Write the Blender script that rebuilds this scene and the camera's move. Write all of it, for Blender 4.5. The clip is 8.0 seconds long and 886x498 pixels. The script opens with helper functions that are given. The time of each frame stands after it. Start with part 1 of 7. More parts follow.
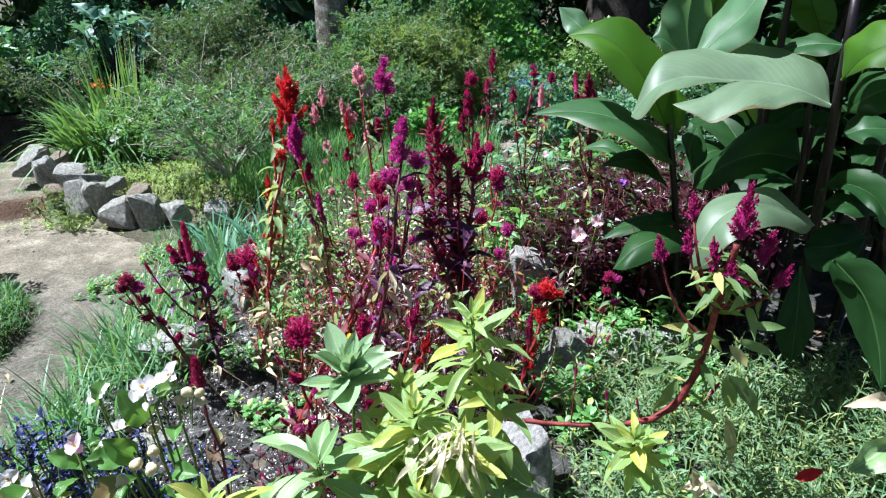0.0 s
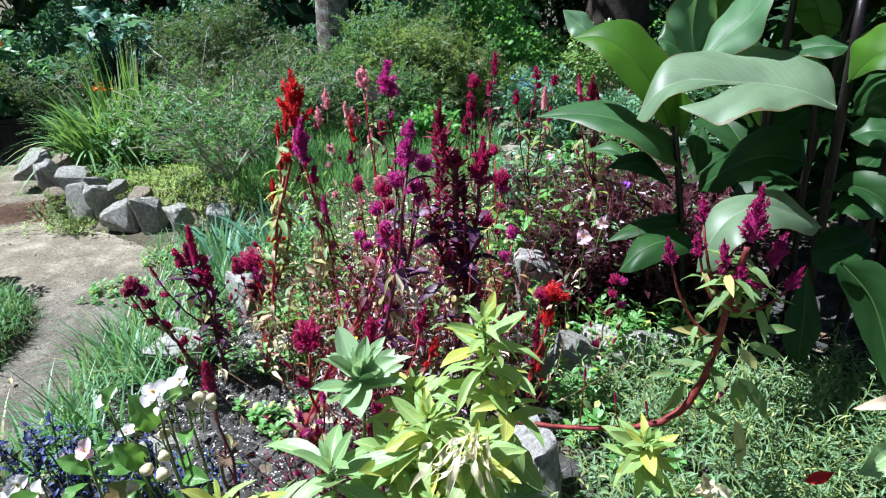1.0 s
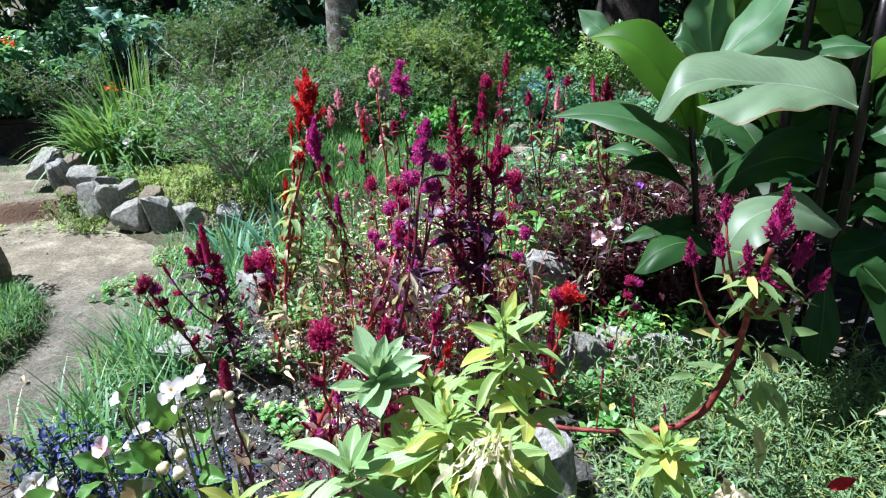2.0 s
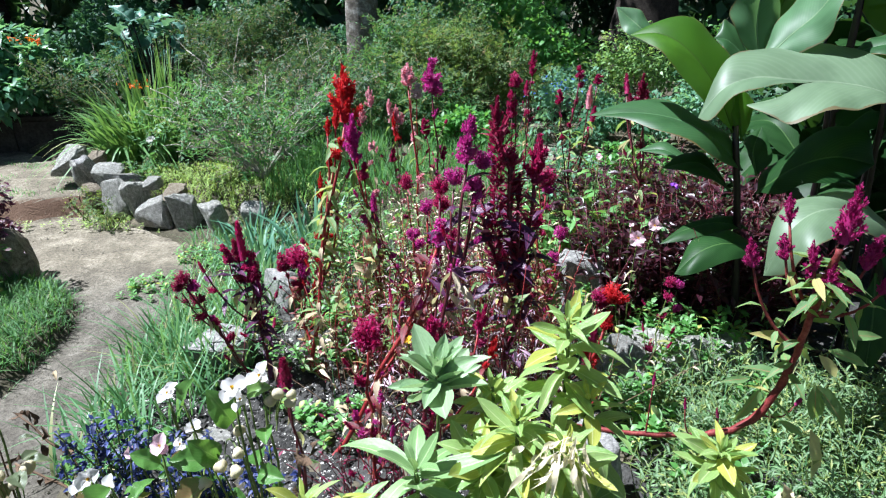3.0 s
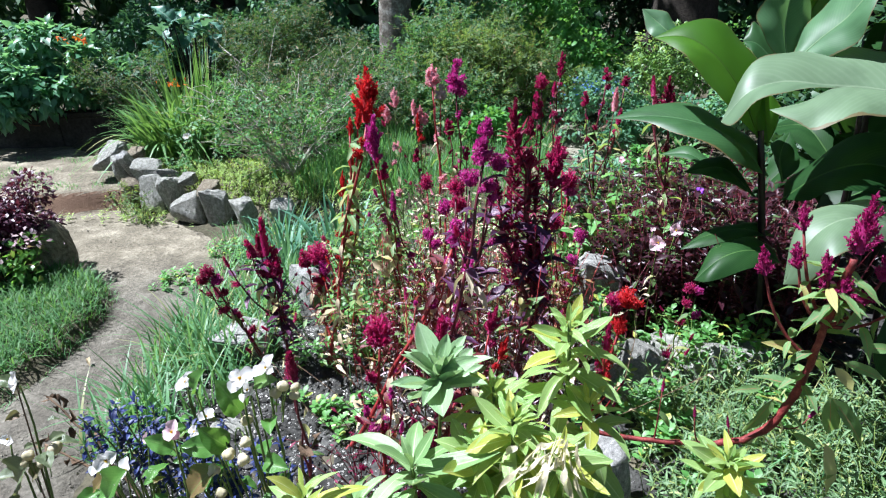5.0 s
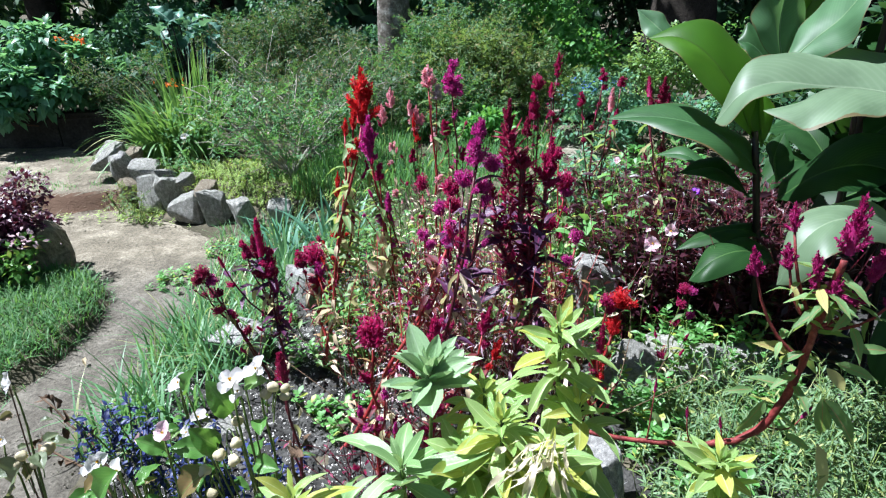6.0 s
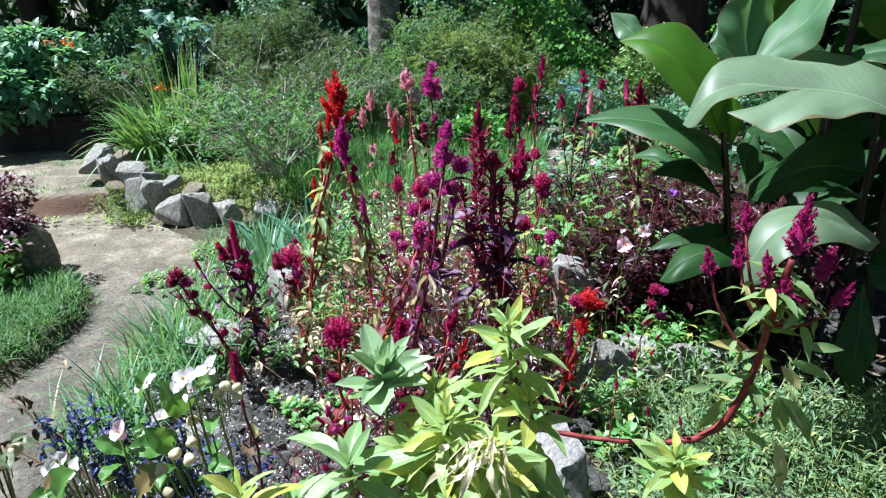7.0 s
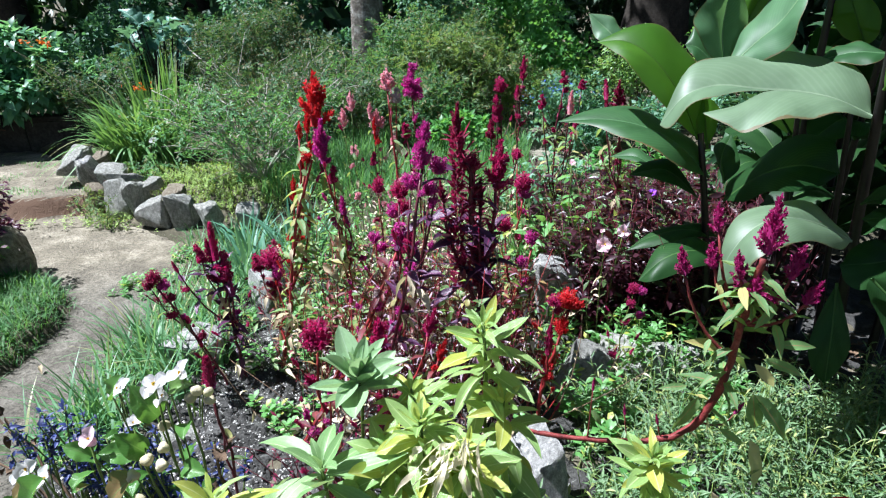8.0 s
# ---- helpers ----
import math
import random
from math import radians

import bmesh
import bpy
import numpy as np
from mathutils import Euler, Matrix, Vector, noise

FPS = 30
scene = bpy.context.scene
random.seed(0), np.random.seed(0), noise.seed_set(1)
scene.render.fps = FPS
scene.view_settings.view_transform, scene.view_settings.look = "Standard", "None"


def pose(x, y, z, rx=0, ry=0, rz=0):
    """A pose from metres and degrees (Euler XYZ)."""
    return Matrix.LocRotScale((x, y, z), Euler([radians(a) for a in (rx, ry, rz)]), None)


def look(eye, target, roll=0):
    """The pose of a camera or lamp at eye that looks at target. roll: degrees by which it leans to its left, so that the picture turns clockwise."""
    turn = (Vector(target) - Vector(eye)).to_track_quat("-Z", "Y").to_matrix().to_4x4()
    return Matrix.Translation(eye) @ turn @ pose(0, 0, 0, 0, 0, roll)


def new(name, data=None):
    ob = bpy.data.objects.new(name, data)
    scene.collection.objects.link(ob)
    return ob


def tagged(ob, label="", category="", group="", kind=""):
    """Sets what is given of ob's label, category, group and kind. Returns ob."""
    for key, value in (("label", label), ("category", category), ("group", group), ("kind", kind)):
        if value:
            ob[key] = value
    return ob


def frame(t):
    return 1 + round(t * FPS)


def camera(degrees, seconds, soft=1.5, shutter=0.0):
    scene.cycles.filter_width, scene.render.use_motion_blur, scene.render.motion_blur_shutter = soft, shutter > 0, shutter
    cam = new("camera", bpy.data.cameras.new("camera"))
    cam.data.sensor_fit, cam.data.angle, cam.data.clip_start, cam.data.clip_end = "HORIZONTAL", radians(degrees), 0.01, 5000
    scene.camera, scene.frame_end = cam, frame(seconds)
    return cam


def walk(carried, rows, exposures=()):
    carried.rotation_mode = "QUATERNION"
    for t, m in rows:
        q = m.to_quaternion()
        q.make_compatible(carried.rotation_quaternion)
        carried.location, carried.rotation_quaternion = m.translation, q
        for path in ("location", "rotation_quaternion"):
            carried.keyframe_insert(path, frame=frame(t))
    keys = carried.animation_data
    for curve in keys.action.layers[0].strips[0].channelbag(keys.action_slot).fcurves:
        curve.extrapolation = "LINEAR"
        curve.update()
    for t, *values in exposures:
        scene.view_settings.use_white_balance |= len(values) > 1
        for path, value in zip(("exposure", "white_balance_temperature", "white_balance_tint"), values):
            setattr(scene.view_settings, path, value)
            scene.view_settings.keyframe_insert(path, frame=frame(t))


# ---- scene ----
cam = camera(75.5, 8.0, soft=1.18)
PATH = [
    (0, (0.077, -0.074, 1.356), (-0.022, 1.762, 0.567), -1.3),
    (0.5, (0.056, -0.073, 1.356), (-0.035, 1.764, 0.571), -1.1),
    (1, (0.056, -0.072, 1.358), (-0.04, 1.766, 0.576), -1.4),
    (1.5, (0.045, -0.067, 1.354), (-0.064, 1.772, 0.576), -1.4),
    (2.8, (-0.03, -0.059, 1.342), (-0.168, 1.78, 0.569), -1.2),
    (3, (-0.059, -0.055, 1.34), (-0.209, 1.783, 0.566), -1.2),
    (3.5, (-0.093, -0.051, 1.328), (-0.288, 1.784, 0.557), -1.3),
    (4, (-0.071, -0.056, 1.335), (-0.303, 1.774, 0.562), -1.3),
    (5.5, (0.003, -0.066, 1.349), (-0.258, 1.76, 0.576), -1.2),
    (6, (0.005, -0.063, 1.349), (-0.254, 1.763, 0.576), -1.2),
    (6.5, (0.052, -0.072, 1.357), (-0.211, 1.755, 0.587), -1.2),
    (7, (0.087, -0.066, 1.35), (-0.167, 1.764, 0.584), -1.3),
    (7.5, (0.122, -0.065, 1.35), (-0.111, 1.768, 0.584), -1.2),
    (8, (0.108, -0.06, 1.35), (-0.1, 1.776, 0.584), -1.1),
]
walk(cam, [(t, look(eye, target, roll)) for t, eye, target, roll in PATH], exposures=[(0, 1.40, 5740, 10), (8, 1.40, 5740, 10)])

# ---- daylight ----
SUN_FROM = Vector((-0.66, 0.06, 1.20)).normalized()
elev, azim = math.asin(SUN_FROM.z), math.atan2(SUN_FROM.x, SUN_FROM.y)
world = bpy.data.worlds.new("sky")
scene.world = world
world.use_nodes = True
wn = world.node_tree.nodes
wn.clear()
sky = wn.new("ShaderNodeTexSky")
sky.sky_type, sky.sun_disc = "NISHITA", False
sky.sun_elevation, sky.sun_rotation = elev, azim
bg = wn.new("ShaderNodeBackground")
bg.inputs["Strength"].default_value = 0.029
wo = wn.new("ShaderNodeOutputWorld")
world.node_tree.links.new(sky.outputs[0], bg.inputs[0])
world.node_tree.links.new(bg.outputs[0], wo.inputs[0])
sun = new("sun", bpy.data.lights.new("sun", "SUN"))
sun.data.energy, sun.data.angle, sun.data.color = 5.4, radians(0.53), (1.0, 0.98, 0.96)
sun.matrix_world = look(SUN_FROM * 20, (0, 0, 0))


# ---- materials ----
def material(name):
    m = bpy.data.materials.new(name)
    m.use_nodes = True
    m.node_tree.nodes.clear()
    return m, m.node_tree.nodes, m.node_tree.links


def mix(nodes, links, a, b, fac, mode="MIX"):
    n = nodes.new("ShaderNodeMix")
    n.data_type, n.blend_type = "RGBA", mode
    for socket, value in ((n.inputs[0], fac), (n.inputs[6], a), (n.inputs[7], b)):
        if hasattr(value, "is_linked"):
            links.new(value, socket)
        elif isinstance(value, tuple):
            socket.default_value = (*value, 1)
        else:
            socket.default_value = value
    return n.outputs[2]


def maths(nodes, links, op, a, b=0.0):
    n = nodes.new("ShaderNodeMath")
    n.operation = op
    for socket, value in zip(n.inputs, (a, b)):
        if hasattr(value, "is_linked"):
            links.new(value, socket)
        else:
            socket.default_value = value
    return n.outputs[0]


def ramp(nodes, links, value, stops):
    n = nodes.new("ShaderNodeValToRGB")
    n.color_ramp.elements[0].position, n.color_ramp.elements[0].color = stops[0][0], (*stops[0][1], 1)
    n.color_ramp.elements[1].position, n.color_ramp.elements[1].color = stops[-1][0], (*stops[-1][1], 1)
    for p, c in stops[1:-1]:
        n.color_ramp.elements.new(p).color = (*c, 1)
    links.new(value, n.inputs[0])
    return n.outputs[0]


def noise_of(nodes, links, scale, detail=4.0, rough=0.6, generated=False):
    co = nodes.new("ShaderNodeTexCoord")
    n = nodes.new("ShaderNodeTexNoise")
    n.inputs["Scale"].default_value, n.inputs["Detail"].default_value, n.inputs["Roughness"].default_value = scale, detail, rough
    links.new(co.outputs["Object"], n.inputs["Vector"])
    return n.outputs["Fac"]


def chance(nodes, links):
    """A number that differs from piece to piece."""
    ob, geo = nodes.new("ShaderNodeObjectInfo"), nodes.new("ShaderNodeNewGeometry")
    total = maths(nodes, links, "ADD", ob.outputs["Random"], geo.outputs["Random Per Island"])
    return maths(nodes, links, "FRACT", total)


def leaf_material(name, dark, light, old=None, gloss=0.45, through_light=0.35, vein=None, vein_width=0.03, grain=40.0, ribs=0.0, share=0.1, lit=None, lines=0.0, keep=False, spec=0.4, rim=None):
    """Leaf tissue: hue varies from leaf to leaf and across each one, a midrib and side ribs where they show, light passes through."""
    m, nodes, links = material(name)
    if dark[1] > dark[0] and not keep:
        dark, light = ((c[0] * 0.80, c[1] * 1.02, c[2] * 1.55) for c in (dark, light))
    pick = chance(nodes, links)
    stops = [(0.0, dark), (0.7, light)]
    if old:
        stops += [(1.0 - share - 0.02, light), (1.0 - share, old)]
    colour = ramp(nodes, links, pick, stops)
    colour = mix(nodes, links, colour, tuple(c * 0.45 for c in dark), maths(nodes, links, "MULTIPLY", noise_of(nodes, links, grain), 0.55))
    height = noise_of(nodes, links, grain * 3)
    if vein:
        uv = nodes.new("ShaderNodeUVMap")
        sep = nodes.new("ShaderNodeSeparateXYZ")
        links.new(uv.outputs[0], sep.inputs[0])
        off = maths(nodes, links, "ABSOLUTE", maths(nodes, links, "SUBTRACT", sep.outputs[0], 0.5))
        near = maths(nodes, links, "LESS_THAN", off, vein_width)
        colour = mix(nodes, links, colour, vein, maths(nodes, links, "MULTIPLY", near, 0.65))
        if ribs:
            slant = maths(nodes, links, "SUBTRACT", sep.outputs[1], maths(nodes, links, "MULTIPLY", off, 0.9))
            wave = maths(nodes, links, "SINE", maths(nodes, links, "MULTIPLY", slant, ribs))
            line = maths(nodes, links, "POWER", maths(nodes, links, "ABSOLUTE", wave), 6.0)
            colour = mix(nodes, links, colour, vein, maths(nodes, links, "MULTIPLY", line, 0.16))
            streak = maths(nodes, links, "SINE", maths(nodes, links, "ADD", maths(nodes, links, "MULTIPLY", slant, ribs * 0.21), maths(nodes, links, "MULTIPLY", noise_of(nodes, links, 14), 5.0)))
            colour = mix(nodes, links, colour, tuple(c * 0.6 for c in dark), maths(nodes, links, "MULTIPLY", maths(nodes, links, "MAXIMUM", streak, 0.0), 0.35))
            height = maths(nodes, links, "ADD", maths(nodes, links, "MULTIPLY", height, 0.5), maths(nodes, links, "MULTIPLY", line, 0.07))
        if rim:
            worn = maths(nodes, links, "ADD", off, maths(nodes, links, "MULTIPLY", maths(nodes, links, "SUBTRACT", noise_of(nodes, links, 16), 0.5), 0.10))
            colour = mix(nodes, links, colour, rim, maths(nodes, links, "MULTIPLY", maths(nodes, links, "GREATER_THAN", worn, 0.482), 0.8))
            blotch = maths(nodes, links, "MAXIMUM", maths(nodes, links, "SUBTRACT", noise_of(nodes, links, 5), 0.5), 0.0)
            colour = mix(nodes, links, colour, tuple(c * 0.45 for c in dark), maths(nodes, links, "MULTIPLY", blotch, 2.2))
        if lines:
            stripe = maths(nodes, links, "SINE", maths(nodes, links, "MULTIPLY", sep.outputs[0], lines))
            colour = mix(nodes, links, colour, vein, maths(nodes, links, "MULTIPLY", maths(nodes, links, "MAXIMUM", stripe, 0.0), 0.09))
            height = maths(nodes, links, "ADD", height, maths(nodes, links, "MULTIPLY", stripe, 0.10))
    bump = nodes.new("ShaderNodeBump")
    bump.inputs["Strength"].default_value, bump.inputs["Distance"].default_value = 0.35, 0.002
    links.new(height, bump.inputs["Height"])
    p = nodes.new("ShaderNodeBsdfPrincipled")
    links.new(colour, p.inputs["Base Color"])
    links.new(bump.outputs[0], p.inputs["Normal"])
    p.inputs["Roughness"].default_value = gloss
    p.inputs["Specular IOR Level"].default_value = spec
    tr = nodes.new("ShaderNodeBsdfTranslucent")
    links.new(mix(nodes, links, colour, lit or (min(1, light[0] * 2.4), min(1, light[1] * 2.0), light[2] * 0.9), 0.6), tr.inputs["Color"])
    sh = nodes.new("ShaderNodeMixShader")
    sh.inputs[0].default_value = through_light
    links.new(p.outputs[0], sh.inputs[1])
    links.new(tr.outputs[0], sh.inputs[2])
    out = nodes.new("ShaderNodeOutputMaterial")
    links.new(sh.outputs[0], out.inputs[0])
    return m


def plain_material(name, stops, scale=8.0, fine=60.0, rough=0.85, bump_size=0.004, spec=0.3, vary=0.25, metal=0.0):
    """Stone, soil, bark and wood: two sizes of mottling and a relief."""
    m, nodes, links = material(name)
    colour = ramp(nodes, links, noise_of(nodes, links, scale, 6.0, 0.65), stops)
    small = noise_of(nodes, links, fine, 5.0, 0.7)
    colour = mix(nodes, links, colour, ramp(nodes, links, small, [(0.3, (0.35, 0.35, 0.35)), (0.7, (1.35, 1.35, 1.35))]), 0.8, "MULTIPLY")
    pick = chance(nodes, links)
    lightness = maths(nodes, links, "ADD", maths(nodes, links, "MULTIPLY", pick, vary), 1 - vary / 2)
    grey = nodes.new("ShaderNodeCombineXYZ")
    for s in grey.inputs:
        links.new(lightness, s)
    colour = mix(nodes, links, colour, grey.outputs[0], 1.0, "MULTIPLY")
    bump = nodes.new("ShaderNodeBump")
    bump.inputs["Strength"].default_value, bump.inputs["Distance"].default_value = 0.8, bump_size
    links.new(small, bump.inputs["Height"])
    p = nodes.new("ShaderNodeBsdfPrincipled")
    links.new(colour, p.inputs["Base Color"])
    links.new(bump.outputs[0], p.inputs["Normal"])
    p.inputs["Roughness"].default_value, p.inputs["Specular IOR Level"].default_value = rough, spec
    p.inputs["Metallic"].default_value = metal
    out = nodes.new("ShaderNodeOutputMaterial")
    links.new(p.outputs[0], out.inputs[0])
    return m


M = {}
# celosia plumes and stems
M["crimson"] = leaf_material("crimson_bract", (0.16, 0.005, 0.045), (0.45, 0.018, 0.15), gloss=0.55, through_light=0.42, grain=90, lit=(0.80, 0.025, 0.16))
M["magenta"] = leaf_material("magenta_bract", (0.21, 0.008, 0.10), (0.60, 0.045, 0.36), gloss=0.5, through_light=0.42, grain=90, lit=(0.85, 0.04, 0.40), spec=0.6)
M["violet_red"] = leaf_material("violet_red_bract", (0.22, 0.006, 0.085), (0.42, 0.018, 0.17), gloss=0.55, through_light=0.3, grain=90, lit=(0.75, 0.02, 0.22))
M["red"] = leaf_material("scarlet_bract", (0.40, 0.006, 0.014), (0.62, 0.020, 0.028), gloss=0.6, through_light=0.42, grain=90, lit=(0.85, 0.03, 0.03))
M["pink"] = leaf_material("pink_bract", (0.66, 0.14, 0.22), (0.92, 0.60, 0.66), gloss=0.6, through_light=0.35, grain=90, lit=(0.95, 0.4, 0.45))
M["faded"] = leaf_material("faded_bract", (0.42, 0.26, 0.38), (0.68, 0.52, 0.62), (0.72, 0.66, 0.54), 0.6, 0.35, None, 0, 90, share=0.4)
M["wine"] = leaf_material("wine_bract", (0.13, 0.008, 0.038), (0.29, 0.016, 0.080), gloss=0.5, through_light=0.38, grain=90, lit=(0.55, 0.02, 0.10))
M["red_stem"] = plain_material("red_stem", [(0.3, (0.16, 0.012, 0.016)), (0.7, (0.34, 0.03, 0.028))], 20, 120, 0.5, 0.001, 0.4)
M["old_red_stem"] = plain_material("old_red_stem", [(0.30, (0.075, 0.014, 0.013)), (0.52, (0.20, 0.026, 0.026)), (0.75, (0.33, 0.085, 0.065))], 45, 220, 0.6, 0.002, 0.35)
M["wine_stem"] = plain_material("wine_stem", [(0.3, (0.065, 0.008, 0.016)), (0.7, (0.15, 0.016, 0.030))], 20, 120, 0.45, 0.001, 0.4)
M["green_stem"] = plain_material("green_stem", [(0.3, (0.06, 0.11, 0.02)), (0.7, (0.16, 0.22, 0.05))], 20, 120, 0.5, 0.001, 0.4)
M["brown_stem"] = plain_material("brown_stem", [(0.3, (0.07, 0.045, 0.03)), (0.7, (0.20, 0.13, 0.08))], 20, 120, 0.8, 0.001, 0.2)
M["grey_twig"] = plain_material("grey_twig", [(0.3, (0.20, 0.18, 0.15)), (0.7, (0.50, 0.47, 0.41))], 20, 120, 0.8, 0.001, 0.2)
M["cel_leaf"] = leaf_material("celosia_leaf", (0.10, 0.17, 0.035), (0.26, 0.34, 0.08), (0.50, 0.44, 0.16), 0.5, 0.35, (0.45, 0.12, 0.10), 0.03, 45, share=0.08)
M["cel_leaf_red"] = leaf_material("celosia_leaf_reddened", (0.10, 0.02, 0.03), (0.22, 0.06, 0.06), (0.42, 0.30, 0.12), 0.5, 0.3, (0.4, 0.04, 0.06), 0.03, 45, share=0.15)
M["cel_leaf_dark"] = leaf_material("celosia_leaf_purple", (0.040, 0.014, 0.042), (0.095, 0.034, 0.085), None, 0.36, 0.12, (0.2, 0.02, 0.07), 0.03, 45, spec=0.35)
M["cel_spear"] = leaf_material("crimson_spear_leaf", (0.15, 0.016, 0.050), (0.32, 0.050, 0.10), (0.14, 0.05, 0.13), 0.35, 0.40, (0.40, 0.04, 0.09), 0.04, 45, share=0.35, lit=(0.65, 0.05, 0.14))
M["shred"] = leaf_material("bleached_petal", (0.62, 0.52, 0.36), (0.82, 0.74, 0.58), None, 0.7, 0.35, None, 0.03, 60)
M["straw"] = leaf_material("yellowed_leaf", (0.46, 0.42, 0.20), (0.72, 0.66, 0.38), None, 0.7, 0.3, None, 0.03, 60)
M["dry"] = leaf_material("withered_leaf", (0.42, 0.32, 0.20), (0.75, 0.64, 0.46), None, 0.8, 0.25, None, 0.03, 60)
# lilies, begonias, canna
M["lily_green"] = leaf_material("lily_leaf", (0.15, 0.28, 0.10), (0.27, 0.42, 0.18), None, 0.30, 0.26, (0.50, 0.62, 0.34), 0.03, 30, 0, lit=(0.48, 0.66, 0.18), lines=44, keep=True)
M["lily_rosette"] = leaf_material("blue_green_lily_leaf", (0.23, 0.38, 0.19), (0.34, 0.50, 0.27), None, 0.30, 0.28, (0.42, 0.56, 0.35), 0.03, 30, 0, lit=(0.46, 0.64, 0.24), lines=44, keep=True)
M["lily_lime"] = leaf_material("lily_leaf_yellowing", (0.20, 0.37, 0.10), (0.35, 0.50, 0.18), (0.52, 0.52, 0.10), 0.28, 0.42, (0.60, 0.67, 0.36), 0.03, 30, 0, share=0.18, lit=(0.64, 0.74, 0.14), lines=44, keep=True)
# Canna copies: clump shade darkens canna and canna_mid, sunlight pales canna_sunlit.
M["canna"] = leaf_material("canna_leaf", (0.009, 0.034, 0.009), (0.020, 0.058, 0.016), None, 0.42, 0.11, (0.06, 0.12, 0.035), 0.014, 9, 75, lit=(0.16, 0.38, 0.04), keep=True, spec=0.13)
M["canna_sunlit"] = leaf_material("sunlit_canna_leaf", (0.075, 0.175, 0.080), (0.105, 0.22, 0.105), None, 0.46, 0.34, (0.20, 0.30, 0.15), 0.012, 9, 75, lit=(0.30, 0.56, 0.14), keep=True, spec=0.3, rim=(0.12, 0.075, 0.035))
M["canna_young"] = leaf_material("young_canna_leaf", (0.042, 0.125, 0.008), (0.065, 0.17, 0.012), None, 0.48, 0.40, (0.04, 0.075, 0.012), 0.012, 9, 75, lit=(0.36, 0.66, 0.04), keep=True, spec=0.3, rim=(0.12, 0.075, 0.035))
# Sky gloss and sunlight are painted into this pale base colour.
M["canna_painted_glare"] = leaf_material("painted_glare_canna_leaf", (0.115, 0.190, 0.105), (0.155, 0.230, 0.135), None, 0.48, 0.28, (0.24, 0.31, 0.20), 0.012, 7, 75, lit=(0.42, 0.60, 0.14), keep=True, spec=0.45, rim=(0.12, 0.075, 0.035))
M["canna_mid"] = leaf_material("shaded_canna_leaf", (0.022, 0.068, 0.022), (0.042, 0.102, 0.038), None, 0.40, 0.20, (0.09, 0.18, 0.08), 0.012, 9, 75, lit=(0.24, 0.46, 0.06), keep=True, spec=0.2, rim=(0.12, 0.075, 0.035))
M["canna_stem"] = plain_material("canna_stem", [(0.3, (0.005, 0.003, 0.004)), (0.7, (0.014, 0.007, 0.008))], 12, 80, 0.4, 0.001, 0.4)
M["begonia_leaf"] = leaf_material("begonia_leaf", (0.060, 0.145, 0.016), (0.16, 0.29, 0.045), (0.24, 0.13, 0.07), 0.28, 0.36, (0.2, 0.3, 0.1), 0.02, 30, 30, share=0.14)
M["begonia_fading"] = leaf_material("fading_begonia_leaf", (0.085, 0.105, 0.030), (0.20, 0.20, 0.075), (0.30, 0.15, 0.12), 0.35, 0.25, (0.26, 0.22, 0.12), 0.02, 30, 30, share=0.35)
M["white_petal"] = leaf_material("white_petal", (0.80, 0.78, 0.77), (0.90, 0.88, 0.87), None, 0.5, 0.45, None, 0, 30, lit=(0.9, 0.88, 0.85))
M["pink_petal"] = leaf_material("pink_petal", (0.74, 0.44, 0.54), (0.88, 0.68, 0.74), None, 0.5, 0.3, None, 0, 30, lit=(0.9, 0.65, 0.7))
M["cream_pod"] = leaf_material("cream_seed_pod", (0.55, 0.48, 0.30), (0.74, 0.66, 0.46), None, 0.6, 0.2, None, 0, 30)
M["blue_petal"] = leaf_material("violet_blue_bract", (0.013, 0.016, 0.042), (0.052, 0.060, 0.135), None, 0.5, 0.15, None, 0, 60, lit=(0.06, 0.06, 0.18))
M["pale_blue_petal"] = leaf_material("pale_blue_petal", (0.16, 0.26, 0.60), (0.30, 0.42, 0.78), None, 0.5, 0.3, None, 0, 60)
M["violet_petal"] = leaf_material("violet_petal", (0.22, 0.05, 0.50), (0.34, 0.09, 0.68), None, 0.5, 0.25, None, 0, 60)
M["orange_petal"] = leaf_material("orange_petal", (0.75, 0.10, 0.015), (0.90, 0.19, 0.02), None, 0.5, 0.3, None, 0, 60)
M["yellow"] = leaf_material("yellow_stamens", (0.75, 0.45, 0.02), (0.85, 0.6, 0.05), None, 0.6, 0.1, None, 0, 60)
# greenery
M["grass"] = leaf_material("grass_blade", (0.085, 0.18, 0.045), (0.18, 0.31, 0.09), (0.40, 0.38, 0.18), 0.45, 0.3, None, 0, 20, share=0.06)
M["lawn"] = leaf_material("lawn_blade", (0.044, 0.122, 0.042), (0.118, 0.27, 0.085), None, 0.55, 0.32, None, 0, 20, keep=True, spec=0.3)
M["grass_far"] = leaf_material("fresh_grass_blade", (0.080, 0.185, 0.04), (0.16, 0.30, 0.075), None, 0.5, 0.35, None, 0, 20)
M["strap"] = leaf_material("strap_leaf", (0.080, 0.165, 0.026), (0.195, 0.31, 0.065), (0.40, 0.40, 0.18), 0.5, 0.25, None, 0, 20, share=0.08)
M["iris"] = leaf_material("blue_green_strap_leaf", (0.085, 0.19, 0.075), (0.17, 0.30, 0.13), None, 0.4, 0.25, None, 0, 20)
M["herb"] = leaf_material("herb_leaf", (0.045, 0.115, 0.042), (0.175, 0.29, 0.130), (0.34, 0.38, 0.12), 0.5, 0.28, (0.40, 0.46, 0.30), 0.05, 20, share=0.12, keep=True, spec=0.35)
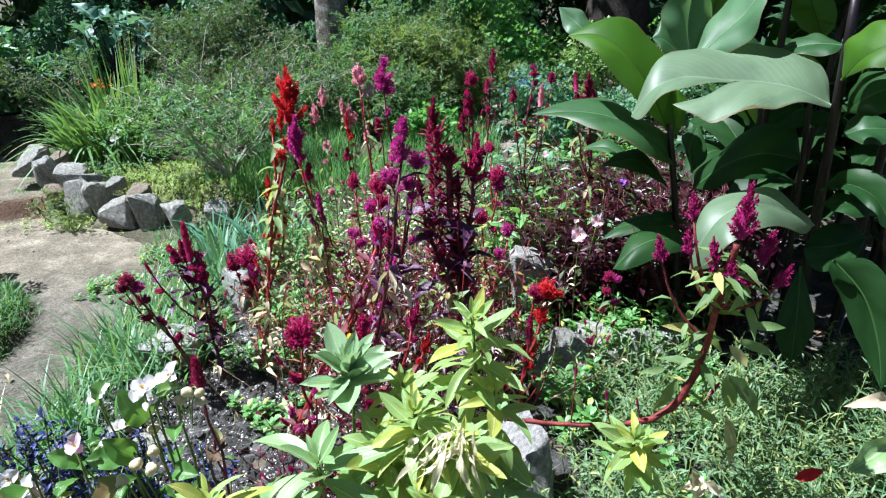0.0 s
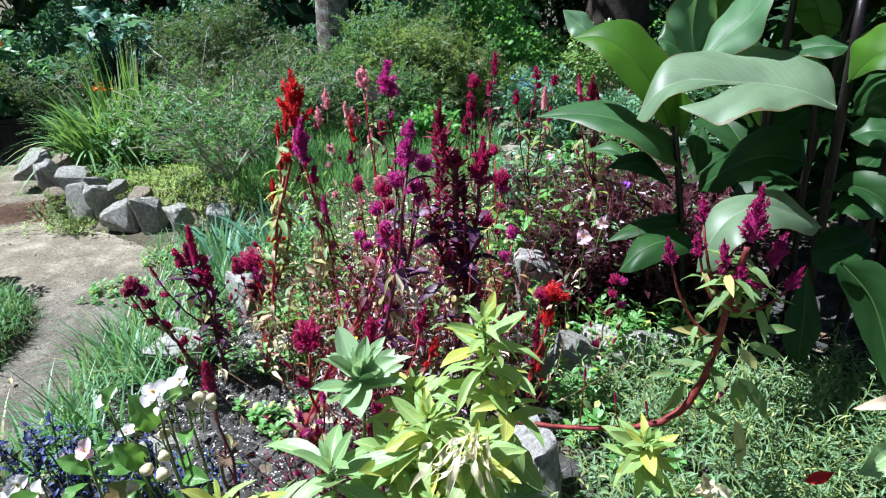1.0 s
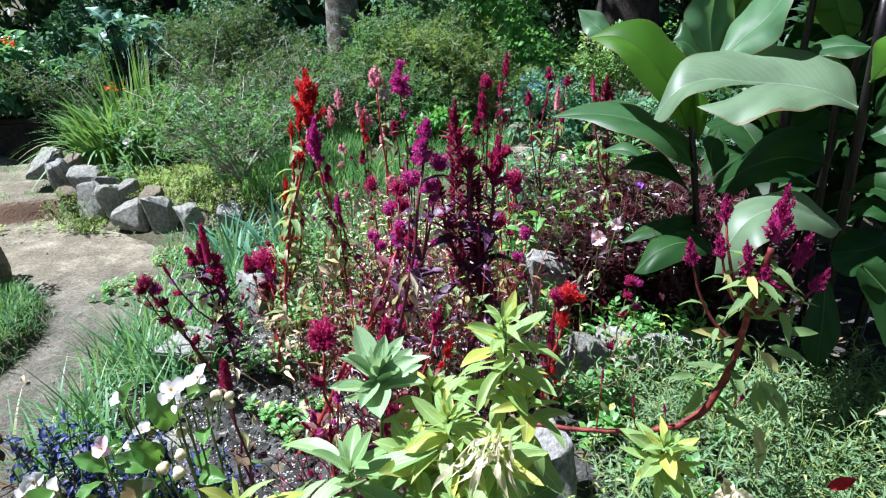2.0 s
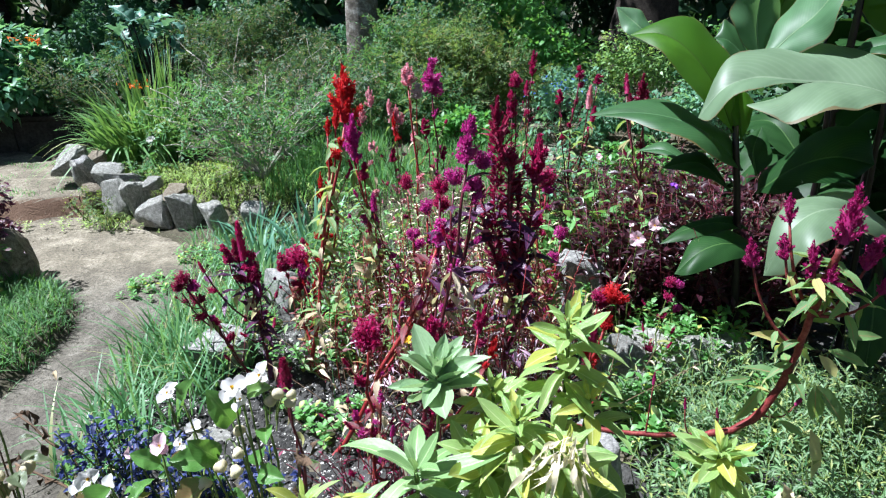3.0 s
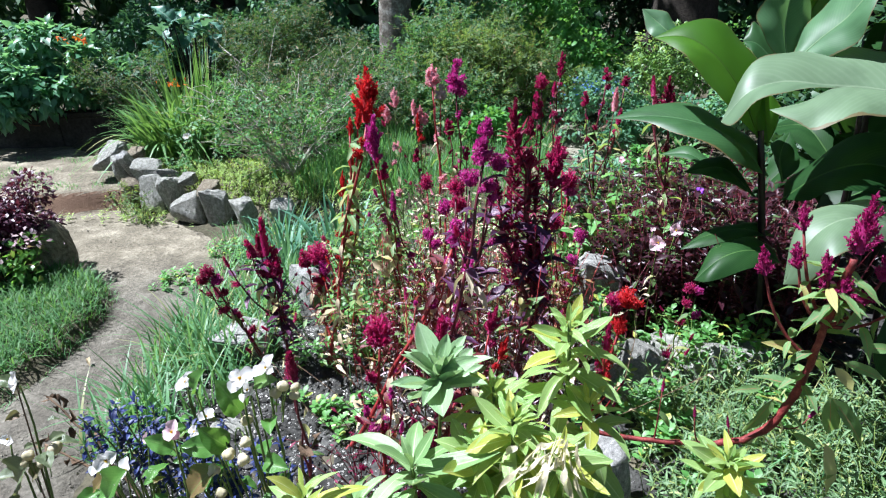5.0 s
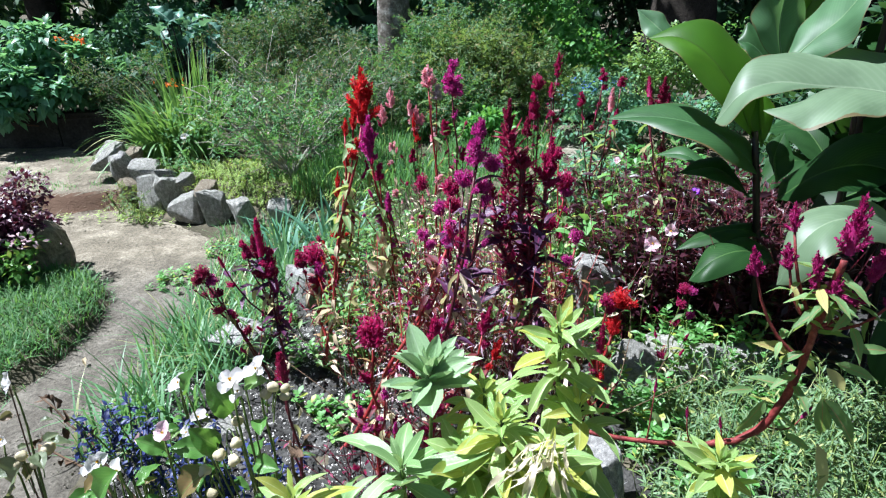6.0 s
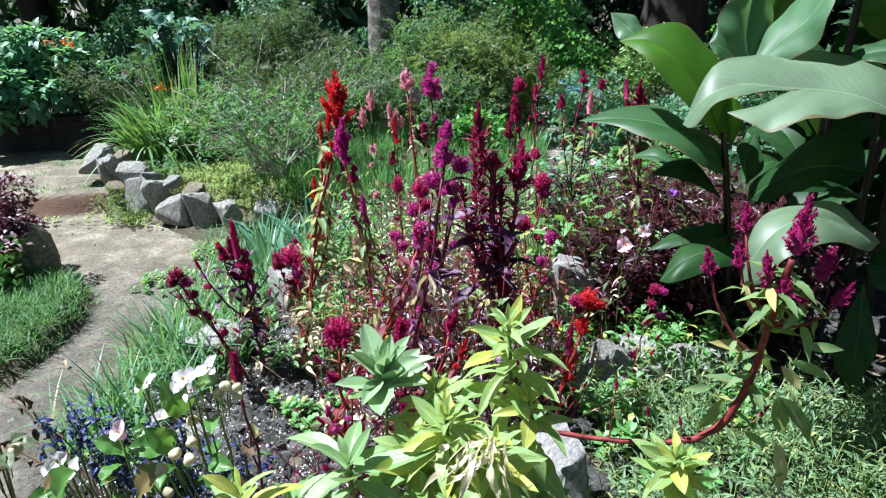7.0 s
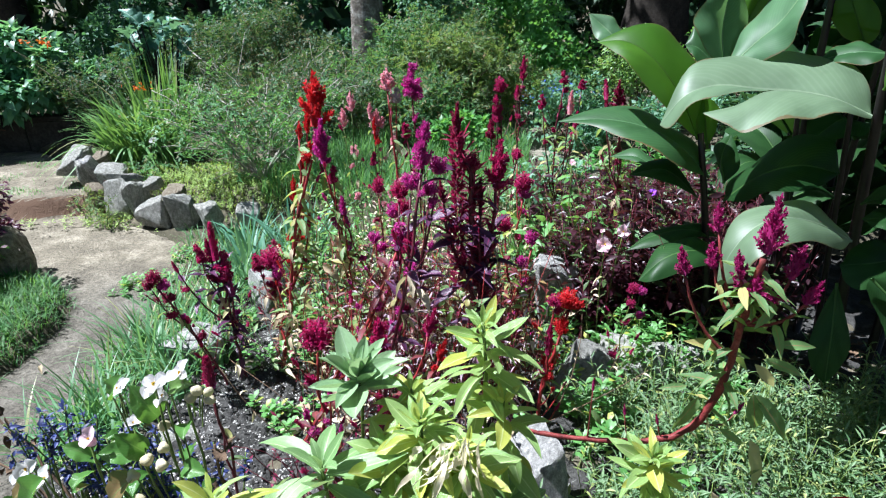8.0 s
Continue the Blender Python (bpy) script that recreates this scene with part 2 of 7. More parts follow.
M["weed"] = leaf_material("weed_leaf", (0.09, 0.20, 0.03), (0.20, 0.36, 0.07), (0.40, 0.42, 0.08), 0.45, 0.3, None, 0, 30, share=0.08)
M["bush"] = leaf_material("bush_leaf", (0.04, 0.11, 0.04), (0.10, 0.21, 0.07), None, 0.55, 0.3, None, 0, 10)
M["bush_planter"] = leaf_material("planter_bush_leaf", (0.075, 0.18, 0.065), (0.18, 0.33, 0.125), None, 0.40, 0.35, None, 0, 10)
M["bush_bright"] = leaf_material("bright_bush_leaf", (0.08, 0.20, 0.03), (0.17, 0.34, 0.06), None, 0.45, 0.35, None, 0, 10)
M["bush_yellow"] = leaf_material("yellow_green_leaf", (0.16, 0.25, 0.05), (0.32, 0.42, 0.10), None, 0.45, 0.35, None, 0, 10)
M["feather"] = leaf_material("feathery_needle", (0.042, 0.108, 0.028), (0.125, 0.225, 0.055), (0.28, 0.20, 0.08), 0.6, 0.34, None, 0, 10, share=0.14)
M["feather_gold"] = leaf_material("golden_olive_needle", (0.070, 0.115, 0.024), (0.19, 0.25, 0.055), (0.28, 0.20, 0.08), 0.6, 0.36, None, 0, 10, share=0.12)
M["haze_leaf"] = leaf_material("grey_green_leaf", (0.10, 0.22, 0.08), (0.23, 0.36, 0.16), None, 0.5, 0.35, None, 0, 20)
M["feather_olive"] = leaf_material("olive_feathery_needle", (0.028, 0.070, 0.020), (0.088, 0.155, 0.042), (0.22, 0.16, 0.07), 0.6, 0.30, None, 0, 10, share=0.24)
M["wispy_leaf"] = leaf_material("wispy_leaf", (0.052, 0.140, 0.030), (0.155, 0.30, 0.070), (0.26, 0.21, 0.09), 0.55, 0.32, None, 0, 10, share=0.12)
M["blue_leaf"] = leaf_material("blue_green_leaf", (0.070, 0.165, 0.075), (0.15, 0.265, 0.13), None, 0.45, 0.25, (0.4, 0.5, 0.4), 0.03, 20, spec=0.3)
# Woodland shade is put into this dark leaf colour, since sun reaches it.
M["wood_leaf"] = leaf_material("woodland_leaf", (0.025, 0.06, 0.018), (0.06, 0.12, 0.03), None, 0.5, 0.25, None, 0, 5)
M["coleus"] = leaf_material("purple_foliage", (0.035, 0.010, 0.025), (0.10, 0.022, 0.055), None, 0.4, 0.2, None, 0, 20)
M["maroon"] = leaf_material("maroon_foliage", (0.020, 0.006, 0.012), (0.066, 0.018, 0.030), (0.07, 0.13, 0.04), 0.35, 0.25, None, 0, 20, share=0.2, spec=0.5)
M["moss"] = leaf_material("moss_leaf", (0.20, 0.27, 0.035), (0.44, 0.47, 0.09), None, 0.7, 0.2, None, 0, 20)
# mineral
M["soil"] = plain_material("dark_soil", [(0.30, (0.032, 0.031, 0.029)), (0.55, (0.070, 0.068, 0.063)), (0.72, (0.17, 0.165, 0.155))], 9, 90, 0.95, 0.012, 0.15, 0)
M["path"] = plain_material("trodden_earth", [(0.25, (0.068, 0.060, 0.048)), (0.5, (0.140, 0.126, 0.102)), (0.72, (0.27, 0.248, 0.205))], 4.5, 60, 0.95, 0.022, 0.15, 0)
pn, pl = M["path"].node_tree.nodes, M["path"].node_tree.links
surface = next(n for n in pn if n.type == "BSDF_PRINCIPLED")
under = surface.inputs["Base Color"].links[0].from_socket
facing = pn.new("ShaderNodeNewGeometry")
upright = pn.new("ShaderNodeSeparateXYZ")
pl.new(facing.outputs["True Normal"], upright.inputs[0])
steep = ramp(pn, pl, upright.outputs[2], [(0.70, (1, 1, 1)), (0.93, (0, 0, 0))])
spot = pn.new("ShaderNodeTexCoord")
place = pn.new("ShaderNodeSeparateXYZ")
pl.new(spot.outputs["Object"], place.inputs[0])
# Path colour turns paler and sandier towards greater y, along a noisy border.
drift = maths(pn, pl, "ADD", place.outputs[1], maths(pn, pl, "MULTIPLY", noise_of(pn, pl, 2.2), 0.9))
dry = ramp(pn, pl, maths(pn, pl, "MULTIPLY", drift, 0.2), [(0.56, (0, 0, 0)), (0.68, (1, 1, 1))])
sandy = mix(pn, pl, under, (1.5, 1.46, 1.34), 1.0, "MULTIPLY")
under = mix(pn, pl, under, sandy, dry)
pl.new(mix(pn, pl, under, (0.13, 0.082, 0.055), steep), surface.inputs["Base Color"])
M["sand"] = plain_material("sandy_earth", [(0.25, (0.16, 0.14, 0.105)), (0.5, (0.23, 0.21, 0.165)), (0.75, (0.32, 0.295, 0.235))], 4, 60, 0.95, 0.012, 0.15, 0)
M["earth"] = plain_material("mossy_earth", [(0.30, (0.040, 0.038, 0.022)), (0.5, (0.092, 0.082, 0.055)), (0.72, (0.175, 0.152, 0.108))], 2.5, 45, 0.95, 0.016, 0.15, 0)
M["rock"] = plain_material("grey_rock", [(0.28, (0.15, 0.148, 0.125)), (0.5, (0.335, 0.33, 0.295)), (0.70, (0.56, 0.55, 0.50))], 11, 80, 0.9, 0.02, 0.2, 0.4)
M["rock_pale"] = plain_material("pale_rock", [(0.30, (0.12, 0.12, 0.112)), (0.5, (0.29, 0.285, 0.27)), (0.70, (0.50, 0.49, 0.46))], 16, 90, 0.85, 0.008, 0.3, 0.2)
M["grit"] = plain_material("pale_grit", [(0.30, (0.30, 0.29, 0.27)), (0.70, (0.66, 0.64, 0.60))], 11, 70, 0.85, 0.002, 0.3, 0.5)
M["rock_brown"] = plain_material("brown_rock", [(0.30, (0.12, 0.098, 0.066)), (0.5, (0.30, 0.25, 0.18)), (0.70, (0.48, 0.43, 0.33))], 11, 70, 0.9, 0.016, 0.3, 0.35)
M["bark"] = plain_material("bark", [(0.34, (0.075, 0.062, 0.05)), (0.5, (0.20, 0.175, 0.145)), (0.64, (0.50, 0.48, 0.43))], 7, 50, 0.9, 0.012, 0.2, 0)
M["bark_dark"] = plain_material("dark_bark", [(0.30, (0.018, 0.015, 0.012)), (0.70, (0.06, 0.05, 0.04))], 7, 50, 0.9, 0.012, 0.2, 0)
# Shade under the overhanging shrubs is put into this dark concrete colour.
M["wall"] = plain_material("shade_toned_concrete", [(0.30, (0.018, 0.017, 0.015)), (0.55, (0.04, 0.038, 0.034)), (0.75, (0.08, 0.076, 0.065))], 3, 40, 0.9, 0.004, 0.2, 0)


# ---- geometry helpers ----
class Geo:
    """Vertices, faces and leaf coordinates of one mesh."""

    def __init__(self):
        self.v, self.f, self.uv, self.n = [], [], [], 0

    def add(self, v, f, uv=None):
        v = np.asarray(v, float).reshape(-1, 3)
        self.v.append(v)
        self.f.append(np.asarray(f, int) + self.n)
        self.uv.append(np.full((len(v), 2), 0.5) if uv is None else np.asarray(uv, float).reshape(-1, 2))
        self.n += len(v)
        return self

    def mesh(self, name, mat, origin=(0, 0, 0), smooth=True):
        me = bpy.data.meshes.new(name)
        v = np.concatenate(self.v) - np.array(origin)
        uv = np.concatenate(self.uv)
        loops = np.concatenate([f.ravel() for f in self.f])
        sizes = np.concatenate([np.full(len(f), f.shape[1]) for f in self.f])
        me.vertices.add(len(v))
        me.vertices.foreach_set("co", v.ravel())
        me.loops.add(len(loops))
        me.loops.foreach_set("vertex_index", loops)
        me.polygons.add(len(sizes))
        me.polygons.foreach_set("loop_start", np.concatenate([[0], np.cumsum(sizes)[:-1]]))
        me.polygons.foreach_set("use_smooth", np.full(len(sizes), smooth))
        me.uv_layers.new(name="UVMap").data.foreach_set("uv", uv[loops].ravel())
        me.materials.append(mat)
        me.update(calc_edges=True)
        me.validate()
        return me


def unit(a):
    a = np.asarray(a, float)
    return a / np.maximum(np.linalg.norm(a, axis=-1, keepdims=True), 1e-9)


def frames(place, along, normal, size):
    """Poses, one a row, with y along, z near the normal, and a size (k,) or (k, 3)."""
    along = unit(along)
    x = unit(np.cross(along, normal))
    z = np.cross(x, along)
    size = np.asarray(size, float)
    if size.ndim == 1:
        size = np.repeat(size[:, None], 3, 1)
    out = np.zeros((len(along), 4, 4))
    out[:, :3, 0], out[:, :3, 1], out[:, :3, 2], out[:, :3, 3] = x * size[:, :1], along * size[:, 1:2], z * size[:, 2:], place
    out[:, 3, 3] = 1
    return out


def scatter(geo, shape, poses):
    """Adds the shape once at each pose."""
    v, f, uv = shape
    k, n = len(poses), len(v)
    if k == 0:
        return geo
    w = np.einsum("kij,nj->kni", poses[:, :3, :3], v) + poses[:, None, :3, 3]
    faces = (f[None] + (np.arange(k) * n)[:, None, None]).reshape(-1, f.shape[1])
    return geo.add(w.reshape(-1, 3), faces, np.tile(uv, (k, 1)))


def leaf_shape(segs=6, across=2, width=0.3, fold=0.15, droop=0.2, belly=0.45, point=1.0, wave=0.0, turns=3.0, start=0.02, cup=0.0):
    """A leaf 1 long along y with its face to z: folded on the midrib, drooping to the tip, with a wavy margin."""
    v, uv, f = [], [], []
    cols = 2 * across + 1
    for i in range(segs + 1):
        t = i / segs
        w = width / 2 * max(start if t < 0.5 else 0.004, math.sin(math.pi * t ** (math.log(0.5) / math.log(belly))) ** point)
        for j in range(cols):
            u = j / across - 1
            z = fold * abs(u) * w * 2 + cup * u * u * w * 2 - droop * t * t + wave * abs(u) * w * math.sin(turns * 6.283 * t + (1.7 if u > 0 else 0))
            v.append((u * w, t * (1 - 0.35 * droop * t), z))
            uv.append((0.5 + u / 2, t))
    for i in range(segs):
        for j in range(cols - 1):
            a = i * cols + j
            f.append((a, a + 1, a + cols + 1, a + cols))
    return np.array(v), np.array(f), np.array(uv)


def tube(geo, points, radii, sides=7):
    p = np.asarray(points, float)
    r = np.asarray(radii, float) * np.ones(len(p))
    d = unit(np.gradient(p, axis=0))
    ref = np.array([0.31, 0.95, 0.05]) if abs(d[0] @ np.array([0.31, 0.95, 0.05])) < 0.9 else np.array([1.0, 0, 0])
    rows = []
    for i in range(len(p)):
        x = unit(np.cross(d[i], ref))
        y = np.cross(d[i], x)
        a = np.arange(sides) / sides * 6.28318
        rows.append(p[i] + r[i] * (np.cos(a)[:, None] * x + np.sin(a)[:, None] * y))
    n, f = len(p), []
    for i in range(n - 1):
        for j in range(sides):
            f.append((i * sides + j, i * sides + (j + 1) % sides, (i + 1) * sides + (j + 1) % sides, (i + 1) * sides + j))
    geo.add(np.concatenate(rows), f)
    caps = [(0, list(range(sides))), (n - 1, list(range(sides)))]
    base = geo.n - n * sides
    for row, idx in caps:
        c = geo.n
        geo.add([p[row]], np.zeros((0, 3), int))
        geo.f.append(np.array([(base + row * sides + j, base + row * sides + (j + 1) % sides, c) for j in idx]))
    return geo


def bent(a, b, bow=(0, 0, 0), n=7, wiggle=0.0, rng=None):
    """Points from a to b along a bow."""
    t = np.linspace(0, 1, n)[:, None]
    p = np.asarray(a, float) * (1 - t) + np.asarray(b, float) * t + 4 * t * (1 - t) * np.asarray(bow, float)
    if wiggle and rng is not None:
        p[1:-1] += rng.normal(0, wiggle, (n - 2, 3))
    return p


def blades(geo, base, heading, length, width, lean, sag, segs=4):
    """Grass and strap leaves: ribbons that rise from their base, lean along their heading and bow over."""
    base = np.asarray(base, float)
    k = len(base)
    h = np.stack([np.cos(heading), np.sin(heading), np.zeros(k)], 1)
    side = np.stack([-np.sin(heading), np.cos(heading), np.zeros(k)], 1)
    t = np.linspace(0, 1, segs + 1)
    out = base[:, None] + h[:, None] * (length * lean)[:, None, None] * (t ** 1.5)[None, :, None]
    rise = length[:, None] * (t[None] * np.sqrt(np.maximum(0.05, 1 - lean ** 2 * 0.6))[:, None] - sag[:, None] * t[None] ** 2.4)
    out[:, :, 2] += rise
    w = width[:, None] * np.minimum(1, 0.55 + 2.5 * t) * (1 - t ** 2.2 * 0.96)
    left, right = out - side[:, None] * w[:, :, None] / 2, out + side[:, None] * w[:, :, None] / 2
    v = np.stack([left, right], 2).reshape(-1, 3)
    f = []
    for i in range(segs):
        f.append((2 * i, 2 * i + 1, 2 * i + 3, 2 * i + 2))
    f = (np.array(f)[None] + (np.arange(k) * 2 * (segs + 1))[:, None, None]).reshape(-1, 4)
    uv = np.tile(np.stack([np.tile([0.3, 0.7], segs + 1), np.repeat(t, 2)], 1), (k, 1))
    return geo.add(v, f, uv)


def root(name, place, label, category, group=""):
    ob = new(name)
    ob.location = place
    ob.empty_display_size = 0.05
    return tagged(ob, label, category, group)


def part(name, mesh, parent, m=None, label=""):
    """One mesh object under a thing; m is its pose in the world."""
    ob = new(name, mesh)
    ob.parent = parent
    if m is not None:
        up = parent
        off = Vector(up.location)
        while up.parent:
            up = up.parent
            off = off + Vector(up.location)
        ob.matrix_basis = Matrix.Translation(-off) @ Matrix(m)
    if label:
        ob["label"] = label
    return ob


def thing(name, mesh, label, category, group="", kind="", place=(0, 0, 0)):
    ob = new(name, mesh)
    ob.location = place
    return tagged(ob, label, category, group, kind)


KEPT = {}


def shared(key, build):
    if key not in KEPT:
        KEPT[key] = build()
    return KEPT[key]


def rough(x, y, size=1.0, seed=0.0):
    return noise.noise(Vector((x / size + seed, y / size - seed, seed * 0.7)))


def step(a, b, x):
    t = min(1.0, max(0.0, (x - a) / (b - a)))
    return t * t * (3 - 2 * t)


# ---- the lie of the land ----
PATH_LINE = [(-2.3, -7.0, 0.30), (-1.9, -3.0, 0.30), (-1.75, -0.6, 0.30), (-1.62, 0.6, 0.36), (-1.65, 1.3, 0.29), (-1.73, 1.75, 0.21), (-1.79, 2.15, 0.19), (-1.92, 2.5, 0.26), (-2.15, 2.82, 0.42), (-2.75, 3.12, 0.42), (-3.6, 3.75, 0.55), (-4.3, 4.3, 0.6), (-6.0, 5.2, 0.7), (-9.0, 6.0, 0.8)]
FAR_LINE = [(3.5, 3.9, 0.22), (1.7, 4.05, 0.16), (0.66, 4.5, 0.18), (0.42, 5.2, 0.18), (0.38, 6.2, 0.2), (0.9, 7.6, 0.4), (1.6, 9.5, 0.5), (2.2, 14.0, 0.6)]


def along_line(line, n=180):
    pts = np.array(line)
    d = np.concatenate([[0], np.cumsum(np.linalg.norm(np.diff(pts[:, :2], axis=0), axis=1))])
    s = np.linspace(0, d[-1], n)
    out = np.stack([np.interp(s, d, pts[:, i]) for i in range(3)], 1)
    for _ in range(6):
        out[1:-1] = (out[:-2] + 2 * out[1:-1] + out[2:]) / 4
    return out


PATH_RUN, FAR_RUN = along_line(PATH_LINE), along_line(FAR_LINE)


def from_path(x, y, run):
    """Distance from a path's middle, as a share of its half width."""
    d = np.hypot(run[:, 0] - x, run[:, 1] - y)
    i = int(d.argmin())
    return d[i] / run[i, 2]


def bed_part(x, y):
    """1 inside the raised flower bed, 0 outside."""
    edge = -1.28 + 0.05 * rough(y, 1, 0.4, 3) + 0.10 * step(1.6, 2.6, y)
    return step(edge - 0.06, edge + 0.10, x) * (1 - step(2.9, 3.3, y))


def path_rise(x, y):
    """The trodden path climbs a worn earth step beside the stone edging."""
    return (0.14 * step(3.57, 3.66, y - 0.34 * (x + 3.2) + 0.05 * rough(x, y, 0.2, 12)) + 0.012 * max(0.0, y - 3.6)) * step(2.1, 2.7, -x)


def ground_z(x, y):
    p = from_path(x, y, PATH_RUN)
    z = 0.012 * rough(x, y, 0.5) + 0.006 * rough(x, y, 0.12, 5)
    land = 0.11 * bed_part(x, y)
    land += 0.08 * step(1.86, 2.0, -x) * step(1.3, 1.7, y) * (1 - step(2.42, 2.62, y - 0.45 * (-2.13 - x)))
    back = step(3.3, 3.8, y + 0.35 * min(0.0, x + 2.0))
    land = land * (1 - back) + back * (0.20 + 0.03 * max(0.0, y - 4))
    k = step(0.85, 1.15, p)
    q = step(0.8, 1.2, from_path(x, y, FAR_RUN)) if y > 3.3 else 1.0
    low = path_rise(x, y) - 0.02
    return z + k * (land * q + (1 - q) * (0.13 + 0.03 * max(0.0, y - 4))) + (1 - k) * low


def stretch(lo, hi, fine_lo, fine_hi, step_fine, grow=1.25):
    """Grid lines: fine in the middle, ever wider outwards."""
    mid = list(np.arange(fine_lo, fine_hi, step_fine))
    out, s, x = [], step_fine, mid[-1]
    while x < hi:
        s *= grow
        x += s
        out.append(x)
    pre, s, x = [], step_fine, mid[0]
    while x > lo:
        s *= grow
        x -= s
        pre.append(x)
    return np.array(pre[::-1] + mid + out)


def sheet(xs, ys, height):
    v = [(x, y, height(x, y)) for y in ys for x in xs]
    n = len(xs)
    j, i = np.meshgrid(np.arange(len(ys) - 1), np.arange(n - 1), indexing="ij")
    a = (j * n + i).ravel()
    return Geo().add(v, np.stack([a, a + 1, a + n + 1, a + n], 1))


xs, ys = stretch(-400, 400, -4.6, 2.4, 0.07), stretch(-400, 400, -0.6, 7.0, 0.07)
thing("ground", sheet(xs, ys, ground_z).mesh("ground", M["earth"]), "mossy dark garden earth between beds and shrubs", "ground", kind="structure")


def path_sheet(name, run, mat, label, rise, seed):
    """A trodden path with ragged edges that sink into the ground."""
    n, cols = len(run) * 4, 17
    s = np.linspace(0, len(run) - 1, n)
    line = np.stack([np.interp(s, np.arange(len(run)), run[:, i]) for i in range(3)], 1)
    d = unit(np.gradient(line[:, :2], axis=0))
    v = []
    for i in range(n):
        for j in range(cols):
            u = j / (cols - 1) * 2 - 1
            w = line[i, 2] * (1 + 0.16 * rough(line[i, 0] + u, line[i, 1], 0.25, seed))
            x, y = line[i, 0] - d[i, 1] * u * w * 1.12, line[i, 1] + d[i, 0] * u * w * 1.12
            z = rise(x, y) + 0.012 * rough(x, y, 0.5) + 0.008 * rough(x, y, 0.15, 7) - 0.05 * max(0, abs(u) - 0.8) ** 1.2 * 3
            v.append((x, y, z))
    j, i = np.meshgrid(np.arange(n - 1), np.arange(cols - 1), indexing="ij")
    a = (j * cols + i).ravel()
    g = Geo().add(v, np.stack([a, a + 1, a + cols + 1, a + cols], 1))
    return thing(name, g.mesh(name, mat), label, "path", kind="structure")


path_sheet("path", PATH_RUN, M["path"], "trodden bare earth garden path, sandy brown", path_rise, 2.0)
path_sheet("far_path", FAR_RUN, M["sand"], "narrow sandy earth path behind the flower bed", lambda x, y: 0.13 + 0.03 * max(0.0, y - 4) + 0.02, 9.0)


def soil_z(x, y):
    return ground_z(x, y) + 0.012 + 0.024 * rough(x, y, 0.10, 4) + 0.018 * rough(x, y, 0.045, 8) - 0.06 * (1 - bed_part(x + 0.05, y) * step(0.2, 0.55, y + 0.15 * rough(x, y, 0.3, 3)) * (1 - step(2.05, 2.4, x + 0.2 * rough(x, y, 0.3, 6))))


sx, sy = np.arange(-1.3, 2.5, 0.02), np.arange(0.1, 3.0, 0.02)
thing("bed_soil", sheet(sx, sy, soil_z).mesh("bed_soil", M["soil"]), "dark crumbly bed soil with pale grit", "soil", kind="structure")


# ---- stones ----
def stone_mesh(seed, mat):
    """A split field stone: an angular block with worn edges, its faces roughened."""
    rng = np.random.default_rng(seed)
    bm = bmesh.new()
    for p in unit(rng.normal(size=(15, 3))):
        q = np.sign(p) * np.abs(p) ** 0.55 * rng.uniform(0.82, 1.0) * 0.52
        bm.verts.new(q)
    hull = bmesh.ops.convex_hull(bm, input=bm.verts[:])
    bmesh.ops.delete(bm, geom=list({v for v in hull["geom_interior"] + hull["geom_unused"] if isinstance(v, bmesh.types.BMVert)}), context="VERTS")
    bmesh.ops.dissolve_limit(bm, angle_limit=radians(14), verts=bm.verts[:], edges=bm.edges[:])
    bmesh.ops.bevel(bm, geom=bm.edges[:], offset=0.035, segments=2, affect="EDGES", profile=0.6)
    bmesh.ops.triangulate(bm, faces=bm.faces[:])
    bmesh.ops.subdivide_edges(bm, edges=[e for e in bm.edges if e.calc_length() > 0.09], cuts=3, use_grid_fill=True)
    bmesh.ops.triangulate(bm, faces=bm.faces[:])
    for v in bm.verts:
        v.co += v.co.normalized() * (0.050 * noise.noise(v.co * 3 + Vector((seed, 0, 0))) + 0.034 * noise.noise(v.co * 8 + Vector((0, seed, 0))) + 0.016 * noise.noise(v.co * 19 + Vector((0, 0, seed))))
    me = bpy.data.meshes.new("stone")
    bm.to_mesh(me)
    bm.free()
    me.polygons.foreach_set("use_smooth", np.full(len(me.polygons), True))
    me.set_sharp_from_angle(angle=radians(32))
    me.materials.append(mat)
    return me


def stone(x, y, z, sx, sy, sz, turn=0, lean=0, seed=0, mat="rock", label="weathered grey field stone edging the bed", group="edging stones"):
    me = shared(("stone", seed % 7, mat), lambda: stone_mesh(seed % 7 + 11, M[mat]))
    ob = thing("stone", me, label, "stone", group)
    k = 0.98 if group == "low stone wall" else 1.0
    ob.matrix_basis = pose(x, y, z, lean, lean * 0.4, turn) @ Matrix.Diagonal((sx * k, sy * k, sz * 0.9 * k, 1))
    return ob


WALL_TAG = dict(label="angular grey stone of the low edging wall", group="low stone wall")
# low dry-stone edging beside the climbing path
stone(-3.208, 3.97, 0.33, 0.27, 0.24, 0.34, 12, 4, 1, **WALL_TAG)
stone(-3.06, 3.88, 0.27, 0.17, 0.20, 0.30, 40, -6, 6, **WALL_TAG)
stone(-2.97, 3.85, 0.29, 0.15, 0.13, 0.33, -30, 24, 3, mat="rock_pale", label="pale leaning slab in the low edging wall", group="low stone wall")
stone(-2.80, 3.80, 0.28, 0.22, 0.19, 0.19, 15, 6, 4, **WALL_TAG)
stone(-3.00, 3.98, 0.36, 0.16, 0.14, 0.13, 35, 0, 8, mat="rock_brown", **WALL_TAG)
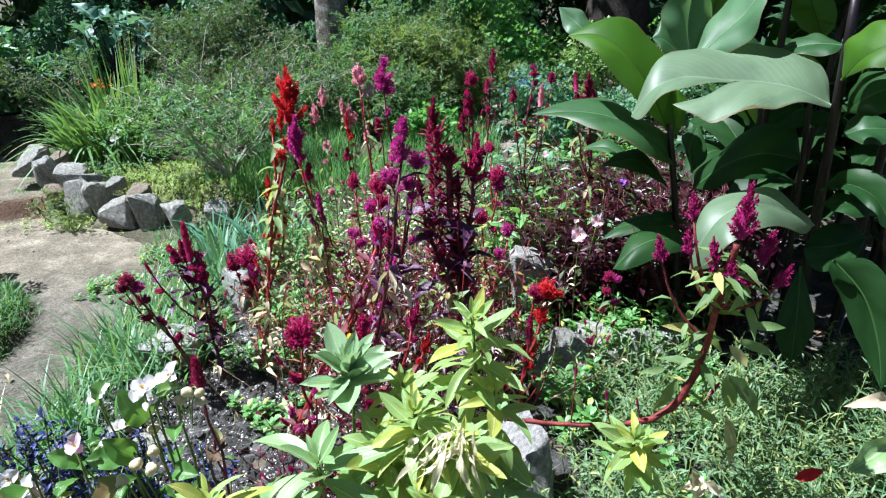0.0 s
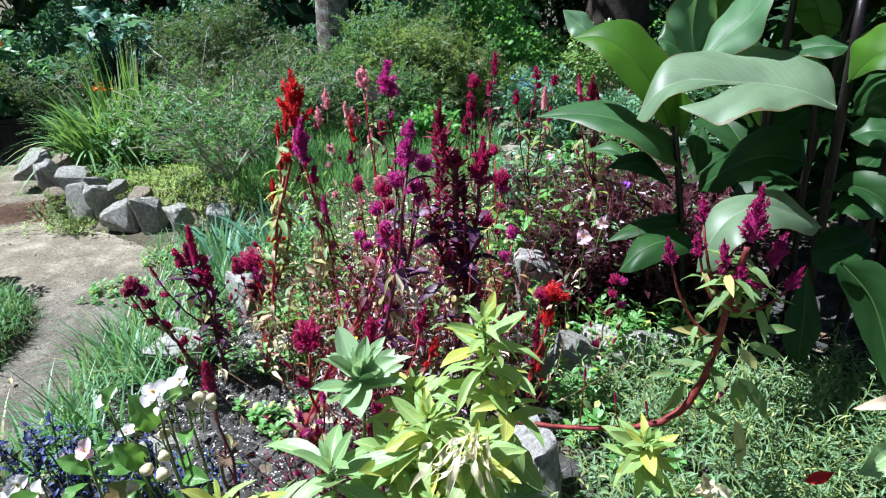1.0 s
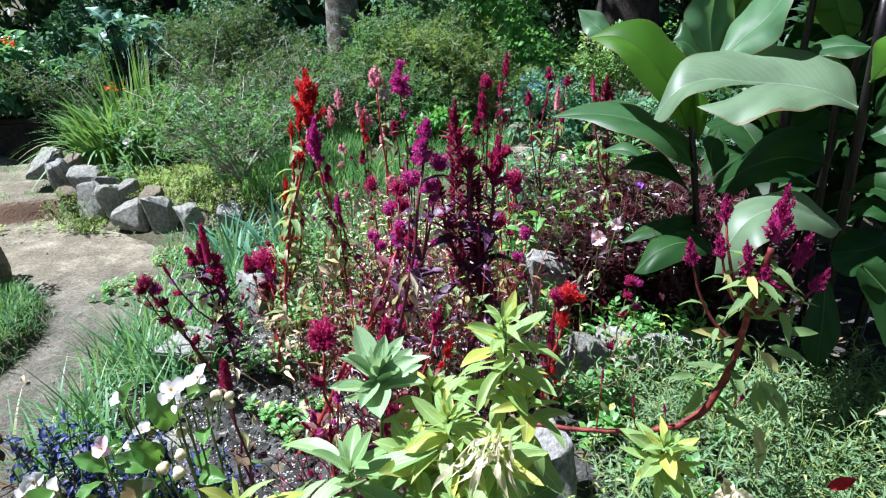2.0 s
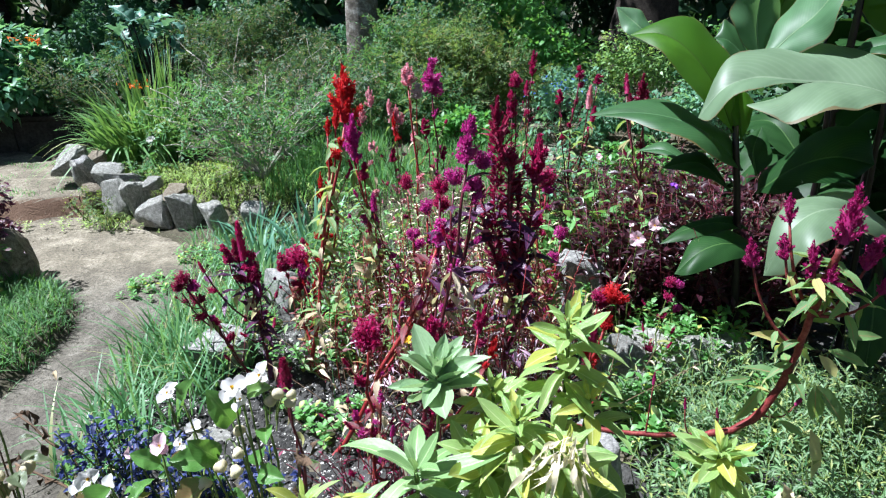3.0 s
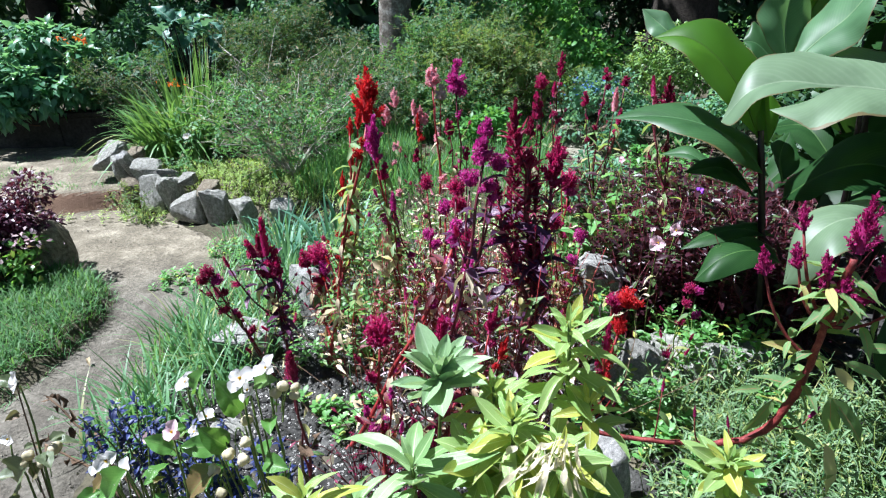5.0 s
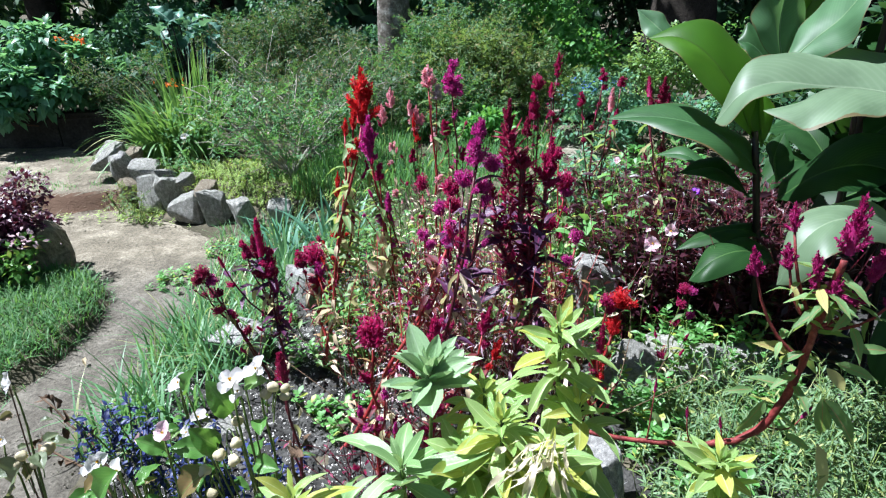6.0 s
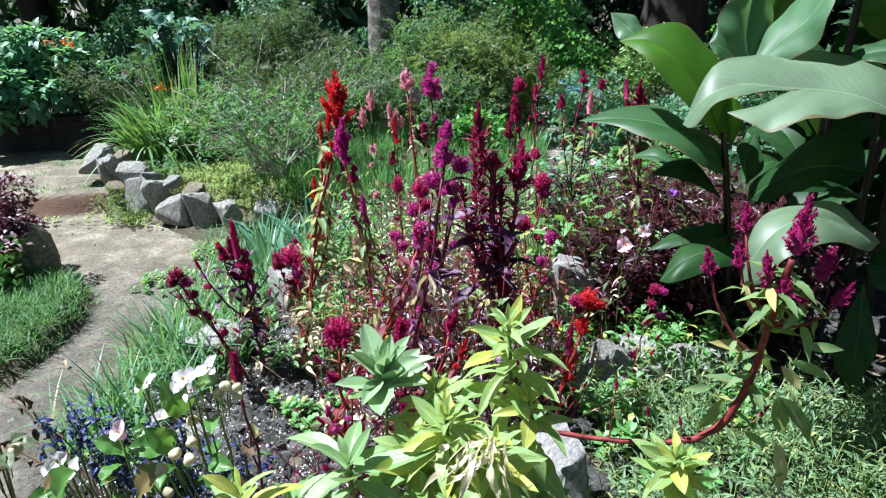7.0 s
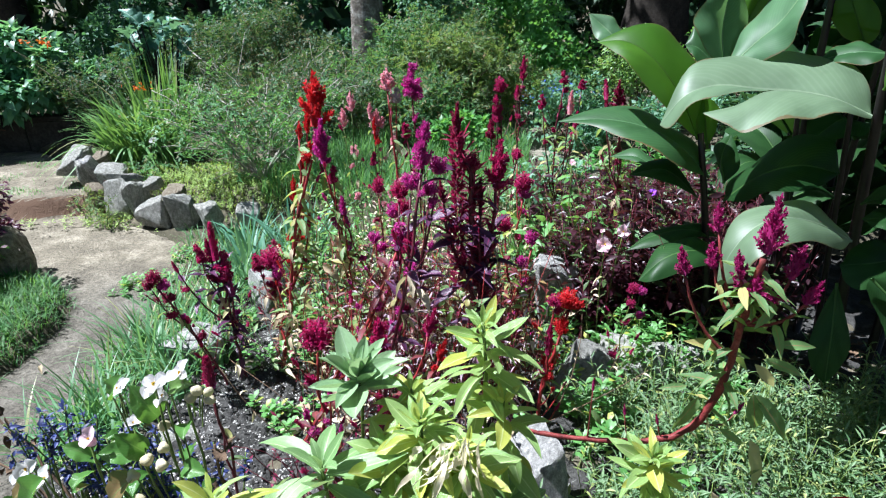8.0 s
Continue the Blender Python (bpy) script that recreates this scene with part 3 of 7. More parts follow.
stone(-2.69, 3.64, 0.14, 0.28, 0.22, 0.36, 20, -8, 5, **WALL_TAG)
stone(-2.50, 3.59, 0.15, 0.20, 0.18, 0.37, 75, 5, 2, **WALL_TAG)
stone(-2.305, 3.48, 0.10, 0.29, 0.20, 0.30, -12, 3, 7, **WALL_TAG)
stone(-2.205, 3.58, 0.21, 0.19, 0.16, 0.16, 35, 0, 8, mat="rock_brown", **WALL_TAG)
stone(-2.08, 3.43, 0.12, 0.24, 0.18, 0.34, 20, -4, 9, **WALL_TAG)
stone(-1.83, 3.33, 0.12, 0.24, 0.18, 0.28, -30, 3, 10, **WALL_TAG)
stone(-1.58, 3.38, 0.13, 0.16, 0.14, 0.20, 12, 5, 11, **WALL_TAG)
stone(-2.60, 3.72, 0.24, 0.17, 0.15, 0.16, 60, 8, 12, **WALL_TAG)
stone(-2.41, 3.66, 0.25, 0.16, 0.14, 0.14, 20, -5, 1, **WALL_TAG)
stone(-2.88, 3.72, 0.16, 0.17, 0.15, 0.19, 50, 2, 4, mat="rock_brown", **WALL_TAG)
# stones set in the bed
stone(-1.06, 1.71, 0.16, 0.27, 0.22, 0.24, 20, 8, 3, mat="rock_pale", label="large pale stone half sunk at the bed's edge")
stone(-1.00, 2.18, 0.17, 0.28, 0.22, 0.26, -10, 0, 5, mat="rock_pale", label="pale stone among grass at the bed's edge")
stone(0.31, 2.06, 0.30, 0.22, 0.18, 0.36, 15, 6, 2, mat="rock_pale", label="pale grey upright stone among the flowers")
stone(0.575, 1.70, 0.15, 0.34, 0.24, 0.36, -20, 4, 6, label="grey stone behind the herb cushion")
stone(0.80, 1.70, 0.15, 0.26, 0.22, 0.30, 30, 0, 4, label="grey stone behind the herb cushion")
stone(0.38, 1.60, 0.16, 0.22, 0.22, 0.42, 10, 9, 1, label="grey stone edging the planting")
stone(0.205, 1.09, 0.20, 0.21, 0.24, 0.46, -4, 0, 0, mat="rock_pale", label="squared grey stone below the lilies")
stone(-0.90, 1.28, 0.10, 0.16, 0.13, 0.12, 44, 0, 2, label="small grey stone on bed soil")
stone(-2.54, 2.52, 0.18, 0.24, 0.28, 0.38, -25, 14, 6, mat="rock_brown", label="dark boulder beside the lawn edge")
stone(-1.66, 0.95, 0.02, 0.14, 0.11, 0.07, 10, 0, 3, label="flat pale stone lying on the path")

# ---- grit and pebbles ----
rng = np.random.default_rng(5)
chip = (np.array([(0.5, 0, 0), (0, 0.5, 0), (-0.5, 0, 0), (0, -0.5, 0), (0.08, 0.05, 0.4), (-0.05, 0, -0.3)]), np.array([(0, 1, 4), (1, 2, 4), (2, 3, 4), (3, 0, 4), (1, 0, 5), (2, 1, 5), (3, 2, 5), (0, 3, 5)]), np.full((6, 2), 0.5))


def chips(name, n, area, height, lo, hi, mat, label, seed):
    rng = np.random.default_rng(seed)
    x, y = rng.uniform(area[0], area[1], n), rng.uniform(area[2], area[3], n)
    p = np.array([(a, b, height(a, b)) for a, b in zip(x, y)])
    size = lo + (hi - lo) * rng.random(n) ** 3
    m = frames(p, rng.normal(size=(n, 3)) * (1, 1, 0.2), np.tile((0, 0, 1.0), (n, 1)) + rng.normal(0, 0.3, (n, 3)), size[:, None] * rng.uniform(0.6, 1.3, (n, 3)))
    thing(name, scatter(Geo(), chip, m).mesh(name, mat, smooth=False), label, "gravel", kind="stuff")


chips("soil_grit", 17000, (-1.2, 0.25, 0.65, 2.0), soil_z, 0.003, 0.013, M["grit"], "pale grit and crumbs on dark soil", 6)
chips("soil_crumbs", 7000, (-1.25, 0.5, 0.6, 2.4), soil_z, 0.006, 0.030, M["soil"], "dark soil crumbs", 7)
chips("soil_clods", 3000, (-1.15, 0.1, 0.7, 1.9), soil_z, 0.010, 0.042, M["soil"], "dark clods of bed soil", 10)
chips("path_pebbles", 3200, (-2.0, -1.35, 0.6, 2.6), lambda x, y: path_rise(x, y) + 0.012 * rough(x, y, 0.5), 0.003, 0.011, M["sand"], "small pebbles on the earth path", 8)
chips("far_pebbles", 1600, (-4.2, -1.8, 2.6, 4.4), lambda x, y: path_rise(x, y) + 0.012 * rough(x, y, 0.5), 0.004, 0.018, M["sand"], "small pebbles on the earth path", 9)

# ---- celosias ----
bract = (np.array([(0, 0, 0), (0.26, 0.48, 0.07), (0, 1, 0), (-0.26, 0.48, 0.07)], float), np.array([(0, 1, 2), (0, 2, 3)]), np.array([(0.5, 0), (1, 0.5), (0.5, 1), (0, 0.5)], float))


def plume_shape(kind, seed, dense=1.25):
    """A flower head 1 tall and about 1 wide: many pointed bracts round an axis and its side lobes."""
    rng = np.random.default_rng(seed)
    g = Geo()
    lobes = [((0, 0, 0), (0, 0, 1.0), 0.48, 430)]
    if kind == "plume":
        lobes = [((0, 0, 0), (0.05, 0.02, 1.0), 0.22, 300)]
        for i in range(12):
            a, h = i * 2.4 + rng.normal(0, 0.4), 0.02 + 0.05 * i
            r = 0.52 * (1 - h * 0.9) * rng.uniform(0.35, 1.15)
            lobes.append(((0, 0, h), (math.cos(a) * r, math.sin(a) * r, h + 0.06 + 0.26 * rng.random()), rng.uniform(0.08, 0.16), 66))
    elif kind == "flame":
        lobes = [((0, 0, 0), (0.03, 0.0, 1.0), 0.24, 200)]
        for i in range(11):
            a, h = i * 2.4 + rng.normal(0, 0.3), 0.05 + 0.055 * i
            r = 0.42 * (1 - h) * rng.uniform(0.8, 1.1)
            lobes.append(((math.cos(a) * r * 0.3, math.sin(a) * r * 0.3, h), (math.cos(a) * r, math.sin(a) * r, h + 0.20 + 0.08 * rng.random()), 0.10, 44))
    elif kind == "cluster":
        lobes = [((0, 0, 0), (0.08, 0.03, 1.0), 0.16, 150)]
        for i in range(14):
            a, h = i * 2.4 + rng.normal(0, 0.6), 0.9 * rng.random() ** 1.2
            r = rng.uniform(0.22, 0.46) * (1.05 - 0.5 * h)
            lobes.append(((0, 0, h * 0.9), (math.cos(a) * r, math.sin(a) * r, h * 0.9 + rng.uniform(0.02, 0.2)), rng.uniform(0.09, 0.20), 66))
    elif kind == "crest":
        lobes = []
        for i in range(17):
            a, e = i * 2.4 + rng.normal(0, 0.5), math.asin(min(1, -0.35 + 1.35 * i / 17))
            k = rng.uniform(0.75, 1.2)
            c = np.array((math.cos(a) * math.cos(e), math.sin(a) * math.cos(e), math.sin(e))) * np.array((0.36, 0.36, 0.42)) * k + np.array((0, 0, 0.5))
            lobes.append(((0, 0, 0.22), tuple(c), rng.uniform(0.09, 0.21), 58))
    elif kind == "shaggy":
        lobes = [((0, 0, 0), (0.05, 0, 0.95), 0.36, 360)]
    elif kind == "bottle":
        lobes = [((0, 0, 0), (0, 0, 1.0), 0.20, 300)]
        for i in range(10):
            a, h = i * 2.4, 0.05 + 0.08 * i
            lobes.append(((0, 0, h), (math.cos(a) * 0.36, math.sin(a) * 0.36, h + 0.12), 0.07, 36))
    long = {"flame": 0.088, "plume": 0.092, "cluster": 0.095, "crest": 0.092, "shaggy": 0.18, "bottle": 0.11, "spike": 0.11}[kind]
    for a, b, r, n in lobes:
        a, b = np.array(a, float), np.array(b, float)
        n = int(n * (0.8 if kind == "shaggy" else dense))
        t = rng.random(n) ** 0.8
        axis = unit(b - a)
        side = unit(rng.normal(size=(n, 3)))
        side = unit(side - (side @ axis)[:, None] * axis)
        prof = r * np.sqrt(np.maximum(0.02, np.sin(np.pi * np.clip(0.12 + t * 0.86, 0, 1)))) * rng.uniform(0.5, 1.0, n)
        turn = np.arctan2(side[:, 1], side[:, 0])
        prof *= 0.78 + 0.34 * np.sin(2 * turn + 9 * t + seed) * np.sin(13 * t + 3 * seed + turn)
        if kind in ("spike", "bottle", "plume", "flame"):
            prof *= 1.15 - 0.75 * t
        p = a + (b - a) * t[:, None] + side * prof[:, None] * 0.85
        out = {"bottle": 1.1, "shaggy": 1.6, "crest": 1.1, "spike": 0.9}.get(kind, 0.95)
        d = axis + side * out + rng.normal(0, 0.35, (n, 3))
        if kind == "shaggy":
            d[:, 2] -= 0.7
        scatter(g, bract, frames(p, d, axis + rng.normal(0, 0.5, (n, 3)), long * (1.25 / dense) ** 0.4 * rng.uniform(0.6, 1.4, n)))
        tube(g, [a, a + (b - a) * 0.5, a + (b - a) * 0.93], [r * 0.5, r * 0.5, r * 0.1], 6)
    return g


def plume_mesh(kind, colour, seed, dense=1.25):
    return shared((kind, colour, seed, dense), lambda: plume_shape(kind, seed, dense).mesh("plume", M[colour]))


def leaf_mesh(key, mat, **how):
    return shared(("leaf", key, mat), lambda: Geo().add(*leaf_shape(**how)).mesh("leaf", M[mat]))


CEL_LEAF = [dict(segs=6, across=1, width=0.26, fold=0.2, droop=d, belly=0.4, wave=0.25, turns=2) for d in (0.15, 0.35, 0.6)]
SPEAR = [dict(segs=5, across=1, width=0.17, fold=0.4, droop=d, belly=0.35, wave=0.2, turns=1.5) for d in (-0.15, 0.1, 0.3)]


def leaves_on(parent, line, n, length, mat, rng, lo=0.1, hi=0.95, hang=0.3, name="leaf"):
    """Single leaves along a stem, each a part of its own."""
    line = np.asarray(line)
    t = np.sort(rng.uniform(lo, hi, n))
    for i, s in enumerate(t):
        k = s * (len(line) - 1)
        p = line[int(k)] + (line[min(len(line) - 1, int(k) + 1)] - line[int(k)]) * (k % 1)
        a = i * 2.4 + rng.normal(0, 0.5)
        d = np.array((math.cos(a), math.sin(a), rng.normal(0.15 - hang, 0.35)))
        size = length * rng.uniform(0.55, 1.15)
        m = frames(p[None], d[None], np.array([[0, 0, 1.0]]) + rng.normal(0, 0.25, (1, 3)), np.array([size]))[0]
        kind = int(rng.integers(3))
        part(name, leaf_mesh(kind, mat, **(SPEAR if mat == "cel_spear" else CEL_LEAF)[kind]), parent, m)


def set_leaf(parent, a, b, mat, form, key, tilt=(0, -0.45, 0.9), name="leaf"):
    """One leaf that reaches from point a to point b."""
    a, b = np.array(a, float), np.array(b, float)
    m = frames(a[None], (b - a)[None], np.array([tilt], float), np.array([np.linalg.norm(b - a)]))[0]
    part(name, leaf_mesh(key, mat, **form), parent, m)


def celosia(base, heads, label, stem="red_stem", leaf="cel_leaf", leaves=12, leaf_len=0.07, thick=0.006, seed=0, bow=(0, 0, 0), fork=0.35, group="celosias in the bed", tufts=5, tuft_size=(0.022, 0.05), withered=0.45, side_leaves=0, sprigs=6):
    """A cockscomb plant: heads are (x, y, z of the tip, length, width, kind, colour); the first crowns the main stem."""
    rng = np.random.default_rng(seed + 100)
    bx, by = base
    bz = ground_z(bx, by) + 0.01
    plant = root("celosia", (bx, by, bz), label, "flower", group)
    main = None
    for i, (x, y, z, length, width, kind, colour) in enumerate(heads):
        tip = np.array((x, y, z - 0.014))
        if kind in ("cluster", "crest"):
            width *= 1.1
        if kind in ("cluster", "plume", "bottle"):
            length *= 0.82
            width *= 0.9
        if main is None:
            foot = tip - np.array((0, 0, length)) + 0.15 * length * np.array((bx - x, by - y, 0))
            main = bent((bx, by, bz - 0.02), foot, np.array(bow) + rng.normal(0, 0.022, 3) * (1, 1, 0), 9, 0.006, rng)
            line, r = main, np.linspace(thick, thick * 0.55, 9)
        else:
            reach = np.clip((z - length - bz) / max(0.05, main[-1, 2] - bz) * (1 - fork) * rng.uniform(0.75, 1.05), 0.03, 0.92)
            k = int(reach * (len(main) - 1))
            foot0 = main[k]
            lean = tip - foot0
            foot = tip - unit(lean * np.array((0.5, 0.5, 1))) * length
            line = bent(foot0, foot, (0.12 * lean[0], 0.12 * lean[1], -0.05 * abs(lean[2])), 6, 0.003, rng)
            r = np.linspace(thick * 0.6, thick * 0.4, 6)
        stalk = part("stem", tube(Geo(), line, r).mesh("stem", M[stem], (bx, by, bz)), plant)
        d = unit(tip - foot)
        turn = rng.uniform(0, 6.28)
        side = unit(np.cross(d, (math.cos(turn), math.sin(turn), 0.1)))
        m = frames(foot[None], np.cross(d, side)[None], d[None], np.array([[width, width, length]]))[0]
        part("plume", plume_mesh(kind, colour, i % 3 + seed % 2), stalk, m)
        count = tufts if i == 0 else tufts // 3
        for k in range(count):
            t = rng.uniform(0.45, 0.98) * (len(line) - 1.01)
            p = line[int(t)] + (line[int(t) + 1] - line[int(t)]) * (t % 1)
            a = rng.uniform(0, 6.283)
            d = np.array((math.cos(a), math.sin(a), rng.uniform(0.3, 1.2)))
            size = rng.uniform(*tuft_size)
            part("tuft", plume_mesh("cluster" if k % 2 else "crest", colour, k % 3, 0.42), stalk, frames(p[None], unit(np.cross(unit(d), (0.3, 0.2, 0.9)))[None], d[None], np.array([[size * 0.8, size * 0.8, size]]))[0])
        if leaves:
            leaves_on(stalk, line, leaves if i == 0 else max(2, leaves // 4), leaf_len, leaf, rng, 0.15, hang=-0.25 if leaf == "cel_leaf_dark" else 0.3)
        if leaves and i < 3:
            leaves_on(stalk, line, max(1, int(leaves * withered / (1 + i))), leaf_len * 1.05, "dry" if seed % 2 else "straw", rng, 0.1, 0.7, 1.0, "withered_leaf")
        if side_leaves:
            leaves_on(stalk, line, side_leaves if i == 0 else side_leaves // 4, 0.075, "cel_spear", rng, 0.25, 1.0, -0.75)
    for k in range(sprigs):
        t = rng.uniform(0.18, 0.85) * (len(main) - 1.01)
        p = main[int(t)] + (main[int(t) + 1] - main[int(t)]) * (t % 1)
        a = rng.uniform(0, 6.283)
        e = p + np.array((math.cos(a) * 0.7, math.sin(a) * 0.7, rng.uniform(0.5, 1.3))) * rng.uniform(0.05, 0.12)
        twig = part("side_stem", tube(Geo(), bent(p, e, (0, 0, -0.012), 5), np.linspace(0.0022, 0.0013, 5), 5).mesh("side_stem", M[stem], (bx, by, bz)), plant)
        size = rng.uniform(0.018, 0.036)
        d = unit(e - p + (0, 0, 0.03))
        part("tuft", plume_mesh(("spike", "crest", "flame")[k % 3], heads[0][6] if k % 2 else "crimson", k % 3, 0.42), twig, frames(e[None], unit(np.cross(d, (0.3, 0.2, 0.9)))[None], d[None], np.array([[size * 0.6, size * 0.6, size]]))[0])
        leaves_on(twig, bent(p, e, (0, 0, -0.012), 5), 2, leaf_len * 0.6, leaf, rng, 0.2, 1.0)
    return plant


RED = "tall celosia with scarlet feathery plumes and red stems"
celosia((-0.70, 1.66), [(-0.525, 1.83, 1.185, 0.17, 0.145, "flame", "red"), (-0.59, 1.83, 1.03, 0.06, 0.034, "flame", "red"), (-0.594, 1.83, 0.92, 0.065, 0.034, "flame", "red"), (-0.632, 1.83, 0.84, 0.09, 0.038, "flame", "red"), (-0.575, 1.80, 0.72, 0.07, 0.03, "spike", "crimson"), (-0.56, 1.84, 1.06, 0.07, 0.04, "flame", "red")], RED, leaves=34, leaf_len=0.085, thick=0.008, seed=1, bow=(0.02, 0, 0))
celosia((-0.44, 1.70), [(-0.492, 1.75, 1.045, 0.17, 0.095, "plume", "magenta"), (-0.46, 1.74, 0.90, 0.07, 0.05, "cluster", "crimson"), (-0.43, 1.72, 0.80, 0.06, 0.04, "spike", "magenta")], "celosia with a bright magenta plume on a pale red stem", leaves=28, leaf_len=0.08, thick=0.006, seed=2)
celosia((-0.38, 2.30), [(-0.386, 2.36, 1.150, 0.085, 0.100, "flame", "pink"), (-0.352, 2.36, 1.075, 0.075, 0.065, "cluster", "faded")], "celosia with a shaggy pale pink head", leaves=14, seed=3)
celosia((-0.27, 2.36), [(-0.297, 2.44, 1.16, 0.16, 0.11, "cluster", "magenta"), (-0.33, 2.42, 0.92, 0.08, 0.06, "cluster", "crimson"), (-0.25, 2.42, 0.80, 0.07, 0.05, "cluster", "crimson")], "celosia with a dense purple-magenta head on a red stem", leaves=14, seed=4, stem="wine_stem")
celosia((-0.54, 2.36), [(-0.558, 2.4, 1.055, 0.080, 0.060, "flame", "pink"), (-0.602, 2.4, 0.985, 0.078, 0.058, "flame", "pink")], "slender celosia with pale pink spikes", leaves=8, leaf_len=0.05, thick=0.003, seed=5, stem="green_stem")
celosia((-0.45, 2.34), [(-0.478, 2.4, 1.005, 0.065, 0.050, "flame", "pink"), (-0.448, 2.4, 0.98, 0.075, 0.052, "flame", "pink"), (-0.425, 2.4, 0.95, 0.05, 0.045, "flame", "pink"), (-0.457, 2.38, 0.95, 0.095, 0.045, "flame", "red"), (-0.47, 2.38, 0.80, 0.07, 0.05, "cluster", "crimson")], "celosia with mixed small pink and red spikes", leaves=10, leaf_len=0.05, thick=0.004, seed=6, stem="green_stem")
celosia((-0.27, 1.31), [(-0.107, 1.42, 1.10, 0.14, 0.075, "cluster", "magenta"), (-0.066, 1.45, 1.015, 0.07, 0.06, "crest", "magenta"), (-0.145, 1.45, 0.97, 0.07, 0.065, "crest", "magenta"), (-0.19, 1.50, 0.93, 0.07, 0.065, "crest", "crimson"), (-0.09, 1.43, 0.95, 0.06, 0.055, "crest", "magenta"), (-0.15, 1.42, 0.80, 0.08, 0.05, "cluster", "crimson")], "dark-stemmed celosia with stacked magenta heads", stem="wine_stem", leaf="cel_leaf_dark", leaves=14, leaf_len=0.10, thick=0.007, seed=7)


def wine_column(plant):
    """Crimson bracts and narrow spears packed along the upright stem."""
    rng = np.random.default_rng(81)
    n = 620
    z = 0.52 + 0.50 * rng.random(n) ** 0.75
    a = rng.uniform(0, 6.283, n)
    r = (0.008 + 0.016 * rng.random(n)) * (1.35 - z) / 0.6 * (0.75 + 0.35 * np.sin(z * 40) * np.sin(a + z * 25))
    p = np.stack([-0.030 + r * np.cos(a), 1.575 + r * np.sin(a), z], 1)
    d = np.stack([np.cos(a) * 0.9, np.sin(a) * 0.9, 0.9 + rng.normal(0, 0.35, n)], 1)
    g = scatter(Geo(), bract, frames(p, d, rng.normal(0, 1, (n, 3)) + (0, 0, 0.4), rng.uniform(0.010, 0.026, n)))
    ob = part("flower_spike", g.mesh("flower_spike", M["wine"], tuple(plant.location)), plant)
    ob["kind"] = "stuff"


wine_plant = celosia((-0.02, 1.54), [(-0.034, 1.6, 1.12, 0.13, 0.062, "plume", "wine"), (0.091, 1.62, 1.01, 0.17, 0.11, "plume", "crimson"), (0.012, 1.62, 0.985, 0.07, 0.05, "crest", "crimson"), (0.035, 1.6, 0.90, 0.10, 0.05, "plume", "wine"), (-0.085, 1.58, 0.90, 0.08, 0.04, "plume", "wine"), (0.06, 1.57, 0.74, 0.07, 0.04, "plume", "crimson")], "dark wine-purple celosia with glossy purple leaves", stem="wine_stem", leaf="cel_leaf_dark", leaves=20, leaf_len=0.13, thick=0.012, seed=8, tufts=8, tuft_size=(0.018, 0.04), withered=0.1, side_leaves=120, sprigs=4)
wine_column(wine_plant)
for z, d, size in ((0.80, (-1.0, -0.35, -0.10), 0.13), (0.74, (1.0, -0.4, 0.05), 0.15), (0.70, (-1.0, -0.5, 0.05), 0.12), (0.61, (1.0, -0.4, -0.22), 0.15), (0.54, (-1.0, -0.4, -0.35), 0.14), (0.92, (-0.8, -0.3, 0.35), 0.10)):
    rise = frames(np.array([(-0.026, 1.57, z)]), np.array([d]), np.array([(0, -0.5, 1.0)]), np.array([size]))[0]
    part("leaf", leaf_mesh(1, "cel_leaf_dark", **CEL_LEAF[1]), wine_plant.children[0], rise, "glossy dark purple leaf")
celosia((0.05, 2.80), [(0.078, 2.9, 1.07, 0.10, 0.075, "crest", "crimson"), (0.06, 2.9, 0.97, 0.16, 0.07, "cluster", "crimson"), (0.03, 2.9, 0.85, 0.12, 0.06, "cluster", "wine")], "celosia with a leaning crimson spike", leaves=12, seed=9, stem="wine_stem")
celosia((0.13, 3.40), [(0.204, 3.48, 1.11, 0.16, 0.07, "bottle", "crimson"), (0.17, 3.47, 0.95, 0.08, 0.05, "spike", "crimson")], "tall thin celosia with a narrow crimson tip", leaves=24, leaf_len=0.05, seed=10, stem="wine_stem", leaf="cel_leaf_red")
celosia((0.17, 2.16), [(0.184, 2.24, 0.76, 0.10, 0.095, "crest", "crimson"), (0.157, 2.3, 0.845, 0.065, 0.05, "crest", "crimson"), (0.20, 2.24, 0.70, 0.07, 0.07, "crest", "magenta")], "celosia with rounded bright crimson heads", leaves=12, seed=11)
celosia((0.38, 2.75), [(0.384, 2.85, 1.09, 0.07, 0.06, "cluster", "crimson"), (0.473, 2.85, 1.05, 0.055, 0.06, "cluster", "crimson"), (0.397, 2.6, 1.025, 0.10, 0.05, "spike", "pink"), (0.273, 2.7, 1.0, 0.075, 0.05, "cluster", "crimson"), (0.44, 2.7, 0.92, 0.07, 0.05, "spike", "crimson")], "celosia with small crimson tufts and green leaves", leaves=16, leaf_len=0.09, seed=12, stem="wine_stem")
celosia((0.54, 2.25), [(0.547, 2.3, 1.105, 0.12, 0.065, "plume", "wine"), (0.524, 2.5, 1.085, 0.08, 0.04, "spike", "crimson"), (0.50, 2.3, 1.03, 0.07, 0.045, "spike", "wine"), (0.57, 2.32, 1.04, 0.09, 0.045, "spike", "wine")], "celosia with dark wine-red upright plumes", leaves=14, leaf_len=0.08, seed=13, stem="wine_stem")
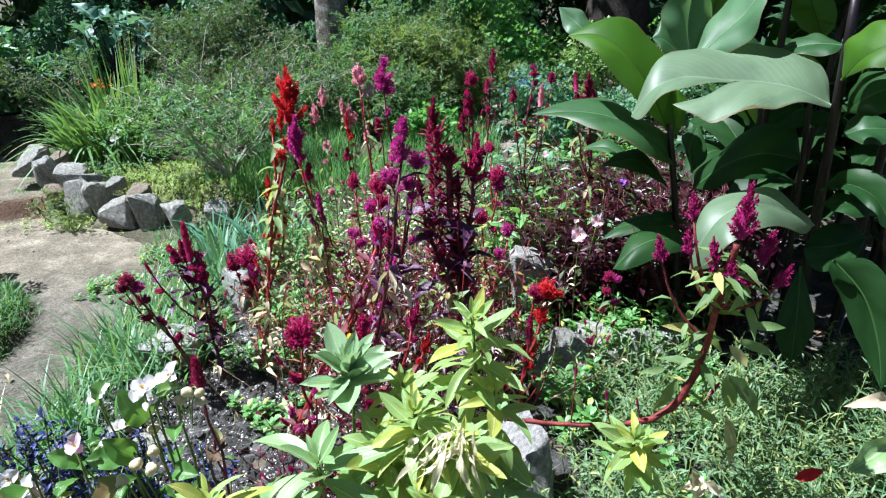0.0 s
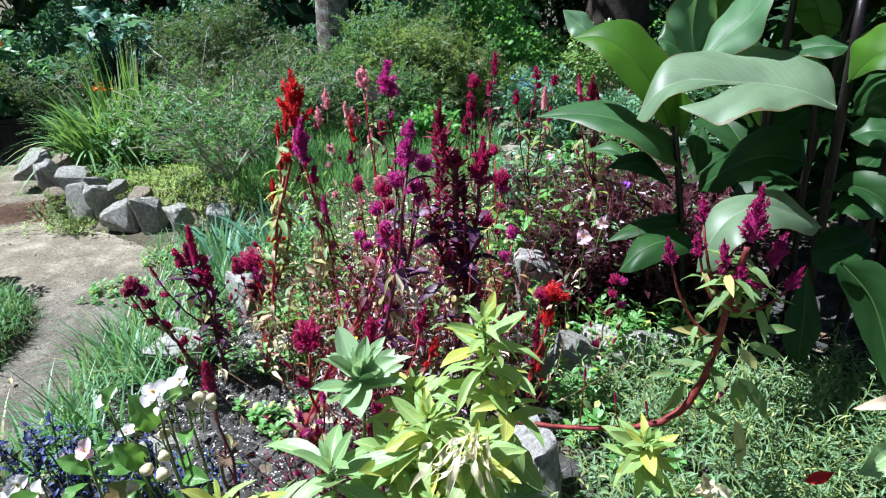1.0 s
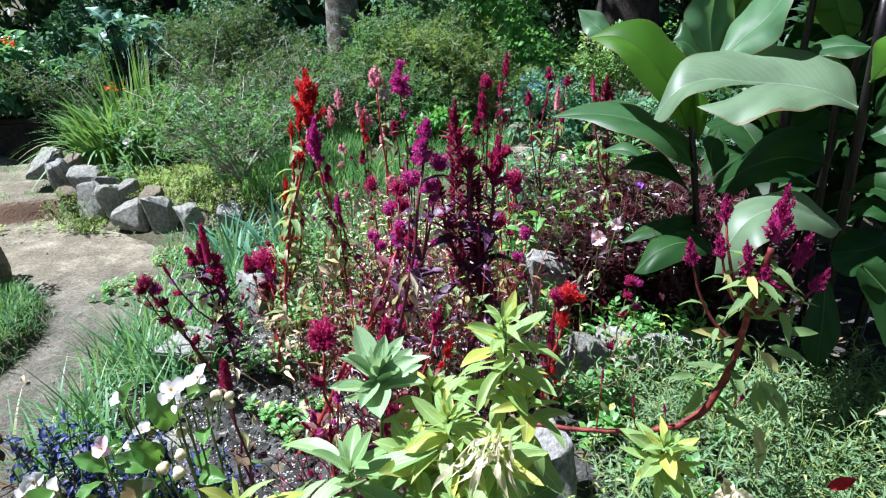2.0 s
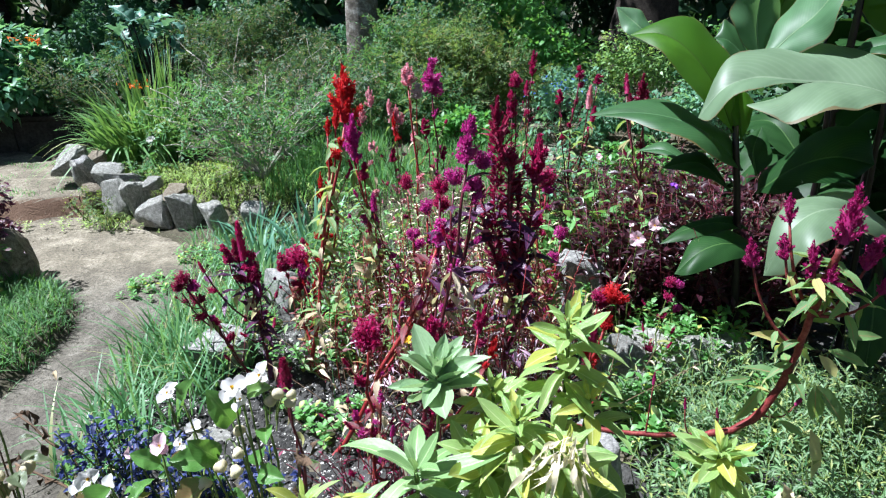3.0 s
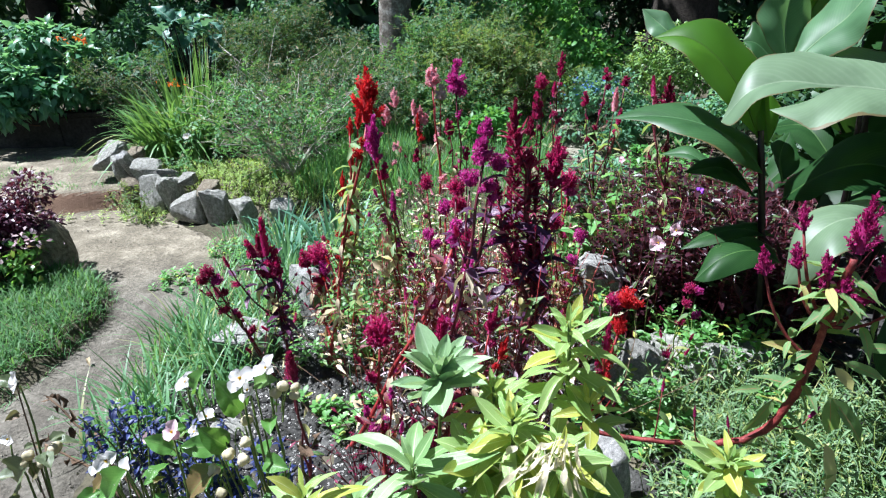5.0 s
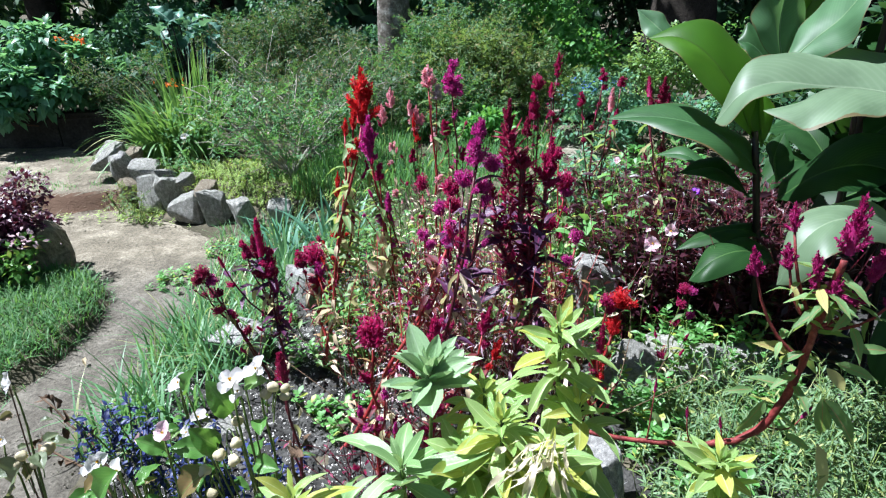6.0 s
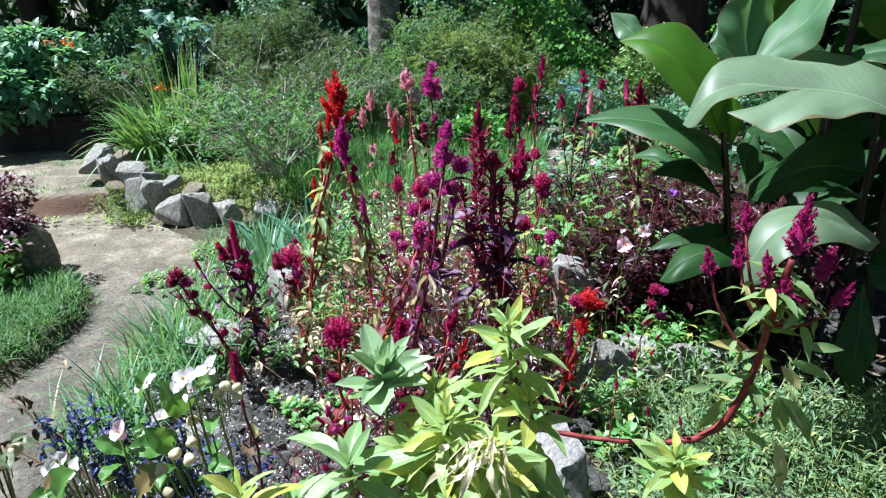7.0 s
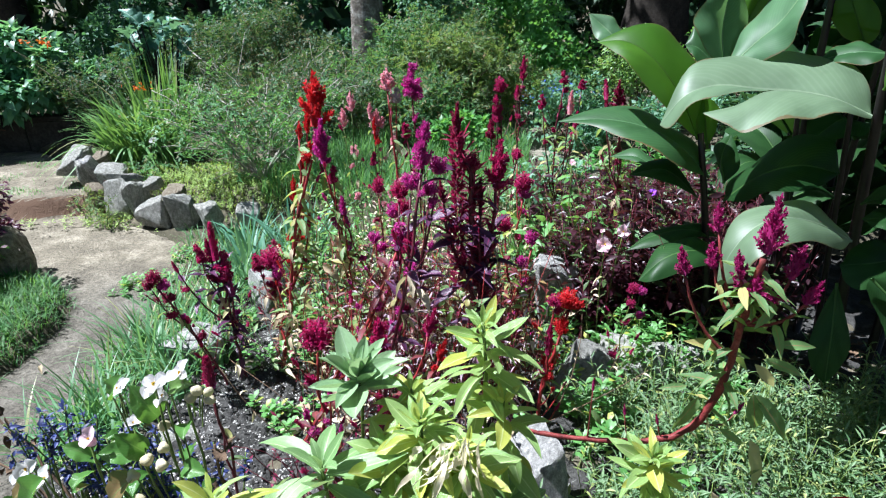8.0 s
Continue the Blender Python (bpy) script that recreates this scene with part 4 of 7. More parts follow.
celosia((-0.24, 1.62), [(-0.252, 1.7, 0.80, 0.075, 0.055, "crest", "magenta"), (-0.348, 1.9, 0.83, 0.08, 0.055, "crest", "crimson"), (-0.273, 1.5, 0.765, 0.045, 0.045, "crest", "magenta"), (-0.456, 1.8, 0.725, 0.065, 0.042, "spike", "magenta"), (-0.19, 1.55, 0.86, 0.07, 0.06, "crest", "crimson")], "bushy celosia with small magenta tufts", leaves=18, leaf_len=0.06, seed=14, leaf="cel_leaf_red")
celosia((-0.52, 1.25), [(-0.192, 1.46, 0.81, 0.085, 0.060, "shaggy", "magenta"), (-0.20, 1.43, 0.70, 0.05, 0.035, "shaggy", "faded"), (-0.25, 1.40, 0.63, 0.045, 0.03, "shaggy", "faded")], "leaning celosia with a ragged pink-purple head", leaves=16, leaf_len=0.075, seed=15, leaf="cel_leaf_red", thick=0.008)
celosia((0.14, 1.76), [(0.213, 1.9, 0.635, 0.075, 0.065, "crest", "magenta"), (0.108, 1.8, 0.725, 0.08, 0.065, "crest", "crimson"), (0.18, 1.84, 0.56, 0.06, 0.05, "crest", "magenta")], "low celosia with crimson tufts", leaves=16, leaf_len=0.06, seed=16, leaf="cel_leaf_red")
celosia((-0.86, 1.56), [(-0.988, 1.467, 0.635, 0.06, 0.055, "crest", "wine"), (-0.965, 1.47, 0.60, 0.05, 0.045, "crest", "magenta"), (-1.01, 1.46, 0.605, 0.05, 0.05, "crest", "wine"), (-0.95, 1.48, 0.55, 0.04, 0.03, "crest", "wine"), (-0.925, 1.5, 0.45, 0.035, 0.025, "crest", "wine")], "leaning dark-stemmed celosia with knobbly purple heads", leaves=5, leaf_len=0.05, seed=17, stem="wine_stem", thick=0.005)
celosia((-0.80, 1.60), [(-0.873, 1.65, 0.72, 0.13, 0.05, "spike", "crimson"), (-0.932, 1.65, 0.645, 0.08, 0.055, "cluster", "crimson"), (-0.849, 1.65, 0.62, 0.13, 0.075, "cluster", "crimson"), (-1.002, 1.6, 0.60, 0.04, 0.022, "spike", "crimson"), (-0.90, 1.66, 0.66, 0.10, 0.05, "cluster", "wine"), (-0.83, 1.64, 0.52, 0.06, 0.04, "spike", "magenta")], "low celosia with feathery crimson plumes", leaves=22, leaf_len=0.085, seed=18, stem="wine_stem", leaf="cel_leaf_dark")
celosia((-0.70, 1.72), [(-0.756, 1.83, 0.575, 0.11, 0.11, "crest", "crimson"), (-0.80, 1.8, 0.55, 0.09, 0.065, "cluster", "crimson"), (-0.72, 1.8, 0.52, 0.08, 0.06, "crest", "magenta"), (-0.68, 1.78, 0.45, 0.05, 0.03, "flame", "red")], "low celosia with a broad crimson crest", leaves=18, leaf_len=0.06, seed=19, leaf="cel_leaf_red")
celosia((-0.33, 1.06), [(-0.338, 1.1, 0.695, 0.10, 0.09, "crest", "crimson"), (-0.31, 1.08, 0.50, 0.04, 0.025, "cluster", "magenta"), (-0.38, 1.08, 0.44, 0.04, 0.025, "cluster", "magenta"), (-0.28, 1.05, 0.42, 0.035, 0.02, "spike", "magenta")], "celosia with a round crimson head over stringy red stems", leaves=14, leaf_len=0.06, seed=20, leaf="cel_leaf_red")
celosia((-0.17, 1.06), [(-0.187, 1.12, 0.685, 0.14, 0.07, "cluster", "crimson"), (-0.16, 1.1, 0.56, 0.07, 0.05, "crest", "crimson"), (-0.06, 1.2, 0.675, 0.09, 0.055, "plume", "crimson"), (-0.03, 1.18, 0.60, 0.06, 0.04, "flame", "red")], "celosia with knobbly crimson heads behind the lilies", leaves=12, leaf_len=0.06, seed=21, leaf="cel_leaf_red")
celosia((0.24, 1.34), [(0.298, 1.4, 0.645, 0.075, 0.085, "crest", "red"), (0.26, 1.4, 0.63, 0.05, 0.05, "crest", "crimson"), (0.246, 1.35, 0.55, 0.09, 0.038, "spike", "crimson"), (0.28, 1.38, 0.57, 0.07, 0.05, "crest", "red")], "celosia with a fan-shaped deep red cockscomb", leaves=8, leaf_len=0.06, seed=22, thick=0.007)
celosia((0.50, 1.58), [(0.519, 1.6, 0.575, 0.045, 0.045, "crest", "crimson"), (0.545, 1.6, 0.565, 0.04, 0.035, "crest", "magenta")], "small celosia with crimson tufts over weeds", leaves=6, leaf_len=0.05, seed=23, thick=0.003, stem="green_stem")
celosia((-0.36, 0.78), [(-0.391, 0.72, 0.828, 0.055, 0.040, "spike", "wine"), (-0.392, 0.722, 0.80, 0.035, 0.03, "spike", "magenta")], "small celosia with a deep purple velvety head", leaves=2, tufts=0, sprigs=0, leaf_len=0.05, seed=24, thick=0.004, stem="wine_stem")


def sprawling_celosia():
    """The plant that lies over the stones and turns up at its end."""
    rng = np.random.default_rng(77)
    base = (0.15, 1.05, 0.425)
    plant = root("celosia", base, "sprawling celosia with a thick red stem and violet-red plumes", "flower", "celosias in the bed")
    low = np.array([base, (0.26, 1.04, 0.418), (0.37, 1.035, 0.415), (0.47, 1.03, 0.428), (0.535, 1.03, 0.455), (0.572, 1.02, 0.535), (0.585, 1.01, 0.636), (0.582, 0.99, 0.725), (0.578, 0.97, 0.82), (0.580, 0.95, 0.925)])
    smooth = np.concatenate([low[:1], (low[:-1] + low[1:]) / 2, low[-1:]])
    k = np.linspace(0, len(smooth) - 1.001, 46)
    fine = smooth[k.astype(int)] + (smooth[k.astype(int) + 1] - smooth[k.astype(int)]) * (k % 1)[:, None]
    fine = np.concatenate([fine[:1], (fine[:-2] + 2 * fine[1:-1] + fine[2:]) / 4, fine[-1:]]) + rng.normal(0, 0.0009, fine.shape)
    knots = 1 + 0.22 * np.maximum(0, np.cos(k * 5.3)) ** 6 + rng.normal(0, 0.045, len(k))
    main = part("stem", tube(Geo(), fine, np.interp(k, (0, 3, 5, 9), (0.0055, 0.0058, 0.0088, 0.0060)) * knots, 8).mesh("stem", M["old_red_stem"], base), plant)
    tips = [(0.588, 0.95, 1.035, 0.100, 0.066, "flame", 9), (0.517, 1.03, 1.0, 0.052, 0.040, "flame", 8), (0.507, 1.0, 0.932, 0.050, 0.044, "flame", 8), (0.461, 1.03, 0.908, 0.056, 0.044, "flame", 7),
            (0.545, 0.97, 0.928, 0.055, 0.040, "flame", 9), (0.648, 0.95, 0.948, 0.066, 0.046, "flame", 8), (0.680, 0.93, 0.888, 0.050, 0.036, "flame", 8), (0.621, 0.93, 0.852, 0.055, 0.05, "flame", 9), (0.551, 0.98, 0.868, 0.05, 0.038, "flame", 9), (0.58, 0.95, 0.893, 0.055, 0.046, "flame", 9),
            (0.318, 1.04, 0.585, 0.03, 0.012, "spike", 2), (0.389, 1.03, 0.525, 0.025, 0.012, "spike", 3), (0.461, 1.03, 0.502, 0.025, 0.012, "spike", 4), (0.64, 1.03, 0.545, 0.03, 0.015, "spike", 5)]
    for i, (x, y, z, length, width, kind, at) in enumerate(tips):
        tip = np.array((x, y, z))
        start = smooth[min(at, len(smooth) - 2)] if i else smooth[-2]
        foot = tip - unit((tip - start) * (0.45, 0.45, 1) + (0, 0, 0.02)) * length
        line = bent(start, foot, (0.1 * (x - start[0]), 0, -0.02), 6)
        stalk = main
        if i:
            stalk = part("stem", tube(Geo(), line, np.linspace(0.0042, 0.0024, 6) * (1.0 if i < 10 else 0.5), 6).mesh("stem", M["old_red_stem"], base), plant)
        d = unit(tip - foot)
        side = unit(np.cross(d, (0.3, 0.9, 0.1)))
        part("plume", plume_mesh(kind, "violet_red", i % 3), stalk, frames(foot[None], np.cross(d, side)[None], d[None], np.array([[width, width, length * 1.05]]))[0])
        leaves_on(stalk, line, 6 if i < 10 else 1, 0.07, "cel_leaf", rng, 0.0, 0.9)
    leaves_on(main, smooth[5:], 15, 0.085, "cel_leaf", rng, 0.0, 0.85, 0.3)
    hanging = [((0.545, 1.03, 0.56), (0.495, 1.01, 0.465)), ((0.655, 1.03, 0.575), (0.68, 1.01, 0.445)), ((0.66, 1.03, 0.57), (0.762, 1.01, 0.455)), ((0.60, 1.03, 0.475), (0.66, 1.0, 0.45)),
               ((0.665, 1.02, 0.46), (0.705, 0.99, 0.32)), ((0.515, 1.03, 0.585), (0.452, 1.01, 0.592)), ((0.655, 1.02, 0.667), (0.745, 1.0, 0.643)), ((0.665, 1.0, 0.715), (0.742, 0.98, 0.73)),
               ((0.575, 1.02, 0.69), (0.485, 1.0, 0.72)), ((0.64, 1.02, 0.655), (0.705, 1.0, 0.595))]
    for i, (a, b) in enumerate(hanging):
        set_leaf(main, a, b, "cel_leaf" if i % 5 != 4 else "straw", CEL_LEAF[i % 2], i % 2, (0.3 * (-1) ** i, -0.7, 0.6))
    leaves_on(main, smooth[4:7], 4, 0.06, "straw", rng, 0.0, 0.85, 1.0, "withered_leaf")
    return plant


sprawling_celosia()

# ---- thin undergrowth of the bed ----
def twiggy(name, n, area, h_lo, h_hi, mat_stem, mat_leaf, label, seed, leaf_len=0.03, per=7, shape=None, lean=0.25, thick=0.0018, base_of=None):
    """Many thin stems with small leaves, too many to count."""
    rng = np.random.default_rng(seed)
    stems, leaf = Geo(), Geo()
    shape = shape or leaf_shape(2, 1, 0.36, 0.2, 0.2)
    P, D, S = [], [], []
    for _ in range(n):
        x, y = rng.uniform(area[0], area[1]), rng.uniform(area[2], area[3])
        z = (base_of or ground_z)(x, y)
        h = rng.uniform(h_lo, h_hi)
        top = np.array((x, y, z + h)) + rng.normal(0, lean * h, 3) * (1, 1, 0.1)
        line = bent((x, y, z), top, rng.normal(0, 0.03, 3), 5)
        tube(stems, line, np.linspace(thick, thick * 0.5, 5), 4)
        for _ in range(per):
            t = rng.uniform(0.25, 1) * 3.99
            P.append(line[int(t)] + (line[int(t) + 1] - line[int(t)]) * (t % 1))
            a = rng.uniform(0, 6.28)
            D.append((math.cos(a), math.sin(a), rng.normal(0.2, 0.45)))
            S.append(leaf_len * rng.uniform(0.5, 1.2))
    scatter(leaf, shape, frames(np.array(P), np.array(D), np.tile((0, 0, 1.0), (len(P), 1)) + rng.normal(0, 0.35, (len(P), 3)), np.array(S)))
    ob = thing(name, leaf.mesh(name, M[mat_leaf]), label, "undergrowth", kind="stuff")
    part("stems", stems.mesh("stems", M[mat_stem]), ob)
    return ob


twiggy("bed_undergrowth", 170, (-0.62, 0.25, 1.52, 2.3), 0.12, 0.42, "red_stem", "cel_leaf_red", "thin red celosia stems with reddened leaves", 31, 0.045, 7)
twiggy("bed_undergrowth", 80, (-0.70, 0.25, 1.58, 2.4), 0.10, 0.38, "green_stem", "cel_leaf", "thin green and yellowing stems in the bed", 32, 0.045, 7)
twiggy("dry_stalks", 120, (-0.6, 0.25, 1.3, 2.3), 0.10, 0.42, "brown_stem", "dry", "dry brown stalks with withered leaves", 33, 0.05, 3, lean=0.6, shape=leaf_shape(4, 1, 0.3, 0.5, 0.7, wave=0.5))
twiggy("faded_shreds", 210, (-0.45, 0.18, 1.30, 1.95), 0.12, 0.50, "wine_stem", "faded", "withered lilac-grey shreds of spent flowers", 39, 0.045, 6, shape=leaf_shape(3, 1, 0.16, 0.3, 0.6))
twiggy("celosia_shoots", 55, (-0.56, 0.2, 1.42, 2.05), 0.32, 0.62, "red_stem", "cel_leaf", "thin red celosia side shoots with green and yellow leaves", 41, 0.055, 8, lean=0.2, thick=0.0022)
twiggy("celosia_shoots", 34, (-0.45, 0.2, 1.45, 1.9), 0.30, 0.55, "red_stem", "wine", "small magenta tufts on thin dark stems", 42, 0.022, 12, lean=0.2)
twiggy("dry_seedheads", 110, (-0.46, 0.12, 1.95, 2.4), 0.36, 0.58, "brown_stem", "shred", "bleached dry seed heads behind the flowers", 40, 0.03, 7, lean=0.12)
twiggy("maroon_thicket", 1050, (0.40, 1.12, 1.92, 2.75), 0.26, 0.60, "wine_stem", "maroon", "maroon-leaved thicket under the canna", 34, 0.060, 12)
twiggy("thicket_weeds", 52, (0.16, 0.62, 2.12, 2.35), 0.28, 0.58, "green_stem", "weed", "bright green leafy stems in the maroon thicket", 38, 0.085, 7, shape=leaf_shape(4, 1, 0.42, 0.2, 0.3))
twiggy("bed_weeds", 80, (0.30, 0.95, 1.62, 2.0), 0.08, 0.26, "green_stem", "weed", "bright green weeds among stones", 35, 0.05, 6)
twiggy("back_bed_greens", 220, (-0.9, 0.4, 2.3, 3.2), 0.12, 0.45, "green_stem", "weed", "loose green stems behind the flowers", 36, 0.05, 7)
twiggy("stringy_stems", 44, (-0.42, -0.22, 0.98, 1.15), 0.15, 0.34, "wine_stem", "wine", "stringy red celosia side stems", 37, 0.02, 3)


# ---- pale withered leaves that catch the light ----
def single_leaf(x, y, z, d, n, length, mat, label):
    g = Geo().add(*leaf_shape(8, 2, 0.34, 0.45, 0.45, 0.4, 1.0, 0.6, 2))
    ob = thing("withered_leaf", g.mesh("leaf", M[mat]), label, "leaf", "withered leaves")
    ob.matrix_basis = Matrix(frames(np.array([(x, y, z)]), np.array([d]), np.array([n]), np.array([length]))[0])
    return ob


# ---- lilies in front ----
LILY_LEAF = [dict(segs=8, across=2, width=w, fold=f, droop=d, belly=0.48, point=0.74, wave=v, turns=1.3, start=0.18) for w, f, d, v in ((0.30, 0.30, 0.05, 0.10), (0.33, 0.16, 0.30, 0.2), (0.27, 0.35, 0.5, 0.15), (0.32, 0.22, -0.15, 0.1), (0.25, 0.10, 0.75, 0.3), (0.38, 0.35, -0.1, 0.05), (0.34, 0.3, 0.12, 0.08))]


def lily(top, foot, mat, n=30, length=0.085, spread=(0.15, 1.25), seed=0, label="", reach=0.16, turn=0.0, kinds=(0, 1, 2, 3, 4)):
    """A leafy lily shoot: whorled lance leaves, short and upright at the tip, longer and flatter below."""
    rng = np.random.default_rng(seed + 300)
    top = np.array(top, float)
    bx, by = foot
    base = (bx, by, ground_z(bx, by))
    plant = root("lily", base, label, "lily", "lilies before the bed")
    line = bent(base, top, (0, 0, 0), 8, 0.003, rng)
    stalk = part("stem", tube(Geo(), line, np.linspace(0.0055, 0.003, 8), 7).mesh("stem", M["green_stem"], base), plant)
    axis = unit(line[-1] - line[-3])
    n, length = (int(n * 1.2), length * 0.88) if mat == "lily_lime" else (n, length * 0.94)
    for i in range(n):
        t = i / (n - 1)
        a = turn + i * 2.4
        open_by = spread[0] + (spread[1] - spread[0]) * t ** 0.7 + rng.normal(0, 0.24)
        out = np.array((math.cos(a), math.sin(a), 0))
        d = axis * math.cos(open_by) + out * math.sin(open_by)
        nrm = axis * math.sin(open_by) - out * math.cos(open_by)
        size = length * (0.35 + 0.75 * min(1, t * 1.9)) * rng.uniform(0.85, 1.15)
        p = top - axis * reach * t ** 1.3 + out * 0.004
        k = kinds[int(rng.integers(len(kinds)))]
        part("leaf", leaf_mesh(("lily", k), mat, **LILY_LEAF[k]), stalk, frames(p[None], d[None], nrm[None] + rng.normal(0, 0.3, (1, 3)), np.array([[size * rng.uniform(0.85, 1.2), size, size]]))[0])
    return plant


lily((-0.140, 0.76, 0.775), (-0.125, 0.80), "lily_rosette", 30, 0.092, (0.15, 1.45), 1, "blue-green lily shoot with a tidy leaf rosette", 0.05, 0.0, (5, 6, 5))
lily((0.078, 0.785, 0.865), (0.10, 0.86), "lily_lime", 30, 0.10, (0.45, 1.85), 2, "tall yellow-green lily shoot with arching leaves", 0.17, 0.7)
lily((-0.01, 0.63, 0.785), (0.02, 0.72), "lily_lime", 32, 0.09, (0.35, 1.7), 3, "yellowing lily shoot with crowded leaves", 0.11, 1.9)
lily((0.06, 0.61, 0.755), (0.06, 0.66), "lily_lime", 30, 0.085, (0.6, 1.8), 4, "yellowing lily shoot with a spent flower", 0.10, 0.2)
lily((-0.16, 0.595, 0.715), (-0.14, 0.66), "lily_green", 16, 0.125, (0.35, 1.45), 5, "fresh green lily shoot with long leaves", 0.06, 2.2)
lily((0.125, 0.70, 0.565), (0.12, 0.77), "lily_green", 26, 0.10, (0.4, 1.7), 6, "green lily shoot beside the squared stone", 0.10)
lily((0.425, 0.90, 0.50), (0.42, 0.94), "lily_lime", 32, 0.09, (0.25, 1.75), 7, "pale green lily rosette in the herbs", 0.075)
lily((0.105, 0.56, 0.63), (0.10, 0.62), "lily_green", 24, 0.095, (0.4, 1.7), 8, "green lily shoot half hidden by others", 0.10)
lily((-0.315, 0.545, 0.69), (-0.31, 0.58), "lily_lime", 9, 0.085, (0.15, 0.8), 9, "young yellow-green lily shoot", 0.05)
lily((-0.25, 0.57, 0.645), (-0.24, 0.62), "lily_green", 11, 0.10, (0.4, 1.3), 10, "young green lily shoot", 0.06)
lily((0.0, 0.70, 0.69), (0.0, 0.76), "lily_lime", 26, 0.10, (0.5, 1.8), 11, "yellow-green lily shoot low in the clump", 0.13, 1.0)
lily((0.115, 0.74, 0.74), (0.10, 0.79), "lily_lime", 22, 0.10, (0.6, 1.8), 12, "yellowing lily shoot leaning outwards", 0.13, 2.0)
lily((-0.06, 0.64, 0.71), (-0.04, 0.70), "lily_lime", 24, 0.10, (0.5, 1.8), 13, "yellow-green lily shoot low in the clump", 0.10, 0.4)
lily((-0.045, 0.76, 0.74), (-0.03, 0.80), "lily_lime", 24, 0.09, (0.4, 1.6), 16, "yellow-green lily shoot at the back", 0.10, 0.9)
lily((0.03, 0.50, 0.66), (0.03, 0.55), "lily_lime", 24, 0.08, (0.4, 1.6), 17, "yellow-green lily shoot at the clump's foot", 0.08, 1.2)
lily((0.150, 0.60, 0.545), (0.14, 0.66), "lily_green", 24, 0.08, (0.4, 1.6), 18, "green lily shoot before the squared stone", 0.07, 2.2)
lily((0.08, 0.53, 0.60), (0.08, 0.57), "lily_lime", 24, 0.08, (0.4, 1.6), 19, "yellow-green lily shoot low in the clump", 0.08, 0.2)
lily((0.03, 0.56, 0.68), (0.03, 0.62), "lily_lime", 24, 0.09, (0.5, 1.8), 14, "yellow-green lily shoot with crowded leaves", 0.10, 1.4)


def spent_flower():
    rng = np.random.default_rng(9)
    p = np.array((0.052, 0.572, 0.79))
    ob = root("spent_flower", tuple(p), "withered straw-coloured lily flower hanging in shreds", "flower")
    for i in range(24):
        a = rng.uniform(0, 6.28)
        d = np.array((math.cos(a) * rng.uniform(0.05, 0.7) - 0.1, math.sin(a) * 0.4 - 0.3, rng.uniform(-1.3, -0.2)))
        k = i % 4
        q = p + rng.normal(0, 0.012, 3)
        part("petal", leaf_mesh(("shred", k), "shred", segs=12, across=1, width=0.05 + 0.012 * k, fold=0.5, droop=0.1 + 0.2 * k, belly=0.55, wave=2.2, turns=1.2 + 0.5 * k), ob, frames(q[None], d[None], rng.normal(0, 0.7, (1, 3)) + (0, -0.5, 0.5), np.array([rng.uniform(0.045, 0.115)]))[0])
    return ob


spent_flower()

# ---- begonias and blue flowers at the corner ----
PETAL = dict(segs=7, across=3, width=0.95, fold=0.02, droop=0.22, belly=0.58, point=0.5, wave=0.10, turns=1.5, cup=0.22)
BEG_LEAF = dict(segs=9, across=3, width=0.62, fold=0.3, droop=0.3, belly=0.42, point=0.7, wave=0.18, turns=2.5)


def bloom(parent, p, size, mat, rng, petals=4, face=None):
    """An open flower with petals and a yellow heart."""
    p = np.array(p, float)
    face = unit(np.array(face if face is not None else (-0.25, -0.6, 0.8)) + rng.normal(0, 0.25, 3))
    u = unit(np.cross(face, (0.1, 0.2, 1)))
    w = np.cross(face, u)
    turn = rng.uniform(0, 6.28)
    for i in range(petals):
        a = turn + i * 6.283 / petals + rng.normal(0, 0.2)
        d = u * math.cos(a) + w * math.sin(a) + face * rng.uniform(0.1, 1.1)
        size_i = size * rng.uniform(0.85, 1.1) * (0.60 if i % 2 or petals > 4 else 0.46)
        part("petal", leaf_mesh("petal", mat, **PETAL), parent, frames(p[None], d[None], face[None], np.array([size_i]))[0])
    g = Geo()
    n = 24
    scatter(g, bract, frames(np.zeros((n, 3)), unit(rng.normal(size=(n, 3))) + (0, 0, 0.8), rng.normal(size=(n, 3)), np.full(n, 0.5)))
    part("flower_heart", shared("stamens", lambda: g.mesh("stamens", M["yellow"])), parent, frames((p + face * 0.004)[None], w[None], face[None], np.array([size * 0.18]))[0])


def pod_mesh(mat):
    bm = bmesh.new()
    bmesh.ops.create_uvsphere(bm, u_segments=12, v_segments=8, radius=0.5)
    for v in bm.verts:
        a = math.atan2(v.co.y, v.co.x)
        k = 1 + 0.35 * abs(math.cos(1.5 * a)) - 0.2
        v.co.x *= k
        v.co.y *= k
        v.co.z *= 0.8 + 0.25 * (v.co.z > 0)
    me = bpy.data.meshes.new("pod")
    bm.to_mesh(me)
    bm.free()
    me.materials.append(mat)
    for q in me.polygons:
        q.use_smooth = True
    return me


